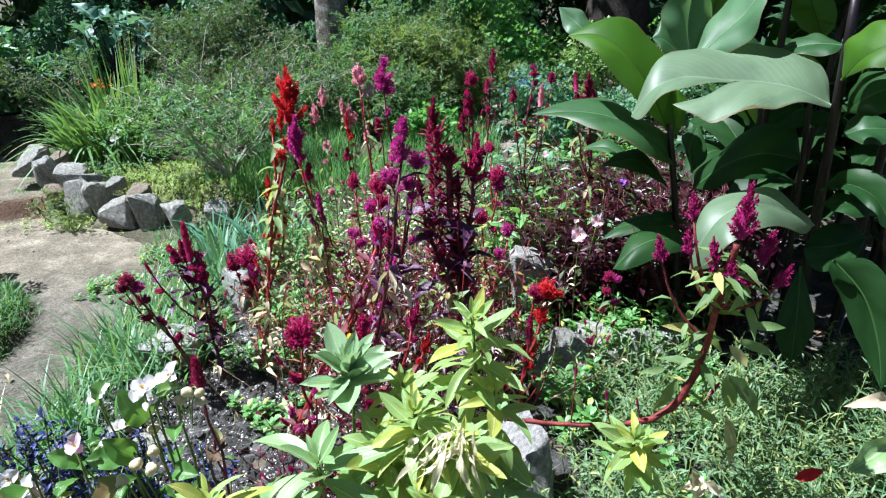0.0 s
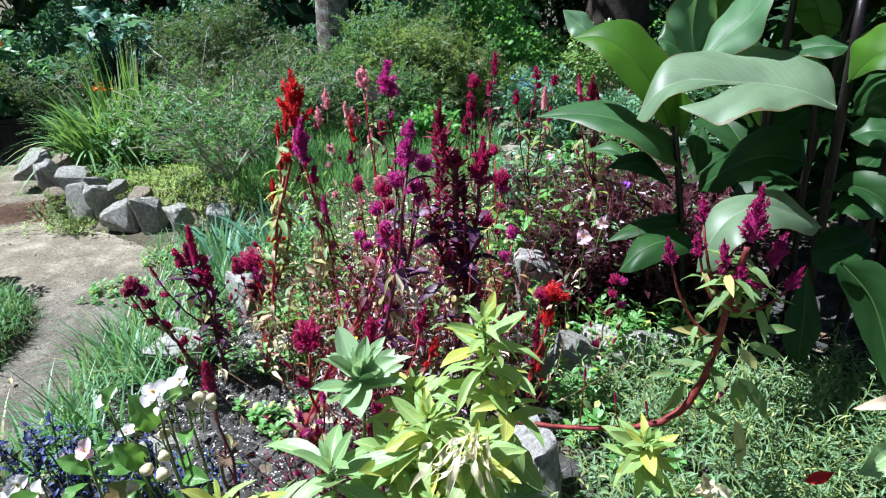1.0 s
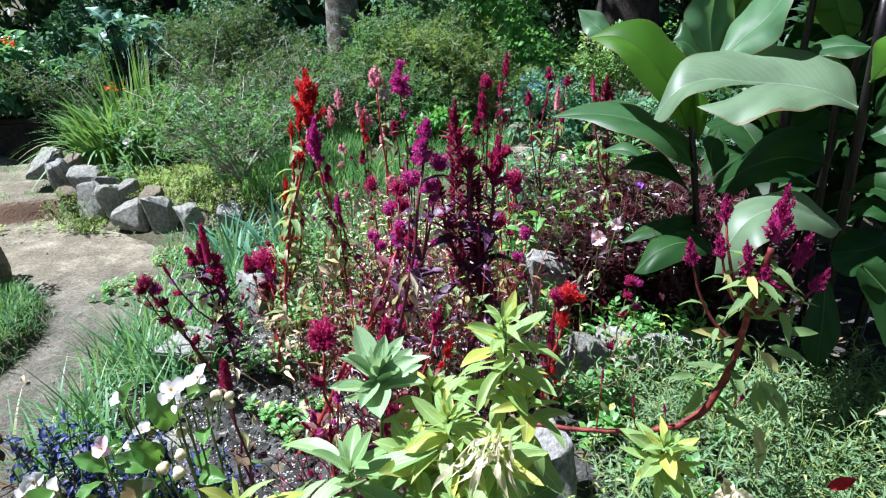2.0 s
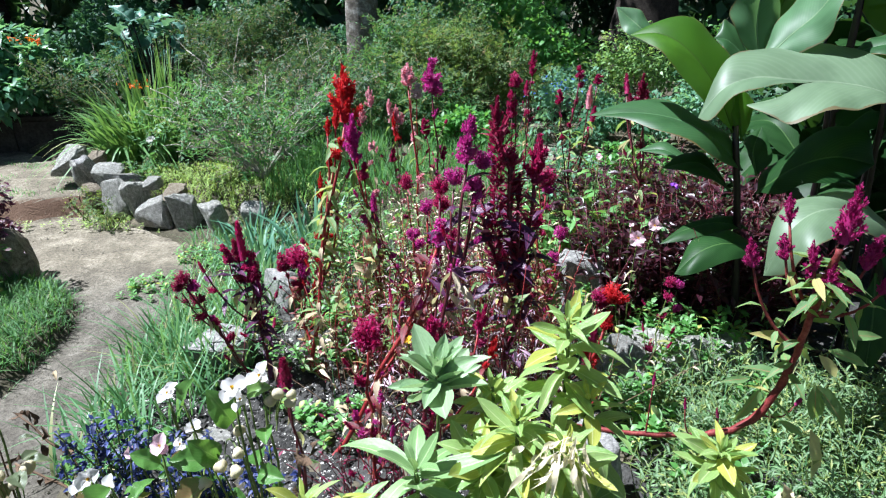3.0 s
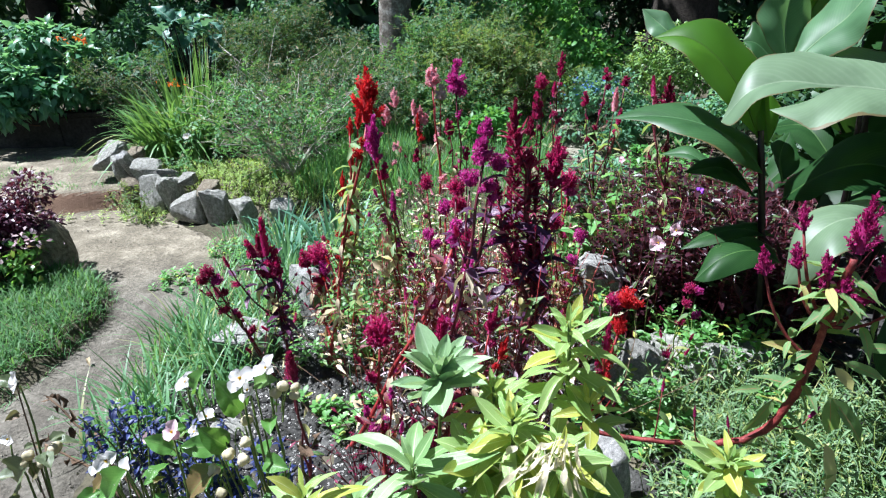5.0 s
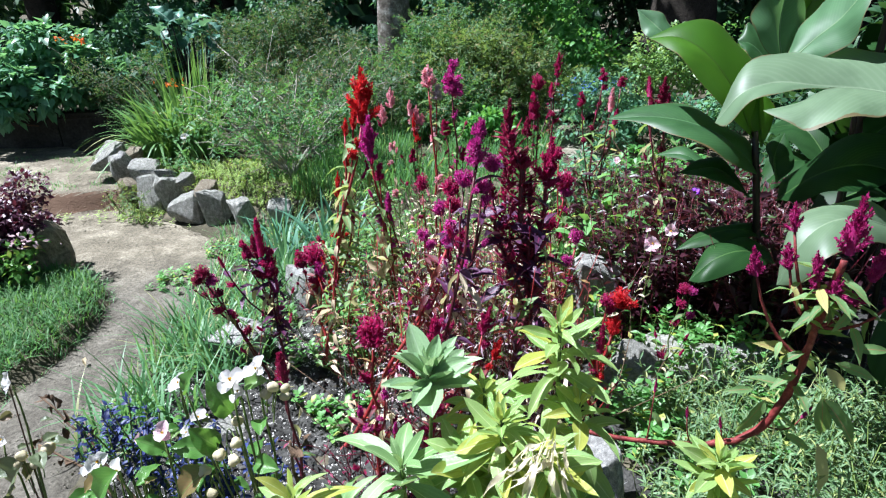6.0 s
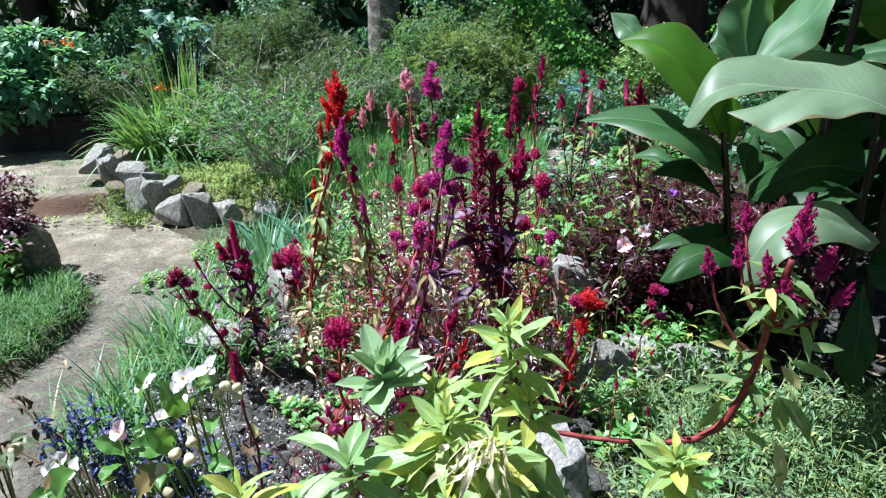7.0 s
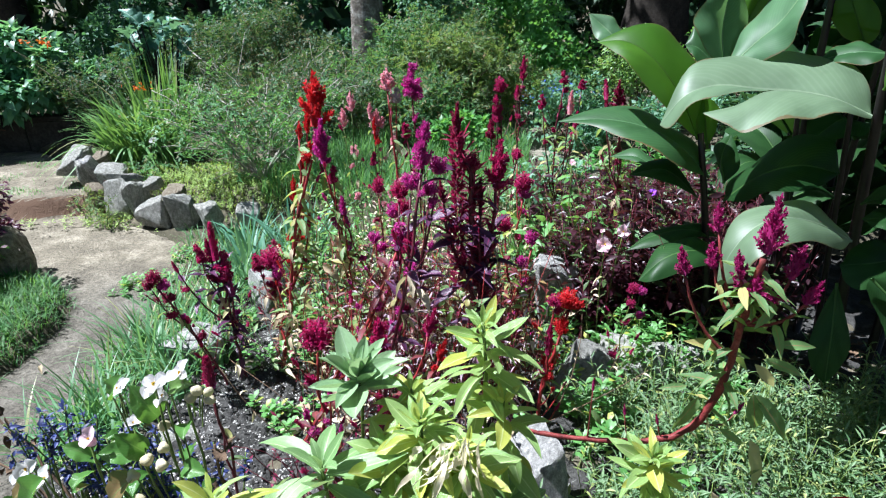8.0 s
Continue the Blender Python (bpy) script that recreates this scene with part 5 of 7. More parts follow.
def begonia(base, blooms, pods, leaves, label, mat="white_petal", seed=0, leaf_len=0.07, leafy_from=3.0, large=(), foliage="begonia_leaf"):
    rng = np.random.default_rng(seed + 500)
    bx, by = base
    o = (bx, by, ground_z(bx, by))
    plant = root("begonia", o, label, "flower", "begonias")
    for i, (x, y, z, size) in enumerate(blooms):
        line = bent(o, (x, y, z - 0.01), (0.25 * (x - bx), 0.2 * (y - by), 0.03), 8, 0.003, rng)
        stalk = part("stem", tube(Geo(), line, np.linspace(0.0036, 0.0018, 8), 6).mesh("stem", M["green_stem"], o), plant)
        bloom(stalk, (x, y, z), size, mat if i % 4 != 3 else "pink_petal", rng)
        for _ in range(int(1.6 * leaves)):
            t = rng.uniform(leafy_from, 6.95)
            p = line[int(t)]
            a = rng.uniform(0, 6.28)
            d = np.array((math.cos(a), math.sin(a), rng.normal(0.1, 0.2)))
            p2 = p + d * 0.025
            part("leaf", leaf_mesh("begonia", foliage, **BEG_LEAF), stalk, frames(p2[None], d[None], np.array([[0, -0.2, 1.0]]) + rng.normal(0, 0.3, (1, 3)), np.array([leaf_len * rng.uniform(0.40, 0.95)]))[0])
    for a, b in large:
        stalk = part("stem", tube(Geo(), bent(o, a, (0.1 * (a[0] - bx), 0, 0.02), 7), np.linspace(0.0024, 0.0014, 7), 6).mesh("stem", M["brown_stem" if foliage == "begonia_fading" else "green_stem"], o), plant)
        set_leaf(stalk, a, b, foliage, BEG_LEAF, "begonia", (0.15 * rng.normal(), -0.55, 0.8))
    for x, y, z, size in pods:
        near = np.array((x, y, z))
        stalk = part("stem", tube(Geo(), bent((bx * 0.5 + x * 0.5, by * 0.5 + y * 0.5, z - 0.09), near, (0, 0, 0.03), 6), 0.0013, 5).mesh("stem", M["green_stem"], o), plant)
        part("seed_pod", shared("pod", lambda: pod_mesh(M["cream_pod"])), stalk, pose(x, y, z - size * 0.3, rng.uniform(120, 220), rng.uniform(-30, 30), rng.uniform(0, 360)) @ Matrix.Scale(size, 4))
    return plant


begonia((-0.46, 0.74), [(-0.458, 0.67, 0.79, 0.052), (-0.448, 0.675, 0.765, 0.04), (-0.413, 0.68, 0.808, 0.042)], [(-0.467, 0.68, 0.705, 0.02), (-0.40, 0.67, 0.775, 0.02), (-0.385, 0.67, 0.79, 0.019), (-0.372, 0.68, 0.765, 0.018), (-0.36, 0.66, 0.795, 0.016)], 3, "white begonia with cream seed pods on fleshy stems", seed=1, leaf_len=0.06, large=[((-0.475, 0.68, 0.715), (-0.49, 0.66, 0.79)), ((-0.44, 0.68, 0.775), (-0.40, 0.67, 0.80)), ((-0.53, 0.68, 0.63), (-0.585, 0.65, 0.66)), ((-0.53, 0.66, 0.60), (-0.60, 0.63, 0.555)), ((-0.515, 0.68, 0.635), (-0.535, 0.65, 0.695))])
begonia((-0.62, 0.84), [(-0.765, 0.95, 0.556, 0.054), (-0.75, 0.93, 0.575, 0.04), (-0.627, 0.80, 0.591, 0.040), (-0.76, 0.80, 0.529, 0.040), (-0.658, 0.80, 0.553, 0.034)], [(-0.50, 0.66, 0.645, 0.022), (-0.535, 0.66, 0.605, 0.022), (-0.475, 0.66, 0.635, 0.022), (-0.515, 0.64, 0.575, 0.02), (-0.47, 0.67, 0.665, 0.02)], 4, "pale begonia with drooping cream pods", seed=2, leaf_len=0.055, large=[((-0.565, 0.70, 0.735), (-0.55, 0.69, 0.79)), ((-0.62, 0.68, 0.62), (-0.655, 0.66, 0.66))])
begonia((-0.72, 0.74), [(-0.76, 0.68, 0.58, 0.05), (-0.71, 0.66, 0.575, 0.05), (-0.80, 0.70, 0.545, 0.04), (-0.598, 0.66, 0.675, 0.04)], [], 4, "pink-white begonia at the bed's corner", seed=3, leaf_len=0.06, large=[((-0.69, 0.64, 0.60), (-0.755, 0.61, 0.535)), ((-0.745, 0.66, 0.56), (-0.79, 0.64, 0.54))])
begonia((-1.12, 0.84), [(-1.105, 0.86, 0.60, 0.055), (-1.20, 0.87, 0.42, 0.04)], [(-1.075, 0.86, 0.425, 0.032), (-1.15, 0.86, 0.395, 0.026), (-1.12, 0.86, 0.375, 0.026), (-1.165, 0.86, 0.37, 0.024)], 4, "fading white begonia with browning leaves beside the path", seed=4, leaf_len=0.07, leafy_from=2.4, foliage="begonia_fading", large=[((-1.15, 0.86, 0.37), (-1.25, 0.84, 0.27)), ((-1.12, 0.86, 0.36), (-1.17, 0.84, 0.32)), ((-1.125, 0.87, 0.585), (-1.165, 0.86, 0.61))])


def blue_plant(x, y, z, seed):
    """A low salvia: short stalks set with violet-blue bracts."""
    rng = np.random.default_rng(seed + 900)
    o = (x, y, ground_z(x, y))
    plant = root("salvia", o, "dark violet-blue flower spikes on thin stalks", "flower", "blue flowers")
    for _ in range(5):
        tip = np.array((x, y, z)) + rng.normal(0, 0.03, 3)
        line = bent(o, tip, rng.normal(0, 0.015, 3), 6)
        stalk = part("stem", tube(Geo(), line, 0.0018, 5).mesh("stem", M["green_stem"], o), plant)
        n = 26
        t = rng.random(n)
        p = line[-1] - (line[-1] - line[-3]) * t[:, None] * 0.6
        d = unit(rng.normal(size=(n, 3))) + (0, 0, 0.6)
        spike = part("flower_spike", scatter(Geo(), leaf_shape(3, 1, 0.4, 0.2, 0.3), frames(p, d, np.tile((0, 0, 1.0), (n, 1)) + rng.normal(0, 0.4, (n, 3)), rng.uniform(0.012, 0.026, n))).mesh("flower_spike", M["blue_petal"], o), stalk)
        spike["kind"] = "stuff"
    return plant


rng = np.random.default_rng(41)
for i in range(13):
    u = i / 12
    blue_plant(-0.90 + 0.40 * u + rng.normal(0, 0.02), 0.76 + 0.12 * rng.random(), 0.515 - 0.08 * u * u + rng.normal(0, 0.035), i)


def dead_stalk(a, b, seed, label):
    """A dried begonia stalk with shrivelled brown leaves and seed heads."""
    rng = np.random.default_rng(seed)
    ob = root("dead_stalk", a, label, "stalk", "dead stalks")
    line = bent(a, b, (0, 0, 0.04), 8, 0.004, rng)
    part("stem", tube(Geo(), line, np.linspace(0.0045, 0.0022, 8), 6).mesh("stem", M["brown_stem"], a), ob)
    for i in range(7):
        p = line[-1 - i % 4] + rng.normal(0, 0.008, 3)
        part("leaf", leaf_mesh("shrivelled", "brown_stem", segs=6, across=1, width=0.4, fold=0.8, droop=0.7, belly=0.5, wave=1.0, turns=2), ob, frames(p[None], rng.normal(size=(1, 3)) + (0, 0, 0.2), rng.normal(size=(1, 3)), np.array([rng.uniform(0.025, 0.045)]))[0])
    return ob


dead_stalk((-0.90, 0.92, 0.13), (-1.225, 1.02, 0.43), 3, "brown dried stalk with shrivelled leaves by the path")
dead_stalk((-0.90, 0.90, 0.13), (-1.20, 0.95, 0.335), 4, "brown dried stalk with seed heads")
dead_stalk((-0.33, 0.66, 0.12), (-0.355, 0.64, 0.70), 5, "straw-coloured stalk with dried leaves by the lilies")

# ---- canna ----
def glide(points, n):
    """A smooth line through a few points."""
    p = np.asarray(points, float)
    p = np.concatenate([2 * p[:1] - p[1:2], p, 2 * p[-1:] - p[-2:-1]])
    out = []
    for s in np.linspace(0, len(p) - 3 - 1e-6, n):
        k, u = int(s), s % 1
        a, b, c, d = p[k:k + 4]
        out.append(0.5 * (2 * b + (c - a) * u + (2 * a - 5 * b + 4 * c - d) * u ** 2 + (3 * b - a - 3 * c + d) * u ** 3))
    return np.array(out)


def canna_blade(parent, points, width, near, far, mat="canna", wave=0.10, seed=0, label="", curl=16.0, share=(1.0, 1.0), tear=None, torn=0.0, skew=0.35, belly=0.84, segs=40, across=7):
    """A broad blade along a midrib. near and far slope its halves, at base, middle and tip, in degrees; curl bends the margins down; a tear parts the near half."""
    mid = glide(points, segs + 1)
    d = unit(np.gradient(mid, axis=0))
    t = np.linspace(0, 1, segs + 1)
    slope = {side: np.interp(t, (0, 0.5, 1), a if np.ndim(a) else (a, a, a)) for side, a in ((-1, near), (1, far))}
    rng = np.random.default_rng(seed)
    ph = rng.uniform(0, 6)
    v, uv, f = [], [], []
    heading = np.cross((mid[-1] - mid[0]) * (1, 1, 0), (0, 0, 1.0))

    def half_row(i, side, extra):
        s = t[i]
        x = unit(heading - heading.dot(d[i]) * d[i])
        z = np.cross(x, d[i])
        w = width / 2 * share[0 if side < 0 else 1] * max(0.02 if s > 0.5 else 0.05, math.sin(math.pi * s ** belly) ** 0.74)
        w *= 1 + 0.05 * math.sin(23 * s + ph) + 0.03 * math.sin(51 * s + 2 * ph)
        p, row = mid[i].copy(), [mid[i].copy()]
        for j in range(1, across + 1):
            u = j / across
            bend = slope[side][i] + extra * u + curl * (0.35 - u) + wave * 170 * u * u * (math.sin(9 * s + ph + 1 + side) + 0.7 * math.sin(21 * s + 2 * ph - side)) * 0.6
            r = radians(bend)
            p = p + (x * side * math.cos(r) + z * math.sin(r)) * w / across + d[i] * skew * w / across * (1 - s)
            row.append(p + z * 0.012 * w * math.sin(90 * s))
        return row

    def strip(lo, hi, side, extra):
        base = len(v)
        for i in range(lo, hi + 1):
            for j, p in enumerate(half_row(i, side, extra)):
                v.append(p)
                uv.append((0.5 + side * 0.5 * j / across, t[i]))
        n = across + 1
        for i in range(hi - lo):
            for j in range(across):
                k = base + i * n + j
                q = (k, k + 1, k + n + 1, k + n)
                f.append(q if side > 0 else q[::-1])

    strip(0, segs, 1, 0.0)
    if tear:
        k = int(tear * segs)
        strip(0, k, -1, 0.0)
        strip(k, segs, -1, torn)
    else:
        strip(0, segs, -1, 0.0)
    g = Geo().add(v, f, uv)
    tube(g, mid[:-2] - (0, 0, width * 0.012), np.linspace(width * 0.03, width * 0.006, segs - 1), 6)
    return part("leaf", g.mesh("leaf", M[mat], tuple(parent.location)), parent, None, label)


def canna_leaf(parent, a, b, c, width, tilt=0.0, mat="canna", fold=0.18, wave=0.10, seed=0, label="", near=None, far=None, curl=22.0, segs=30, across=6):
    """A simple blade through three points of its midrib, tilted about it."""
    lift = math.degrees(math.atan(fold))
    return canna_blade(parent, (a, b, c), width, -tilt + lift if near is None else near, tilt + lift if far is None else far, mat, wave, seed, label, curl, segs=segs, across=across)


def canna(base, top, label, thick=0.016, lean=(0, 0, 0)):
    bx, by = base
    o = (bx, by, ground_z(bx, by))
    plant = root("canna", o, label, "canna", "canna clump")
    part("stem", tube(Geo(), bent(o, top, lean, 10), np.linspace(thick, thick * 0.6, 10), 9).mesh("stem", M["canna_stem"], o), plant)
    return plant


def loft(geo, rails, u, segs=36, across=7, arch=0.10, wave=0.0, seed=0, ragged=0.0):
    """A sheet of leaf between two guide lines, arched between them, with a waved free margin."""
    a, b = (glide(r, segs + 1) for r in rails)
    t = np.linspace(0, 1, segs + 1)
    v, uv = [], []
    for i in range(segs + 1):
        side = b[i] - a[i]
        w = np.linalg.norm(side)
        d = unit((a[min(segs, i + 1)] - a[max(0, i - 1)]) + (b[min(segs, i + 1)] - b[max(0, i - 1)]))
        n = unit(np.cross(d, side)) if w > 1e-4 else np.zeros(3)
        if n[2] < 0:
            n = -n
        fray = 1 - ragged * 0.25 * abs(rough(t[i], seed, 0.035, 2)) if ragged else 1.0
        for j in range(across + 1):
            k = j / across
            lift = w * (arch * 4 * k * (1 - k) + wave * k * k * math.sin(17 * t[i] + seed) + 0.006 * math.sin(85 * t[i] + 3 * k) * 0.15)
            v.append(a[i] + side * k * fray + n * lift)
            uv.append((0.5 + u * k, t[i]))
    n = across + 1
    j, i = np.meshgrid(np.arange(segs), np.arange(across), indexing="ij")
    q = (j * n + i).ravel()
    return geo.add(v, np.stack([q, q + 1, q + n + 1, q + n], 1), uv)


def canna_form(parent, far, mid, near, mat="canna", label="", lobe=None, split=None, arch=0.09, ragged=0.0):
    """A broad canna blade on a midrib, each half reaching to its own margin; a torn blade has a loose lobe besides."""
    seed = int(abs(mid[1][0] * 1000 + mid[1][2] * 777)) % 97
    g = Geo()
    loft(g, (mid, far), -0.5, arch=arch, wave=0.05, seed=seed)
    if lobe:
        loft(g, (mid[-4:], near), 0.5, 24, 5, arch * 0.5, 0.03, seed)
        loft(g, (split, lobe), 0.5, arch=arch, wave=0.05, seed=seed + 1)
    else:
        loft(g, (mid, near), 0.5, arch=arch, wave=0.05, seed=seed + 1, ragged=ragged)
    line = glide(mid, 30)
    tube(g, line[:-1] - (0, 0, 0.002), np.linspace(0.0042, 0.001, 29), 6)
    return part("leaf", g.mesh("leaf", M[mat], tuple(parent.location)), parent, None, label)


c1 = canna((0.88, 1.88), (0.712, 1.80, 0.986), "canna with broad glossy leaves on a dark stem", lean=(0.012, 0, 0))
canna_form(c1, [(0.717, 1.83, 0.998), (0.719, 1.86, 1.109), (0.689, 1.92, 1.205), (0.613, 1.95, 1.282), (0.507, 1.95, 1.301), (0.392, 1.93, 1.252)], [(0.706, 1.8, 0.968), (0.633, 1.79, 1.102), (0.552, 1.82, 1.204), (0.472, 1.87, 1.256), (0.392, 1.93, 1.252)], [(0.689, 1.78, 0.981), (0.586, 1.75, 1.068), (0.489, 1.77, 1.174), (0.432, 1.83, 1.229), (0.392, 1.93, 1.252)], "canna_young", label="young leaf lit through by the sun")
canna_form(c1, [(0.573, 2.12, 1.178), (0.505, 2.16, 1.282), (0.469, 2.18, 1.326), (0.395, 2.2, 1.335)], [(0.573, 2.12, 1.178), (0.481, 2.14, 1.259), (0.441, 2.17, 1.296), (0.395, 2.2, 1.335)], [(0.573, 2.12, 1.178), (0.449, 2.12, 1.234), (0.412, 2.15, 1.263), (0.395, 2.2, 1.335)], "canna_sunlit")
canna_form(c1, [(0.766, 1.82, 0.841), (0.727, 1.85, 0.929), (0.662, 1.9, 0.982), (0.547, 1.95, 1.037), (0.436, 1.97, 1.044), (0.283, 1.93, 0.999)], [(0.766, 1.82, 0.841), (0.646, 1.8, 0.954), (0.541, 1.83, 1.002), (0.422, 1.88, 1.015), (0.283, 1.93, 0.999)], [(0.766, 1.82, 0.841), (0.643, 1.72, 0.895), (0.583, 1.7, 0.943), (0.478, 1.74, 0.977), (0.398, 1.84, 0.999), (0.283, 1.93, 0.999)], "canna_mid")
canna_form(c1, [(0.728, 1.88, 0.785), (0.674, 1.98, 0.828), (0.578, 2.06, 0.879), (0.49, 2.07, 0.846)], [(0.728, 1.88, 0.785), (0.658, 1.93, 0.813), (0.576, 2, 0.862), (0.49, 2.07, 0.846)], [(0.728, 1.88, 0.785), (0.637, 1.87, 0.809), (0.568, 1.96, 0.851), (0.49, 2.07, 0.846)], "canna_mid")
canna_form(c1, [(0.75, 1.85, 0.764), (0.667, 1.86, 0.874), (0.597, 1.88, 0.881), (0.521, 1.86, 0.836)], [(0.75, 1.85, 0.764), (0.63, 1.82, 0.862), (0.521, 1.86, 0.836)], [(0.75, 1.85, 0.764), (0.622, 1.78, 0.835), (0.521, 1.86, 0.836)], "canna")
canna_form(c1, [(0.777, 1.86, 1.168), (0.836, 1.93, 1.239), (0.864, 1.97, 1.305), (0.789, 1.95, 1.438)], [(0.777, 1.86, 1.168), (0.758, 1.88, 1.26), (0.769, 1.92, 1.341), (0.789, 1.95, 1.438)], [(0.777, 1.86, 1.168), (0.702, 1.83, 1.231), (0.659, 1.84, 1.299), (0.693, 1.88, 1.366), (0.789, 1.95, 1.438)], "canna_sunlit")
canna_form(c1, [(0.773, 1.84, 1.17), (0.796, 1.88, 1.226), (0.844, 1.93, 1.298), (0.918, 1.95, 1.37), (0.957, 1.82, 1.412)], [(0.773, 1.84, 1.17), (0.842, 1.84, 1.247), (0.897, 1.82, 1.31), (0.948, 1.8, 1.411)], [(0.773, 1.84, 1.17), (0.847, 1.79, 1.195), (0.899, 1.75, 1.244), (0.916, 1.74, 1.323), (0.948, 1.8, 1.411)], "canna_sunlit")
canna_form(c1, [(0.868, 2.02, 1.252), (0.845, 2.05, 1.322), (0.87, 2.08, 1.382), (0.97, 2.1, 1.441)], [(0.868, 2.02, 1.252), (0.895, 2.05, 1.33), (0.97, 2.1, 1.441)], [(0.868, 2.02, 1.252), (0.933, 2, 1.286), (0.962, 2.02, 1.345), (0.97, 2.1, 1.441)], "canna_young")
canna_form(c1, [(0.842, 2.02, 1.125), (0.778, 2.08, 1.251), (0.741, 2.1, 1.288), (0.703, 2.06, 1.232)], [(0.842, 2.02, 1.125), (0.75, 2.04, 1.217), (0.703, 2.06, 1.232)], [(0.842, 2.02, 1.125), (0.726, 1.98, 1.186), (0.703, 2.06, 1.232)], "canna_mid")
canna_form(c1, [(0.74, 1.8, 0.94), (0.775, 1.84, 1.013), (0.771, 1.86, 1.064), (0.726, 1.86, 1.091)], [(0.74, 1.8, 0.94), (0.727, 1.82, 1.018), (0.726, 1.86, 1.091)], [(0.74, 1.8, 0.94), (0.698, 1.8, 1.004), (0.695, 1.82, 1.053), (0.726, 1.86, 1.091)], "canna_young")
c2 = canna((1.24, 1.74), (1.054, 1.56, 1.36), "tall canna with a nearly black stem", 0.019, lean=(0.0, 0, 0))
canna_form(c2, [(1.079, 1.6, 1.074), (1.096, 1.68, 1.14), (1.073, 1.8, 1.203), (0.977, 1.85, 1.224), (0.888, 1.86, 1.205), (0.77, 1.84, 1.217), (0.648, 1.78, 1.186), (0.56, 1.7, 1.029)], [(1.079, 1.6, 1.074), (0.989, 1.62, 1.114), (0.898, 1.66, 1.13), (0.812, 1.68, 1.134), (0.703, 1.69, 1.143), (0.618, 1.69, 1.115), (0.56, 1.7, 1.029)], [(0.835, 1.66, 1.131), (0.765, 1.66, 1.129), (0.68, 1.62, 1.123), (0.611, 1.61, 1.098), (0.572, 1.64, 1.033), (0.56, 1.7, 1.029)], "canna_painted_glare", lobe=[(1.069, 1.58, 1.068), (0.93, 1.5, 1.095), (0.839, 1.47, 1.088), (0.732, 1.46, 1.064), (0.679, 1.5, 1.063), (0.638, 1.58, 1.084)], split=[(1.077, 1.598, 1.074), (0.988, 1.618, 1.114), (0.897, 1.658, 1.131), (0.82, 1.66, 1.128), (0.73, 1.6, 1.102), (0.638, 1.58, 1.084)], label="broad torn leaf, bluish gloss painted in its colour")
canna_form(c2, [(1.041, 1.48, 0.761), (1.035, 1.52, 0.777), (0.967, 1.55, 0.831), (0.854, 1.52, 0.856), (0.738, 1.45, 0.847), (0.682, 1.4, 0.782), (0.668, 1.36, 0.677)], [(1.041, 1.48, 0.761), (0.929, 1.44, 0.82), (0.826, 1.4, 0.85), (0.743, 1.37, 0.836), (0.685, 1.35, 0.769), (0.668, 1.36, 0.677)], [(1.041, 1.48, 0.761), (0.993, 1.43, 0.754), (0.869, 1.35, 0.805), (0.776, 1.29, 0.816), (0.718, 1.27, 0.785), (0.693, 1.3, 0.712), (0.668, 1.36, 0.677)], "canna_painted_glare", label="torn leaf with brown edges, sunlit paleness painted in")
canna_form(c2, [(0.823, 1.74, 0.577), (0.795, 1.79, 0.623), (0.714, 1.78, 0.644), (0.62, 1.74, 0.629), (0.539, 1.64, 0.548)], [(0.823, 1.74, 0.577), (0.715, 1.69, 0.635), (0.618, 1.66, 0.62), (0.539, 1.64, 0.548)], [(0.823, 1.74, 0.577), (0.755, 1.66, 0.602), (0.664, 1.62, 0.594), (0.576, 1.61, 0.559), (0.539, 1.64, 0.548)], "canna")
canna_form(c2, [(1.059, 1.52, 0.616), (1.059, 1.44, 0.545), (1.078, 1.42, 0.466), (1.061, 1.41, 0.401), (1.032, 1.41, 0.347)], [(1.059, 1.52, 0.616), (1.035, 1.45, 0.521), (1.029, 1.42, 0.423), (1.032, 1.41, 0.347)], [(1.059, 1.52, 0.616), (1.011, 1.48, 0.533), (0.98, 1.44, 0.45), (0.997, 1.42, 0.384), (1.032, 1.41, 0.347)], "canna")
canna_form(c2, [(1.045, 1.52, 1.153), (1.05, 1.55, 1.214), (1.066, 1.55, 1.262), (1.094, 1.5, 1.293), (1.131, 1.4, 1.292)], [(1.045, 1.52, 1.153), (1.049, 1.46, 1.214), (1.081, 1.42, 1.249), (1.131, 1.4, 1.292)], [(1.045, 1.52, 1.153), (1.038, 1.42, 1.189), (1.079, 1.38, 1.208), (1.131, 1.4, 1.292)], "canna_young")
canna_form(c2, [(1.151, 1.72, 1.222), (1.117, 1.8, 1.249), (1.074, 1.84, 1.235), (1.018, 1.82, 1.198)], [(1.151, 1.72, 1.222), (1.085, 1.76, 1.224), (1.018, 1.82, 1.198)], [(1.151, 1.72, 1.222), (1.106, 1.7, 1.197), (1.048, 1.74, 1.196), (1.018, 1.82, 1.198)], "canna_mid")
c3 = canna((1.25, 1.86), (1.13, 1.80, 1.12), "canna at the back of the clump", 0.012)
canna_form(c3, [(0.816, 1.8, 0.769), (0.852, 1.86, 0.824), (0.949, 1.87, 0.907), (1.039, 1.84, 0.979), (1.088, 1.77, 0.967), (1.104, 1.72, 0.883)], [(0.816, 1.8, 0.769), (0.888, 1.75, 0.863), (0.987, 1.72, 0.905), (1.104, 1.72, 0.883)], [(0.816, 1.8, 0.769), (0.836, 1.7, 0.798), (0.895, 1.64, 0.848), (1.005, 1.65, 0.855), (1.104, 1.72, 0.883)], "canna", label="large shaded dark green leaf")
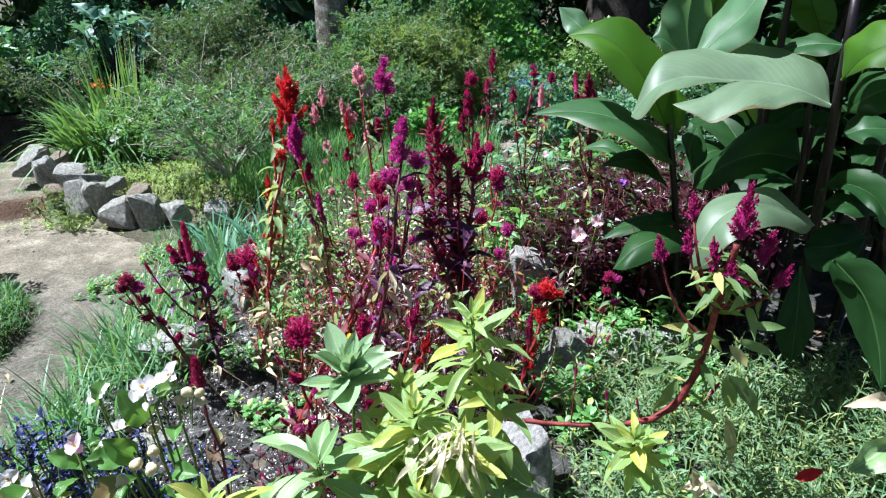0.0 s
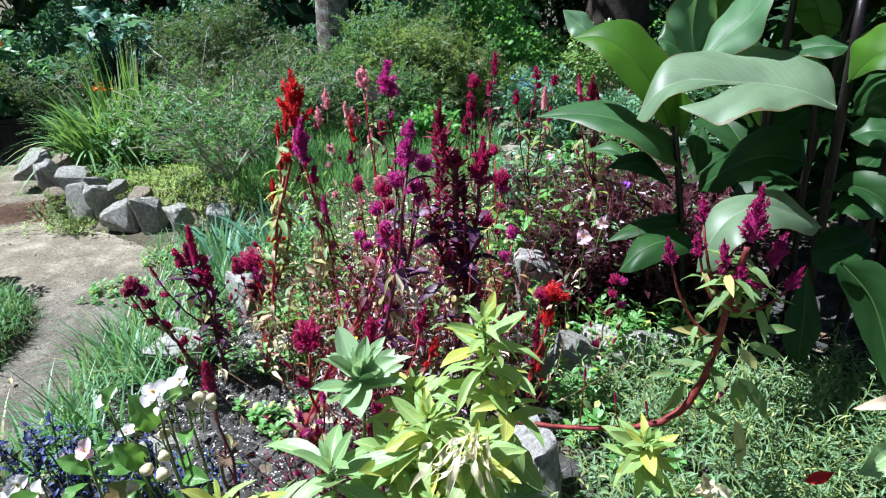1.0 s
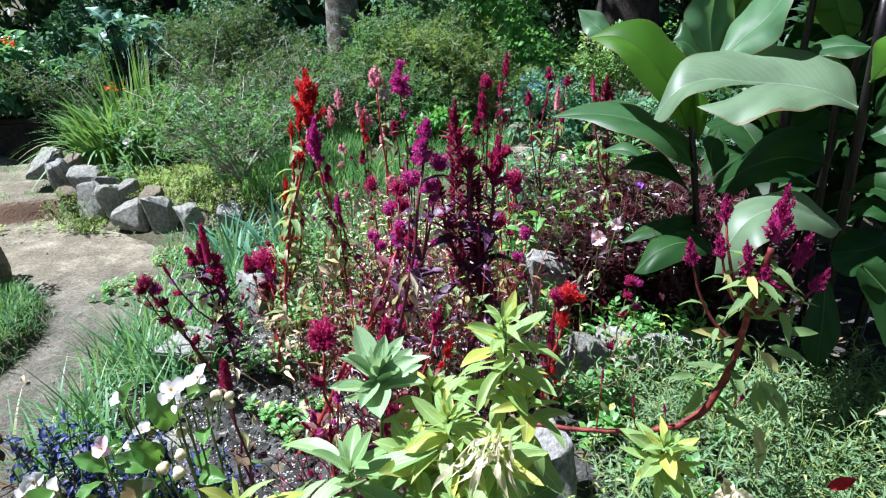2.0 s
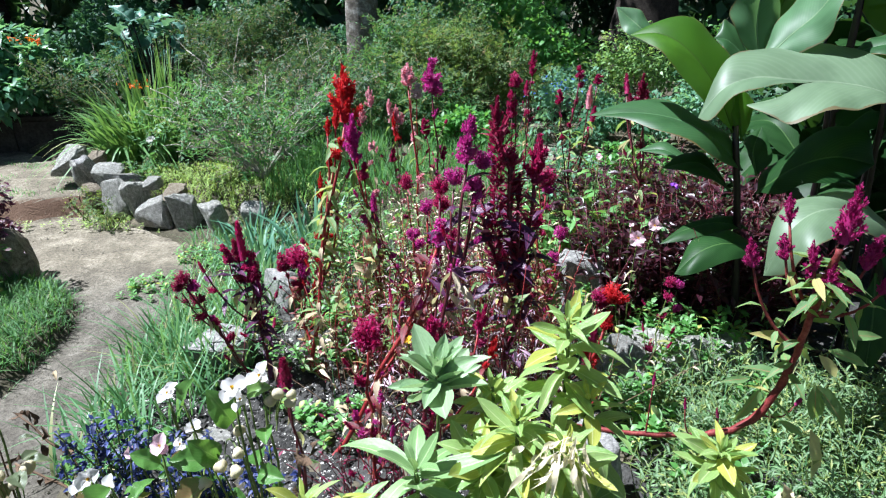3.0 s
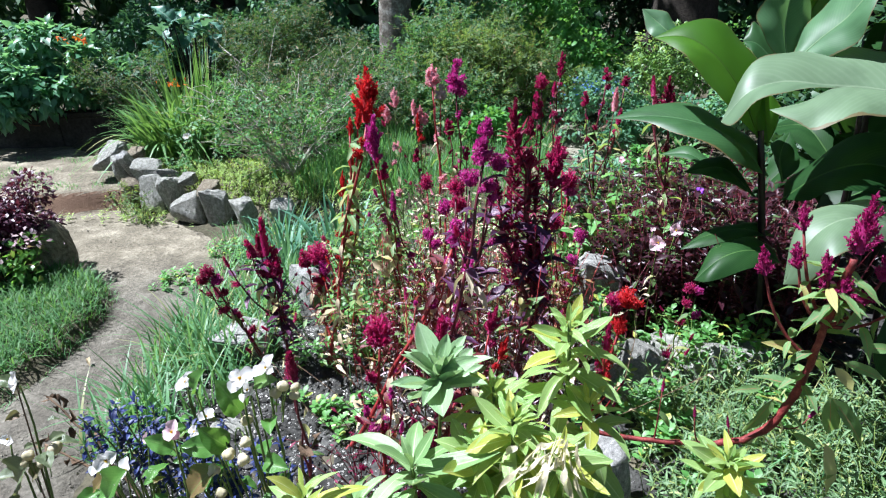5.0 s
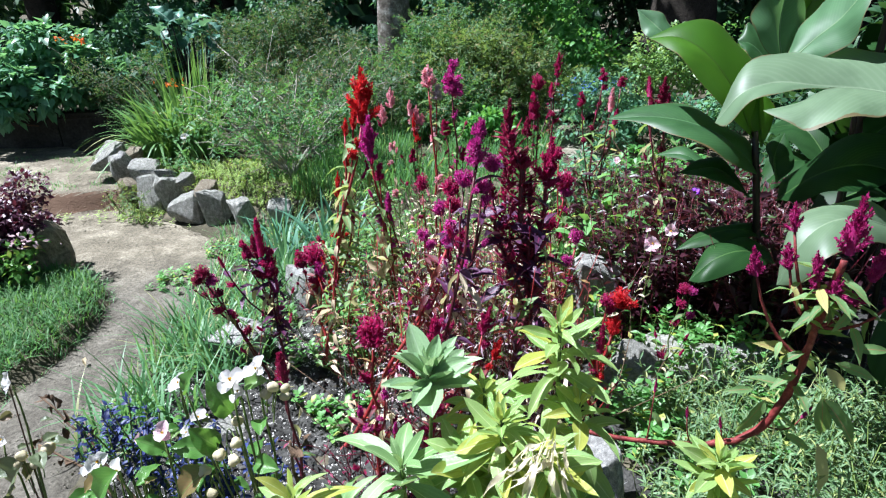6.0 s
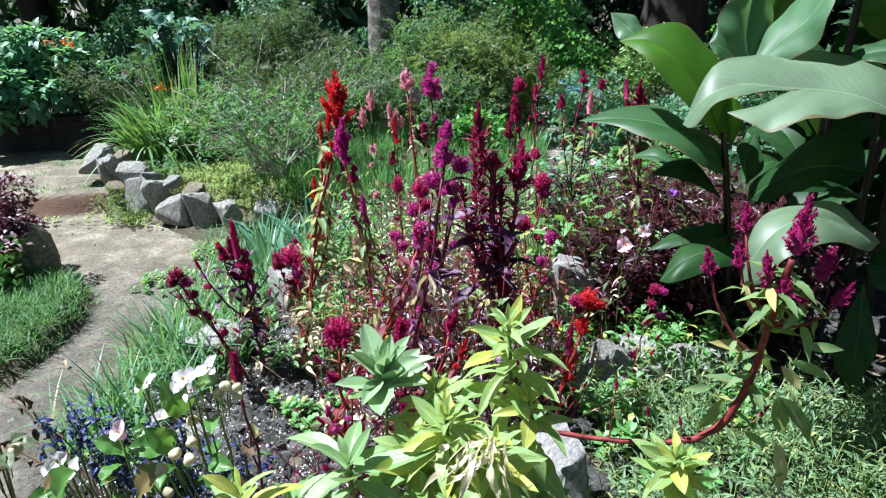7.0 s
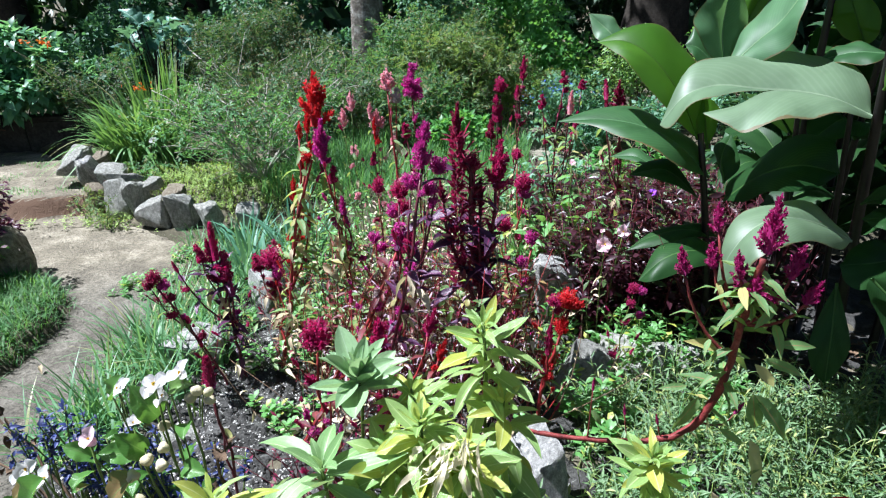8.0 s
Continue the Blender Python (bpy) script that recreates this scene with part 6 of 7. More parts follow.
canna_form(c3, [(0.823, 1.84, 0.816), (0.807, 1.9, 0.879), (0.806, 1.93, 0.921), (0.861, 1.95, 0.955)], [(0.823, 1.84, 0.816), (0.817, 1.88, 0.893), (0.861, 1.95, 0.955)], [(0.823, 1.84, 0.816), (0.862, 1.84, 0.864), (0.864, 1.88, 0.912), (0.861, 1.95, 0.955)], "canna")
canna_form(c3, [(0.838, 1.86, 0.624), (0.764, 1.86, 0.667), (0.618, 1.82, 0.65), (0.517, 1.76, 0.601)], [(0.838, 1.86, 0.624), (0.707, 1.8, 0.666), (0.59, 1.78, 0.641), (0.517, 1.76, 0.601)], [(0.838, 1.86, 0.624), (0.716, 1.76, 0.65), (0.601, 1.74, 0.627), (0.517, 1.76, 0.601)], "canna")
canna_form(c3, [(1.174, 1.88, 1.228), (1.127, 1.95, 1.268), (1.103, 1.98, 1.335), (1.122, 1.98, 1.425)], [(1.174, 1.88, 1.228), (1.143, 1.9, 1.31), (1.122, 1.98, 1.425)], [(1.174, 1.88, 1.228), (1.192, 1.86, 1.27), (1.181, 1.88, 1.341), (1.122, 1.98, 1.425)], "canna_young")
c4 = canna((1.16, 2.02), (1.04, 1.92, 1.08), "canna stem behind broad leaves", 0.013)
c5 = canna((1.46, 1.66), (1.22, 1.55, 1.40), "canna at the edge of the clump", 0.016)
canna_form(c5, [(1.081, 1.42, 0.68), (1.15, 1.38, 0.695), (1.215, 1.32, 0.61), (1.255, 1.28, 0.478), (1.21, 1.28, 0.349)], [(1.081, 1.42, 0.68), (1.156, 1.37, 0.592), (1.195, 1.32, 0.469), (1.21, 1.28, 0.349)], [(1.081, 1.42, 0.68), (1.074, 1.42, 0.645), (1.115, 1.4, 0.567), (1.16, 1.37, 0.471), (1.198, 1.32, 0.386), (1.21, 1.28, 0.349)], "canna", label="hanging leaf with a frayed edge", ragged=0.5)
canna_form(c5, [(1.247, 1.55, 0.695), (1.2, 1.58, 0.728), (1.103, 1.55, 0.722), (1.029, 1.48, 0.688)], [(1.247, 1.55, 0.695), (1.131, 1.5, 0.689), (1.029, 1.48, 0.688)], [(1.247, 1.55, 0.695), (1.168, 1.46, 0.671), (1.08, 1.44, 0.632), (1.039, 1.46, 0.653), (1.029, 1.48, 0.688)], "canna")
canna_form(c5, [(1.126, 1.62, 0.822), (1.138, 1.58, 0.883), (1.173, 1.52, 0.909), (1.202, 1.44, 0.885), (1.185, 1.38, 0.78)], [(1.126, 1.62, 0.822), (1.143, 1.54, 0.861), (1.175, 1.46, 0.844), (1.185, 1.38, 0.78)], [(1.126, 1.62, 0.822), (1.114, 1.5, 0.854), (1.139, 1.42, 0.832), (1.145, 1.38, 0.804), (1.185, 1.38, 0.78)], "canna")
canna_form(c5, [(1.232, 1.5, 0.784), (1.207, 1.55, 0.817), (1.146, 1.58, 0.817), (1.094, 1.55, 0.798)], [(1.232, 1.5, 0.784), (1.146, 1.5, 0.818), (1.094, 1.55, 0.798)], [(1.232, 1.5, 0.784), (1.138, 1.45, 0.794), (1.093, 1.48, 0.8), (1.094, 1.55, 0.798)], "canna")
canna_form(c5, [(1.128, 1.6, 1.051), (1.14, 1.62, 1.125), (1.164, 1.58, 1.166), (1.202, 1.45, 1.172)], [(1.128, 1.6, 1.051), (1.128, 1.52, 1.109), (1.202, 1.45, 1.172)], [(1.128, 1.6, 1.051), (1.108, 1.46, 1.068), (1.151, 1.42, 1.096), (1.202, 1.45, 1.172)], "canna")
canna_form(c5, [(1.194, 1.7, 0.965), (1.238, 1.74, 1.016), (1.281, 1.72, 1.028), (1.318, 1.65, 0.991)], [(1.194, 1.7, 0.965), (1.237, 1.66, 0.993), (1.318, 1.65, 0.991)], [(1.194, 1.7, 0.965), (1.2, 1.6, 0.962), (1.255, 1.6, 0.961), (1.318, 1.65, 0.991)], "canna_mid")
c6 = canna((1.30, 2.10), (1.32, 2.02, 1.50), "canna far back in the clump", 0.015)
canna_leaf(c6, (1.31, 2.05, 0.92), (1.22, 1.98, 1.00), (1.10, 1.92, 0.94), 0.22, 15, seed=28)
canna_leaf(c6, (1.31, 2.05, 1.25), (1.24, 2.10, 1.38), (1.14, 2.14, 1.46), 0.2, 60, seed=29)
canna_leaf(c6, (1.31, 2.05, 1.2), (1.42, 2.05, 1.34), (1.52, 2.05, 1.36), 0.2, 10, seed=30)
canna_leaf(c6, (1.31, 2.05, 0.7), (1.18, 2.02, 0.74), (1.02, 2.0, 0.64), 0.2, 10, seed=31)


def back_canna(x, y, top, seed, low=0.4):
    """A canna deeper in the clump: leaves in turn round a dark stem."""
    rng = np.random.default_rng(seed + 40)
    plant = canna((x, y), (x + rng.normal(0, 0.06), y - 0.06, top), "back canna added to fill and shade the clump", 0.015)
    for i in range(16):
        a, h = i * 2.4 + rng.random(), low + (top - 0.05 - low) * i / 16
        # Leaves above 1.35 m are enlarged to shade the clump below.
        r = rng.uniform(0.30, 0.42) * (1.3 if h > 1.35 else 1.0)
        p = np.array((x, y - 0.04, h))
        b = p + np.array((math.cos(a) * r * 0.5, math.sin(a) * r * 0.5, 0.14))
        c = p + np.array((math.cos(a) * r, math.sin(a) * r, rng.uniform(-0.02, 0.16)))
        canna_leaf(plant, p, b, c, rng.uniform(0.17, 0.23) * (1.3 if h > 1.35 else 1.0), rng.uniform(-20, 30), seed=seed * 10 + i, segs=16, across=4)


# The last three leaf only above view, added to shade the canna clump.
for i, (x, y, top, low) in enumerate([(1.62, 2.0, 1.9, 0.4), (1.5, 2.45, 1.6, 0.4), (1.85, 2.2, 2.3, 0.4), (1.75, 1.65, 2.2, 0.4), (1.9, 2.7, 2.2, 0.4), (1.35, 2.6, 1.2, 0.4), (1.12, 2.02, 2.15, 1.62), (1.34, 1.72, 2.25, 1.52), (1.52, 1.95, 2.4, 1.5)]):
    back_canna(x, y, top, i, low)


# ---- single flowers among the leaves ----
def small_flower(x, y, z, size, mat, petals, label, face=(0, -0.8, 0.6), seed=0):
    rng = np.random.default_rng(seed + 700)
    o = (x + rng.normal(0, 0.03), y + 0.08, ground_z(x, y + 0.08))
    plant = root("flower", o, label, "flower", "single flowers")
    stalk = part("stem", tube(Geo(), bent(o, (x, y, z - 0.005), (0, 0.03, 0), 7), 0.002, 5).mesh("stem", M["green_stem"], o), plant)
    bloom(stalk, (x, y, z), size * 0.72, mat, rng, petals, face)
    return plant


small_flower(0.449, 1.77, 0.618, 0.078, "pink_petal", 5, "pink five-petalled flower with a pale heart", seed=1)
small_flower(0.523, 1.85, 0.635, 0.066, "pink_petal", 5, "pink five-petalled flower with a pale heart", seed=2)
small_flower(0.361, 2.10, 0.813, 0.045, "pink_petal", 4, "small pink and white flower", seed=3)
small_flower(0.741, 2.38, 0.613, 0.060, "violet_petal", 5, "violet flower in the canna's shade", seed=4)
small_flower(-0.272, 1.30, 0.493, 0.034, "yellow", 5, "small yellow flower among withered stems", seed=9)
small_flower(0.47, 1.95, 0.60, 0.035, "pink_petal", 4, "half-closed pink flower over maroon leaves", seed=5)
small_flower(-2.62, 4.12, 0.46, 0.09, "white_petal", 5, "white flower under the strap leaves", seed=6)
small_flower(-1.86, 4.0, 0.52, 0.07, "pink_petal", 5, "pale pink flower in the wispy shrub", seed=7)
small_flower(-2.10, 4.2, 0.75, 0.05, "orange_petal", 5, "small red flower in the wispy shrub", seed=8)

single_leaf(-0.545, 1.58, 0.50, (0.35, -0.3, -0.9), (0.2, -0.9, 0.3), 0.085, "dry", "pale withered leaf hanging from a red stem")
single_leaf(-0.50, 1.66, 0.56, (0.8, -0.3, -0.35), (0.0, -0.5, 0.8), 0.09, "dry", "pale yellow withered leaf")
single_leaf(-0.47, 1.70, 0.66, (0.5, -0.3, -0.8), (0.2, -0.8, 0.4), 0.09, "dry", "pale yellow withered leaf")
single_leaf(1.09, 1.08, 0.455, (-0.9, -0.15, 0.25), (0.1, -0.5, 0.8), 0.12, "dry", "dry straw-coloured leaf lying on the herbs")
single_leaf(0.79, 0.92, 0.375, (0.8, -0.1, 0.5), (-0.3, -0.6, 0.6), 0.075, "red", "fallen crimson leaf on the herbs")
for turn, size in ((0.2, 0.07), (0.9, 0.06), (1.7, 0.075), (2.6, 0.06), (3.7, 0.05)):
    single_leaf(0.565, 0.86, 0.42, (math.cos(turn), math.sin(turn) - 0.5, -0.55), (0.2, -0.6, 0.7), size, "shred", "papery withered leaf over the herbs")
single_leaf(0.53, 0.85, 0.465, (0.2, -0.2, -0.9), (0.3, -0.9, 0.2), 0.075, "dry", "withered leaf hanging over the herbs")
single_leaf(0.905, 0.93, 0.39, (0.8, 0.15, 0.45), (-0.3, -0.75, 0.6), 0.19, "lily_green", "broad pale green leaf at the herbs' edge")
single_leaf(-1.62, 1.05, 0.03, (0.8, 0.3, 0.0), (0, 0, 1.0), 0.07, "dry", "bleached fallen leaf on the path")
single_leaf(-1.78, 1.75, 0.03, (0.5, -0.6, 0.0), (0, 0, 1.0), 0.05, "dry", "fallen leaf on the path")


# ---- grass, herbs and strap leaves ----
def turf(name, n, keep, height, hi, label, mat, seed, width=0.004, lean=(0.1, 0.7), sag=(0.0, 0.35), area=None, segs=4):
    rng = np.random.default_rng(seed)
    pts = []
    while len(pts) < n:
        x, y = rng.uniform(area[0], area[1]), rng.uniform(area[2], area[3])
        if keep(x, y) > rng.random():
            pts.append((x, y, height(x, y) - 0.004))
    size = rng.uniform(hi * 0.45, hi, n)
    g = blades(Geo(), np.array(pts), rng.uniform(0, 6.283, n), size, width * rng.uniform(0.6, 1.2, n), rng.uniform(*lean, n), rng.uniform(*sag, n), segs)
    return thing(name, g.mesh(name, M[mat]), label, "grass", kind="stuff")


def lawn_part(x, y):
    edge = -1.90 + 0.03 * rough(x, y, 0.2, 6)
    far = 2.46 + 0.45 * (-2.13 - x) + 0.05 * rough(x, y, 0.2, 8)
    return 1.0 if x < edge - 0.2 * max(0, 1.95 - y) and 1.45 < y < far and from_path(x, y, PATH_RUN) > 0.92 else 0.0


turf("lawn", 11000, lawn_part, ground_z, 0.12, "short dense green lawn on a low mound", "lawn", 51, 0.0058, (0.3, 1.1), (0.1, 0.5), area=(-3.3, -1.9, 1.4, 3.1))
turf("lawn_fringe", 420, lambda x, y: 1.0 if from_path(x, y, PATH_RUN) > 0.75 and x < -1.86 else 0.0, ground_z, 0.13, "longer grass at the lawn's edge", "grass", 52, 0.004, (0.3, 0.9), (0.2, 0.5), (-2.2, -1.85, 1.3, 2.7))


def edge_part(x, y):
    return 1.0 if -1.40 - 0.12 * step(1.3, 1.9, y) + 0.06 * rough(x, y, 0.2, 2) < x < -1.0 + 0.12 * rough(x, y, 0.3, 1) and rough(x, y, 0.16, 5) > -0.05 else 0.0


turf("edge_grass", 950, edge_part, ground_z, 0.38, "long loose grass along the bed's edge", "grass", 53, 0.0095, (0.15, 0.9), (0.0, 0.55), (-1.5, -0.85, 1.15, 2.5), 6)
turf("bed_grass", 330, lambda x, y: 1.0 if rough(x, y, 0.2, 9) > 0.1 else 0.0, ground_z, 0.30, "stray grass blades in the bed", "grass", 54, 0.004, (0.1, 0.8), (0.0, 0.4), (-1.0, 0.3, 1.5, 2.8), 5)
turf("bank_grass", 620, lambda x, y: 1.0 if from_path(x, y, PATH_RUN) > 0.95 else 0.0, ground_z, 0.20, "short grass and weeds on the bank by the path", "grass", 58, 0.006, (0.2, 0.9), (0.0, 0.5), (-1.95, -1.2, 2.25, 3.35), 4)
turf("middle_grass", 1000, lambda x, y: 1.0 if rough(x, y, 0.4, 9) > -0.2 else 0.3, ground_z, 0.26, "green grass behind the flower bed", "grass_far", 55, 0.006, (0.1, 0.8), (0.0, 0.4), (-1.5, 0.2, 2.6, 4.2), 4)
turf("meadow_grass", 8000, lambda x, y: 1.0 if rough(x, y, 0.5, 3) > -0.35 and from_path(x, y, FAR_RUN) > 1.0 else 0.0, ground_z, 0.25, "fresh bright green grass between shrubs", "grass_far", 56, 0.007, (0.1, 0.6), (0.0, 0.35), (-1.6, 0.3, 3.6, 5.6), 3)
turf("moss_tufts", 5200, lambda x, y: 1.0 if rough(x, y, 0.35, 4) > -0.3 else 0.1, ground_z, 0.06, "yellow-green moss and clover behind the stones", "moss", 57, 0.012, (0.3, 0.95), (0.1, 0.5), (-3.1, -1.4, 3.55, 4.4), 2)
turf("path_grass", 1800, lambda x, y: 1.0 if rough(x, y, 0.3, 3) > 0.0 else 0.05, lambda x, y: path_rise(x, y) + 0.005, 0.05, "thin trodden grass on the upper path", "grass", 59, 0.005, (0.2, 0.9), (0.1, 0.4), (-4.6, -2.9, 3.65, 4.6), 3)


def herb_cushion():
    """A loose cushion of sprigs set with narrow blue-green leaves."""
    rng = np.random.default_rng(61)
    P, D, S = [], [], []
    stems = Geo()
    made = 0
    while made < 1250:
        x, y = rng.uniform(0.34, 1.75), rng.uniform(0.55, 1.72)
        if y > 1.62 - 0.35 * max(0.0, 0.7 - x) or (x < 0.55 and y < 0.7) or rough(x, y, 0.12, 4) < -0.38:
            continue
        made += 1
        z = ground_z(x, y) + 0.01
        h = rng.uniform(0.08, 0.20) * (1.15 + 0.6 * rough(x, y, 0.22, 12))
        top = np.array((x, y, z + h)) + rng.normal(0, 0.07, 3) * (1, 1, 0.2)
        line = bent((x, y, z), top, rng.normal(0, 0.02, 3), 4)
        tube(stems, line, 0.0013, 3)
        a0 = rng.uniform(0, 6.28)
        for k in range(14):
            t = 0.2 + 0.8 * k / 13
            a = a0 + k * 2.4
            P.append(line[0] + (top - line[0]) * t)
            D.append((math.cos(a) + rng.normal(0, 0.2), math.sin(a) + rng.normal(0, 0.2), 0.25 + 0.8 * t * t))
            S.append(rng.uniform(0.026, 0.058) * (1.25 - 0.5 * t))
    P, D, S = np.array(P), np.array(D), np.array(S)
    g = scatter(Geo(), leaf_shape(2, 1, 0.19, 0.3, 0.2), frames(P, D, np.tile((0, 0, 1.0), (len(P), 1)) + rng.normal(0, 0.2, (len(P), 3)), S))
    ob = thing("herb_cushion", g.mesh("herb_cushion", M["herb"]), "loose cushion of narrow blue-green herb sprigs", "herb", kind="stuff")
    part("stems", stems.mesh("stems", M["green_stem"]), ob)


herb_cushion()
turf("herb_grass", 420, lambda x, y: 1.0, ground_z, 0.34, "grass blades rising through the herbs", "grass", 62, 0.004, (0.1, 0.9), (0.0, 0.5), (0.45, 1.75, 0.7, 1.7), 5)


def rosettes(name, n, area, mat, label, seed, size=0.02, per=9, height=None, rise=0.05):
    """Low leafy groundcover in small rosettes."""
    rng = np.random.default_rng(seed)
    P, D, S = [], [], []
    for _ in range(n):
        x, y = rng.uniform(area[0], area[1]), rng.uniform(area[2], area[3])
        if rough(x, y, 0.25, seed) < -0.12:
            continue
        z = (height or ground_z)(x, y) + rng.uniform(0.01, rise)
        for k in range(per):
            a = k * 2.4 + rng.random()
            P.append((x, y, z + 0.004 * k))
            D.append((math.cos(a), math.sin(a), 0.2 + 0.1 * k))
            S.append(size * rng.uniform(0.7, 1.3))
    P = np.array(P)
    g = scatter(Geo(), leaf_shape(3, 1, 0.55, 0.1, 0.25, 0.6, 0.8), frames(P, np.array(D), np.tile((0, 0, 1.0), (len(P), 1)), np.array(S)))
    return thing(name, g.mesh(name, M[mat]), label, "groundcover", kind="stuff")


rosettes("groundcover", 150, (-0.85, -0.35, 1.62, 2.2), "weed", "small-leaved green groundcover on dark soil", 71, 0.028)
rosettes("groundcover", 150, (-1.05, -0.3, 1.9, 2.6), "weed", "small-leaved green groundcover on dark soil", 72, 0.028)
rosettes("groundcover", 40, (-0.72, -0.45, 1.1, 1.5), "weed", "small weeds sprouting from dark soil", 70, 0.03, rise=0.02)
rosettes("groundcover", 150, (0.15, 0.75, 0.95, 1.5), "weed", "dark green groundcover by the stones", 73, 0.03, rise=0.14)
rosettes("groundcover", 60, (0.28, 0.85, 1.40, 1.60), "weed", "small green weeds before the stones", 80, 0.03, rise=0.16)
rosettes("groundcover", 130, (0.25, 0.85, 1.62, 1.95), "weed", "bright green groundcover by the stones", 74, 0.032, rise=0.22)
rosettes("groundcover", 260, (-1.95, -1.2, 2.4, 3.35), "weed", "low green weeds on the bank by the path", 81, 0.026, rise=0.03)
rosettes("groundcover", 800, (-2.5, -1.1, 3.35, 4.1), "moss", "yellow-green groundcover behind the stones", 75, 0.016, rise=0.02)
rosettes("wall_moss", 110, (-2.95, -1.9, 3.3, 3.62), "moss", "yellowish moss and weeds at the stones' foot", 78, 0.015, per=6, height=lambda x, y: path_rise(x, y) if y + 0.42 * (x + 2.6) < 3.60 else -1.0, rise=0.07)
rosettes("step_weeds", 60, (-3.4, -2.5, 3.32, 3.6), "moss", "sparse weeds on the worn earth step", 79, 0.02, per=6, height=path_rise, rise=0.03)
rosettes("litter", 120, (0.6, 1.6, 1.7, 2.5), "brown_stem", "dry leaf litter under the canna", 76, 0.045, per=2)
rosettes("litter", 60, (-0.55, 0.2, 1.3, 2.1), "dry", "dry leaf litter in the bed", 77, 0.04, per=2)


def strap_clump(name, x, y, n, length, width, mat, label, seed, spread=0.18, lean=(0.1, 0.85), sag=(0.05, 0.6)):
    """A tuft of strap leaves, each one a part; a few bows of leaf are shared and turned."""
    rng = np.random.default_rng(seed)
    z = ground_z(x, y)
    ob = root(name, (x, y, z), label, "plant", "strap-leaved clumps")
    one = np.ones(1)
    bows = []
    for i in range(9):
        u = (i + rng.random()) / 9
        g = blades(Geo(), np.zeros((1, 3)), 0 * one, length * one, width * one, one * (lean[0] + (lean[1] - lean[0]) * u), one * (sag[0] + (sag[1] - sag[0]) * u * rng.uniform(0.6, 1.0)), 9)
        bows.append(g.mesh("leaf", M[mat]))
    for i in range(n):
        a, r = rng.uniform(0, 6.283), spread * math.sqrt(rng.random())
        m = pose(x + r * math.cos(a), y + r * math.sin(a), z - 0.01, 0, 0, math.degrees(a + rng.normal(0, 0.5))) @ Matrix.Diagonal((*(3 * [rng.uniform(0.55, 1.08)]), 1))
        part("leaf", bows[int(rng.integers(9))], ob, m)
    return ob


def flower_spray(parent, p, size, mat, n, seed, reach=0.05):
    rng = np.random.default_rng(seed)
    q = np.array(p) + rng.normal(0, reach, (n, 3)) * (1, 0.5, 0.35)
    g = scatter(Geo(), leaf_shape(3, 1, 0.5, 0.15, 0.2, 0.6), frames(q, rng.normal(size=(n, 3)), rng.normal(size=(n, 3)), size * rng.uniform(0.6, 1.2, n)))
    part("blossom", g.mesh("blossom", M[mat], tuple(parent.location)), parent, None, "vivid small flowers")["kind"] = "stuff"


k1 = strap_clump("crocosmia", -3.04, 4.52, 290, 0.80, 0.030, "strap", "broad arching strap-leaved clump hanging over the stones", 81, 0.24, (0.20, 0.95), (0.25, 0.95))
strap_clump("crocosmia", -2.92, 4.62, 130, 0.92, 0.024, "strap", "arching strap-leaved clump behind the stones", 82, 0.24, (0.05, 0.7), (0.05, 0.6))
k3 = strap_clump("crocosmia", -2.78, 4.55, 84, 0.98, 0.024, "strap", "upright strap-leaved clump with an orange flower", 83, 0.20, (0.05, 0.5), (0.0, 0.25))
flower_spray(k3, (-2.76, 4.30, 0.85), 0.035, "orange_petal", 26, 1, 0.045)
strap_clump("iris", -1.22, 2.62, 70, 0.42, 0.020, "iris", "blue-green strap-leaved clump at the bed's edge", 84, 0.14, (0.1, 0.8), (0.05, 0.5))
strap_clump("iris", -0.98, 2.75, 60, 0.45, 0.020, "iris", "blue-green strap-leaved clump at the bed's edge", 85, 0.14, (0.1, 0.8), (0.05, 0.5))
strap_clump("iris", -1.45, 2.95, 50, 0.40, 0.018, "iris", "strap-leaved clump at the bed's back", 86, 0.14, (0.1, 0.8), (0.05, 0.5))


# ---- shrubs ----
BROAD = (np.array([(0, 0, 0), (0.27, 0.42, 0.07), (0, 0.48, 0), (-0.27, 0.42, 0.07), (0, 1, -0.2)], float), np.array([(0, 1, 2), (0, 2, 3), (1, 4, 2), (2, 4, 3)]), np.array([(0.5, 0), (1, 0.42), (0.5, 0.48), (0, 0.42), (0.5, 1)], float))
FAR_LEAF = (np.array([(0, 0, 0), (0.25, 0.45, 0.08), (0, 1, -0.15), (-0.25, 0.45, 0.08), (0, 0.45, 0.0)], float), np.array([(0, 1, 4), (1, 2, 4), (2, 3, 4), (3, 0, 4)]), np.full((5, 2), 0.5))


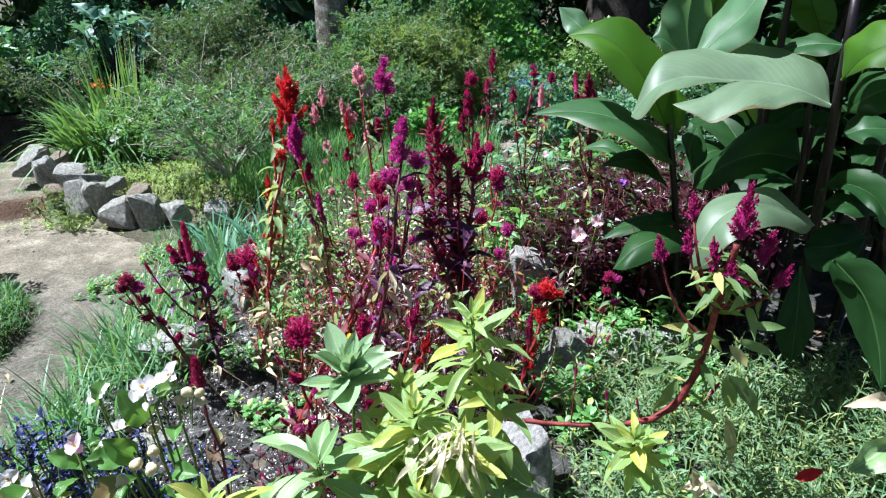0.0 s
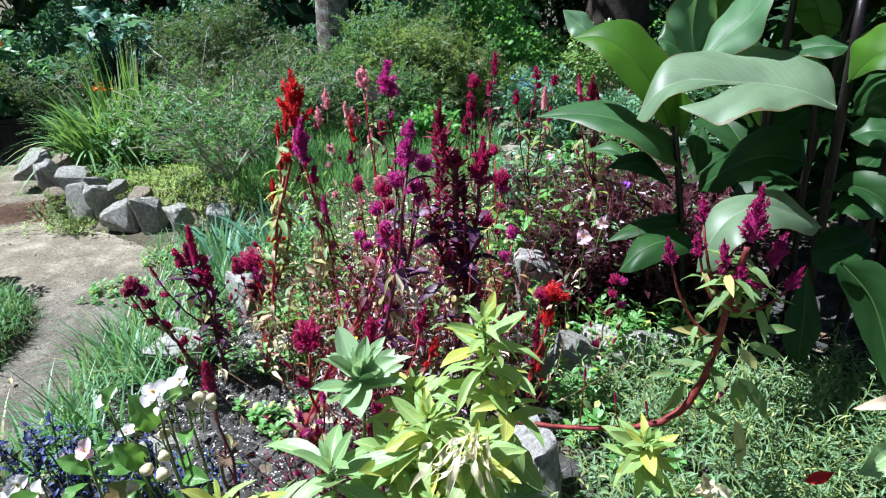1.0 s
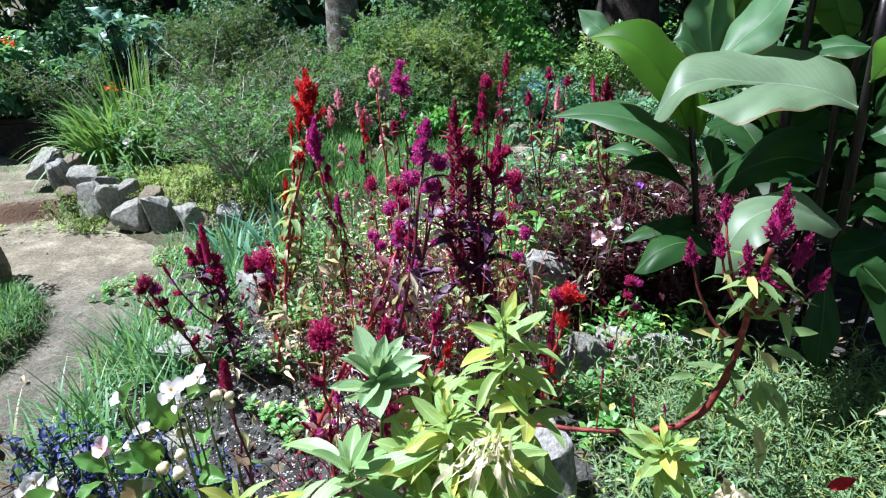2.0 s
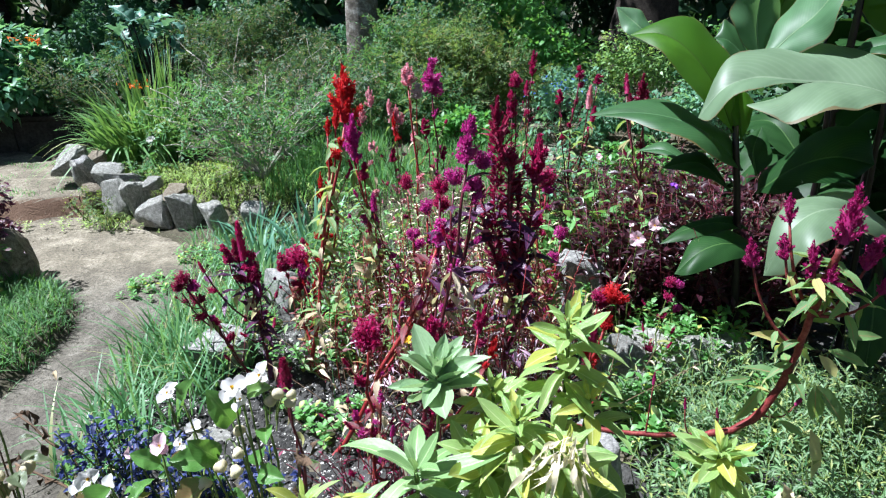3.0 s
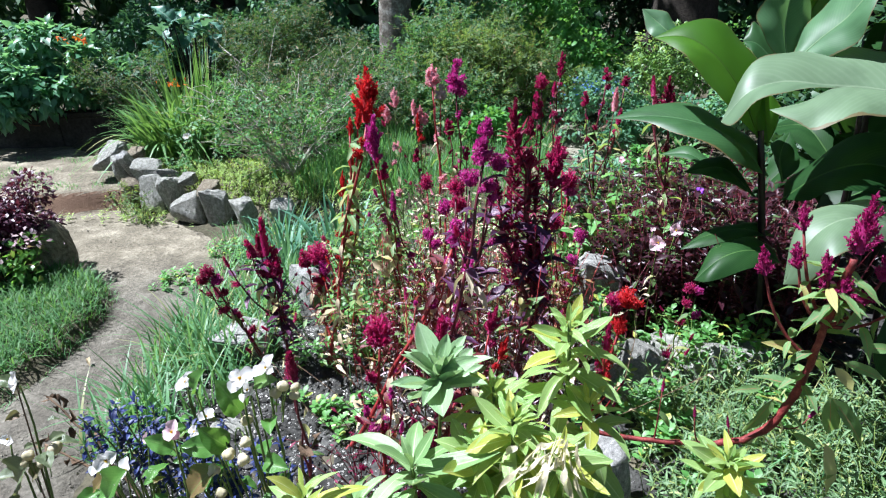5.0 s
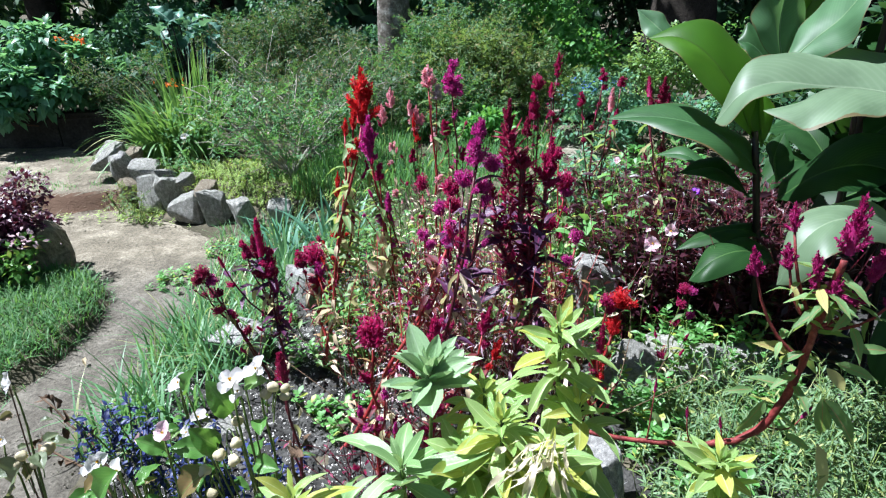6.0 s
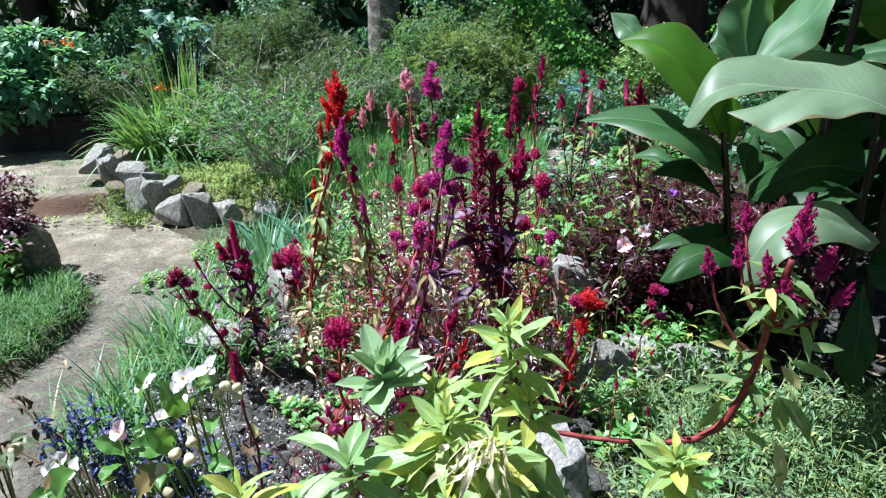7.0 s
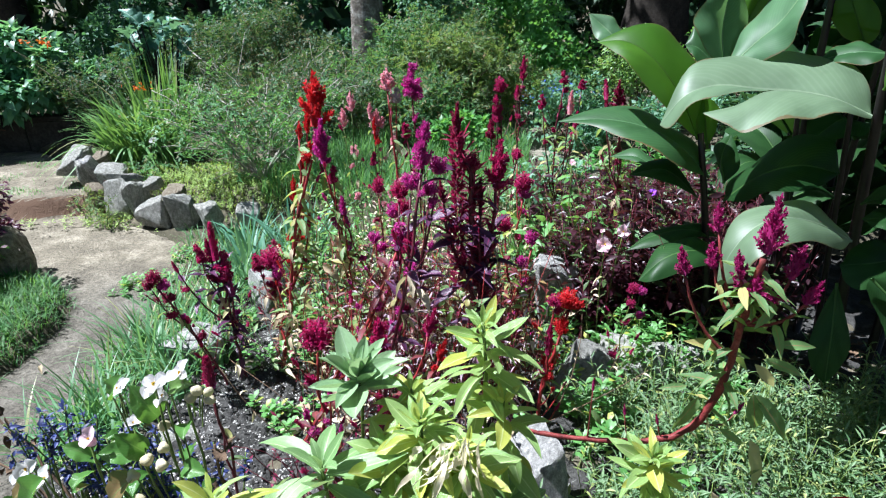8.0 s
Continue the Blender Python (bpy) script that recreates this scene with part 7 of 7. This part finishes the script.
def shrub(name, x, y, w, d, h, n, size, mat, label, seed, shape=None, clumps=26, stems=9, base=None, droop=0.2, category="shrub", twig="brown_stem"):
    """Stems that fork to clumps of leaves, with gaps and an uneven outline."""
    rng = np.random.default_rng(seed)
    z = ground_z(x, y) if base is None else base
    o = np.array((x, y, z))
    ob = root(name, tuple(o), label, category)
    c = unit(rng.normal(size=(clumps, 3)))
    c[:, 2] = np.abs(c[:, 2]) * 1.3 - 0.25
    c = c * rng.uniform(0.45, 1.0, (clumps, 1)) * (w / 2, d / 2, h * 0.62) + (0, 0, h * 0.42)
    c[:, 2] = np.maximum(c[:, 2], h * 0.10)
    r = rng.uniform(0.5, 1.1, clumps) * min(w, d, h) * (0.15 if clumps > 50 else 0.24)
    pick = rng.integers(0, clumps, n)
    out = unit(rng.normal(size=(n, 3)) + (0, 0, 0.25))
    p = o + c[pick] + out * (r[pick] * rng.uniform(0.35, 1.0, n) ** 0.6)[:, None]
    p[:, 2] = np.maximum(p[:, 2], z + 0.02)
    dr = out + rng.normal(0, 0.5, (n, 3)) - (0, 0, droop)
    g = scatter(Geo(), shape or BROAD, frames(p, dr, out * 0.5 + (0, 0, 0.8) + rng.normal(0, 0.3, (n, 3)), size * rng.uniform(0.55, 1.2, n)))
    part("foliage", g.mesh("foliage", M[mat], tuple(o)), ob)
    for i in range(min(stems, clumps)):
        g = tube(Geo(), bent(o + rng.normal(0, 0.03, 3) * (1, 1, 0), o + c[i], rng.normal(0, 0.05, 3), 6), np.linspace(0.012, 0.004, 6) * max(0.5, h), 5)
        part("branch", g.mesh("branch", M[twig], tuple(o)), ob)
    return ob


def spray_shape(seed):
    """A feathery twig: pairs of fine leaflets on a drooping axis."""
    rng = np.random.default_rng(seed)
    g = Geo()
    leaf = (np.array([(0, 0, 0), (0.155, 0.5, 0.02), (0, 1, 0), (-0.155, 0.5, 0.02)], float), np.array([(0, 1, 2, 3)]), np.full((4, 2), 0.5))
    P, D = [], []
    for i in range(7):
        t = (i + 0.5) / 7
        for s in (-1, 1):
            P.append((0.05 * math.sin(3 * t), t, -0.25 * t * t))
            D.append((s * (0.9 - 0.3 * t), 0.8 + rng.normal(0, 0.2), -0.2 + rng.normal(0, 0.25)))
    n = len(P)
    scatter(g, leaf, frames(np.array(P), np.array(D), np.tile((0, 0, 1.0), (n, 1)) + rng.normal(0, 0.3, (n, 3)), 0.38 * (1 - 0.55 * np.array(P)[:, 1]) * rng.uniform(0.7, 1.2, n)))
    return np.concatenate(g.v), np.concatenate(g.f), np.concatenate(g.uv)


SPRAY = spray_shape(3)


def wispy(x, y, h, spread, label, seed, n=12, sprays=420, mat="feather_olive"):
    """An open shrub of bare grey arching branches with thin leaf sprays."""
    rng = np.random.default_rng(seed)
    o = np.array((x, y, ground_z(x, y)))
    ob = root("wispy_shrub", tuple(o), label, "shrub", "wispy shrubs")
    P, D = [], []
    twigs = Geo()
    for _ in range(n):
        a = rng.uniform(0, 6.283)
        top = o + np.array((math.cos(a) * spread, math.sin(a) * spread, h)) * rng.uniform(0.5, 1.05, 3)
        line = bent(o, top, (0, 0, 0.12 * h), 9, 0.012, rng)
        part("branch", tube(Geo(), line, np.linspace(0.009, 0.0025, 9), 5).mesh("branch", M["grey_twig"], tuple(o)), ob)
        for _ in range(4):
            k = int(rng.integers(2, 8))
            e = line[k] + (unit(line[-1] - line[0]) * 0.6 + rng.normal(0, 0.55, 3)) * rng.uniform(0.15, 0.34) * h
            tube(twigs, bent(line[k], e, rng.normal(0, 0.03, 3), 5, 0.008, rng), np.linspace(0.0040, 0.0015, 5), 4)
        for _ in range(sprays // n):
            k = rng.uniform(2.0, 8.0)
            p = line[int(k)] + (line[min(8, int(k) + 1)] - line[int(k)]) * (k % 1)
            P.append(p + rng.normal(0, 0.07, 3))
            D.append(unit(line[-1] - line[0]) * 0.5 + rng.normal(0, 0.7, 3))
    n = len(P)
    g = scatter(Geo(), SPRAY, frames(np.array(P), np.array(D), np.tile((0, 0, 1.0), (n, 1)) + rng.normal(0, 0.4, (n, 3)), rng.uniform(0.07, 0.17, n)))
    part("foliage", g.mesh("foliage", M[mat], tuple(o)), ob)
    part("twig_tangle", twigs.mesh("twig_tangle", M["grey_twig"], tuple(o)), ob)["kind"] = "stuff"
    return ob


wispy(-1.72, 4.0, 0.72, 0.75, "wispy shrub with bare pale twigs", 91, 20, 700, "wispy_leaf")
wispy(-1.75, 4.65, 0.68, 0.85, "wispy shrub with bare pale twigs", 92, 18, 700, "feather_olive")
wispy(-2.2, 5.25, 0.80, 0.7, "wispy olive-green shrub behind the strap leaves", 93, 14, 900)
wispy(-1.55, 5.3, 0.58, 0.6, "wispy olive-green shrub before the tree", 94, 14, 800)
wispy(-3.75, 5.15, 0.95, 0.5, "wispy brownish shrub over the strap leaves", 95, 9, 700)
shrub("feathery_shrub", -0.72, 5.9, 1.6, 1.0, 1.0, 1500, 0.165, "feather", "feathery olive-green shrub before the wood", 101, SPRAY, 90)
shrub("feathery_shrub", -0.42, 6.4, 1.3, 1.1, 1.12, 1500, 0.165, "feather", "feathery yellowish-green shrub before the wood", 102, SPRAY, 90)
shrub("feathery_shrub", -2.4, 6.3, 1.8, 1.0, 1.1, 1500, 0.165, "feather_olive", "feathery olive-green shrub beside the tree trunk", 103, SPRAY, 90)
shrub("feathery_shrub", -3.3, 6.6, 1.7, 1.0, 1.0, 1500, 0.165, "feather_olive", "feathery dark olive shrub", 104, SPRAY, 90)
shrub("feathery_shrub", -0.30, 5.55, 1.7, 0.8, 0.92, 1700, 0.15, "feather_gold", "feathery golden-olive shrub before the wood", 120, SPRAY, 90)
shrub("feathery_shrub", -0.62, 5.2, 1.1, 0.8, 0.55, 1300, 0.15, "feather", "low feathery shrub in front of the others", 105, SPRAY, 90)
shrub("shrub", 0.10, 7.3, 1.4, 1.0, 1.45, 5200, 0.07, "bush_bright", "bright green leafy shrub", 106)
shrub("shrub", 0.46, 6.3, 1.2, 0.8, 1.12, 4200, 0.07, "bush_bright", "bright green leafy shrub by the dark gap", 107)
shrub("shrub", -1.0, 7.5, 2.0, 1.0, 1.5, 5000, 0.08, "bush", "green leafy shrub at the wood's edge", 108)
shrub("shrub", -2.8, 7.4, 2.2, 1.0, 1.35, 5000, 0.08, "bush", "green leafy shrub at the wood's edge", 109)
shrub("shrub", -4.6, 7.2, 2.2, 1.2, 1.4, 5000, 0.09, "bush", "dark green shrub at the wood's edge", 110)
shrub("yellow_shrub", 1.30, 5.9, 1.1, 0.9, 0.86, 3600, 0.05, "bush_yellow", "low yellow-green leafy shrub", 111)
shrub("yellow_shrub", 2.2, 6.2, 1.2, 1.0, 0.85, 3600, 0.05, "bush_bright", "low green leafy shrub", 112)
b1 = shrub("blue_flowered_plant", 0.62, 5.1, 1.0, 0.8, 0.62, 2600, 0.05, "haze_leaf", "bushy grey-green plant with small pale blue flowers", 113, category="plant")
shrub("low_shrub", 1.05, 4.6, 0.9, 0.7, 0.42, 2000, 0.05, "bush", "low green plants beside the far path", 114)
shrub("low_shrub", -0.25, 4.75, 0.6, 0.5, 0.36, 1100, 0.06, "bush_bright", "low leafy green plant in the grass", 115)
shrub("low_shrub", 0.45, 3.55, 0.6, 0.5, 0.34, 1300, 0.05, "haze_leaf", "grey-green low plants before the far path", 119)
shrub("low_shrub", 0.95, 3.45, 0.9, 0.6, 0.5, 1800, 0.05, "bush_bright", "green plants behind the maroon thicket", 116)
shrub("low_shrub", 1.55, 4.9, 1.1, 0.6, 0.46, 2200, 0.06, "haze_leaf", "grey-green leafy plants behind the thicket", 134)
shrub("low_shrub", 2.25, 5.7, 1.2, 0.8, 0.62, 2400, 0.07, "bush", "green leafy plants under the trees", 135)
# Dark shrub added to cover sunlit far ground with a shade tone.
shrub("shrub", 1.75, 12.5, 1.7, 0.8, 1.7, 2400, 0.13, "wood_leaf", "dark shrub added over bright ground in the wood", 136)
# Dark foliage added to fill bright gaps behind the canna with shade tone.
shrub("low_shrub", 1.75, 3.15, 1.3, 0.7, 1.15, 4200, 0.08, "wood_leaf", "dark plants added to fill the shade behind the canna", 117)
shrub("low_shrub", 2.5, 2.9, 1.3, 0.9, 1.3, 4200, 0.08, "wood_leaf", "dark leafy plants added to fill the shade beside the canna", 118)
flower_spray(b1, (0.58, 4.85, 0.74), 0.03, "pale_blue_petal", 70, 7, 0.16)
# planting above the dark planter wall
lb = shrub("leafy_shrub", -4.60, 5.15, 1.5, 1.1, 0.78, 6400, 0.11, "bush_planter", "broad-leaved green shrub with orange flowers above the wall", 121, base=0.34, clumps=34, droop=0.5)
flower_spray(lb, (-3.72, 4.62, 1.17), 0.042, "orange_petal", 22, 2, 0.05)
flower_spray(lb, (-3.90, 4.62, 1.19), 0.036, "orange_petal", 8, 5, 0.025)
shrub("leafy_shrub", -5.9, 5.1, 1.6, 1.1, 1.05, 4200, 0.12, "bush_bright", "broad-leaved green shrub above the wall", 122, base=0.36, clumps=34, droop=0.5)
shrub("leafy_shrub", -3.85, 5.7, 1.0, 0.9, 0.60, 1800, 0.10, "bush", "dark green shrub behind the strap leaves", 123, base=0.40, clumps=30, droop=0.4)
shrub("purple_foliage_plant", -2.78, 2.48, 0.66, 0.55, 0.50, 9000, 0.034, "coleus", "dense dark purple foliage plant by the lawn", 124, category="plant", clumps=30)
pb = shrub("pink_begonia", -2.60, 2.28, 0.44, 0.34, 0.27, 420, 0.05, "begonia_leaf", "bushy begonia with small pink flowers by the lawn", 125, category="flower", clumps=16)
flower_spray(pb, (-2.44, 2.28, 0.33), 0.032, "pink_petal", 34, 3, 0.06)
flower_spray(pb, (-2.58, 2.18, 0.27), 0.032, "pink_petal", 34, 4, 0.06)


def blue_canna(x, y, top, seed):
    """A far clump of broad blue-green upright leaves."""
    rng = np.random.default_rng(seed)
    o = (x, y, ground_z(x, y))
    ob = root("blue_leaved_plant", o, "clump of broad blue-green leaves at the wood's edge", "plant")
    for i in range(38):
        a = rng.uniform(0, 6.283)
        p = np.array((x + rng.uniform(-0.28, 0.28), y + rng.normal(0, 0.12), top - rng.uniform(0.18, 0.62)))
        d = np.array((math.cos(a) * 0.6, math.sin(a) * 0.5 - 0.1, rng.uniform(0.35, 1.0)))
        part("stem", tube(Geo(), bent(o, p, (0, 0, 0), 5), 0.006, 5).mesh("stem", M["canna_stem"], o), ob)
        m = frames(p[None], d[None], np.array([[-d[0], -d[1] - 0.3, 0.4]]) + rng.normal(0, 0.3, (1, 3)), np.array([rng.uniform(0.17, 0.28)]))[0]
        part("leaf", leaf_mesh("bluecanna", "blue_leaf", segs=8, across=2, width=0.62, fold=0.25, droop=0.4, belly=0.42, wave=0.35), ob, m)
    return ob


blue_canna(-3.33, 5.62, 1.46, 5)
blue_canna(-6.2, 6.2, 1.5, 6)
FERN = "yellow-green fern at the foot of the stone wall"
shrub("fern", -2.84, 3.56, 0.34, 0.20, 0.22, 46, 0.10, "feather_gold", FERN, 131, SPRAY, 16, category="fern", twig="green_stem")
shrub("fern", -2.62, 3.42, 0.26, 0.16, 0.13, 34, 0.08, "feather_gold", FERN, 132, SPRAY, 12, category="fern", twig="green_stem")
shrub("fern", -2.55, 3.86, 0.26, 0.18, 0.26, 50, 0.09, "wispy_leaf", "small green fern among the wall's stones", 133, SPRAY, 12, category="fern", twig="green_stem")

# ---- planter wall ----
def planter_wall():
    bm = bmesh.new()
    def block(x0, x1, y0, y1, z0, z1):
        r = bmesh.ops.create_cube(bm, size=1.0)
        for v in r["verts"]:
            v.co = Vector(((x0 + x1) / 2 + v.co.x * (x1 - x0), (y0 + y1) / 2 + v.co.y * (y1 - y0), (z0 + z1) / 2 + v.co.z * (z1 - z0)))
    x = -7.0
    for w in (1.1, 1.0, 1.15, 0.9):
        block(x, x + w - 0.008, 4.82, 5.0, -0.1, 0.44)
        x += w
    block(-7.05, x + 0.03, 4.79, 5.03, 0.444, 0.49)
    bmesh.ops.bevel(bm, geom=bm.edges[:], offset=0.008, segments=1, affect="EDGES")
    me = bpy.data.meshes.new("planter_wall")
    bm.to_mesh(me)
    bm.free()
    me.materials.append(M["wall"])
    ob = thing("planter_wall", me, "low concrete planter wall, shade put into its dark colour", "wall", kind="structure")
    ob.rotation_euler = (0, 0, radians(12))
    ob.location = (0.16, 1.10, 0.0)


planter_wall()


# ---- trees of the wood ----
def tree(x, y, girth, height, mat, label, seed, crown=2400, spread=2.6, limbs=7, crown_low=3.2, leaf=0.20, lean=(0, 0)):
    rng = np.random.default_rng(seed)
    o = np.array((x, y, ground_z(x, y) - 0.05))
    ob = root("tree", tuple(o), label, "tree", "trees of the wood")
    top = o + np.array((lean[0], lean[1], height))
    n, sides = 26, 18
    v, f = [], []
    for i in range(n):
        t = i / (n - 1)
        c = o + (top - o) * t + np.array((rough(t * 4, seed, 1, 1), rough(t * 4, seed, 1, 2), 0)) * 0.08 * t
        r = girth * (1 - 0.6 * t) * (1 + 0.5 * math.exp(-t * height * 3))
        for j in range(sides):
            a = j / sides * 6.28318
            k = r * (1 + 0.07 * noise.noise(Vector((math.cos(a) * 2, math.sin(a) * 2, t * height * 1.5 + seed))) + 0.04 * math.sin(5 * a + seed))
            v.append(c + np.array((math.cos(a) * k, math.sin(a) * k, 0)))
    for i in range(n - 1):
        for j in range(sides):
            f.append((i * sides + j, i * sides + (j + 1) % sides, (i + 1) * sides + (j + 1) % sides, (i + 1) * sides + j))
    part("trunk", Geo().add(v, f).mesh("trunk", M[mat], tuple(o)), ob)
    ends = []
    for i in range(limbs):
        a = i * 2.4 + rng.random()
        t = rng.uniform(0.5, 0.95)
        p = o + (top - o) * t
        e = p + np.array((math.cos(a) * spread * rng.uniform(0.5, 0.9), math.sin(a) * spread * rng.uniform(0.5, 0.9), rng.uniform(0.3, 1.4)))
        part("limb", tube(Geo(), bent(p, e, (0, 0, 0.25), 8), np.linspace(girth * 0.3, 0.02, 8), 7).mesh("limb", M[mat], tuple(o)), ob)
        ends += [p + (e - p) * s for s in (0.45, 0.75, 1.0)]
    if crown:
        ends = np.array(ends)
        pick = rng.integers(0, len(ends), crown)
        out = unit(rng.normal(size=(crown, 3)))
        p = ends[pick] + out * rng.uniform(0.2, 1.0, (crown, 1)) * np.array((spread * 0.42, spread * 0.42, spread * 0.28))
        p[:, 2] = np.maximum(p[:, 2], o[2] + crown_low)
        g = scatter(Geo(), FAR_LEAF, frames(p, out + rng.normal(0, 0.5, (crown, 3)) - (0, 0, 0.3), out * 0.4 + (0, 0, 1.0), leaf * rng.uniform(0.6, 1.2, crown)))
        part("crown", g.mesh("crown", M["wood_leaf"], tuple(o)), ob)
    return ob


tree(-1.42, 6.5, 0.19, 6.5, "bark", "tree with pale mottled bark beyond the shrubs", 1, 500, 1.6, 5, 5.2)
tree(2.3, 9.6, 0.5, 8.0, "bark_dark", "thick dark tree trunk in the shade of the wood", 2, 2600, 3.6, 9, 2.6, 0.24)
tree(-2.6, 10.8, 0.24, 7.5, "bark_dark", "dark tree in the wood", 3, 2600, 3.4, 9, 2.2, 0.24)
tree(-5.4, 10.4, 0.26, 7.5, "bark_dark", "dark tree in the wood", 4, 2600, 3.4, 9, 2.2, 0.24)
tree(-8.6, 10.0, 0.26, 7.5, "bark_dark", "dark tree in the wood", 5, 2600, 3.4, 9, 2.2, 0.24)
tree(-0.2, 11.2, 0.26, 8.0, "bark_dark", "dark tree in the wood", 6, 2600, 3.6, 9, 2.2, 0.24)
tree(5.2, 9.8, 0.28, 8.0, "bark_dark", "dark tree in the wood", 7, 2600, 3.6, 9, 2.2, 0.24)
tree(3.4, 12.0, 0.26, 8.5, "bark_dark", "dark tree deep in the wood", 8, 2600, 3.8, 9, 2.0, 0.26)
tree(-3.9, 13.0, 0.26, 8.5, "bark_dark", "dark tree deep in the wood", 9, 2600, 3.8, 9, 2.0, 0.26)
tree(7.6, 11.4, 0.28, 8.5, "bark_dark", "dark tree deep in the wood", 10, 2600, 3.8, 9, 2.0, 0.26)
# Added out of view to throw dappled shade on the far shrubs.
tree(-8.4, 8.4, 0.24, 7.5, "bark_dark", "unseen tree added to shade the far shrubs", 13, 1500, 3.0, 9, 4.2, 0.24)
tree(-3.25, 8.2, 0.05, 5.0, "bark", "slender sapling at the wood's edge", 11, 0, 1.0, 3)
tree(-3.05, 8.4, 0.04, 5.0, "bark", "slender sapling at the wood's edge", 12, 0, 1.0, 3)


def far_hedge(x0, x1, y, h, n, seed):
    """The wood's depth, shade put into its leaf colour: dense leaves, too many to count."""
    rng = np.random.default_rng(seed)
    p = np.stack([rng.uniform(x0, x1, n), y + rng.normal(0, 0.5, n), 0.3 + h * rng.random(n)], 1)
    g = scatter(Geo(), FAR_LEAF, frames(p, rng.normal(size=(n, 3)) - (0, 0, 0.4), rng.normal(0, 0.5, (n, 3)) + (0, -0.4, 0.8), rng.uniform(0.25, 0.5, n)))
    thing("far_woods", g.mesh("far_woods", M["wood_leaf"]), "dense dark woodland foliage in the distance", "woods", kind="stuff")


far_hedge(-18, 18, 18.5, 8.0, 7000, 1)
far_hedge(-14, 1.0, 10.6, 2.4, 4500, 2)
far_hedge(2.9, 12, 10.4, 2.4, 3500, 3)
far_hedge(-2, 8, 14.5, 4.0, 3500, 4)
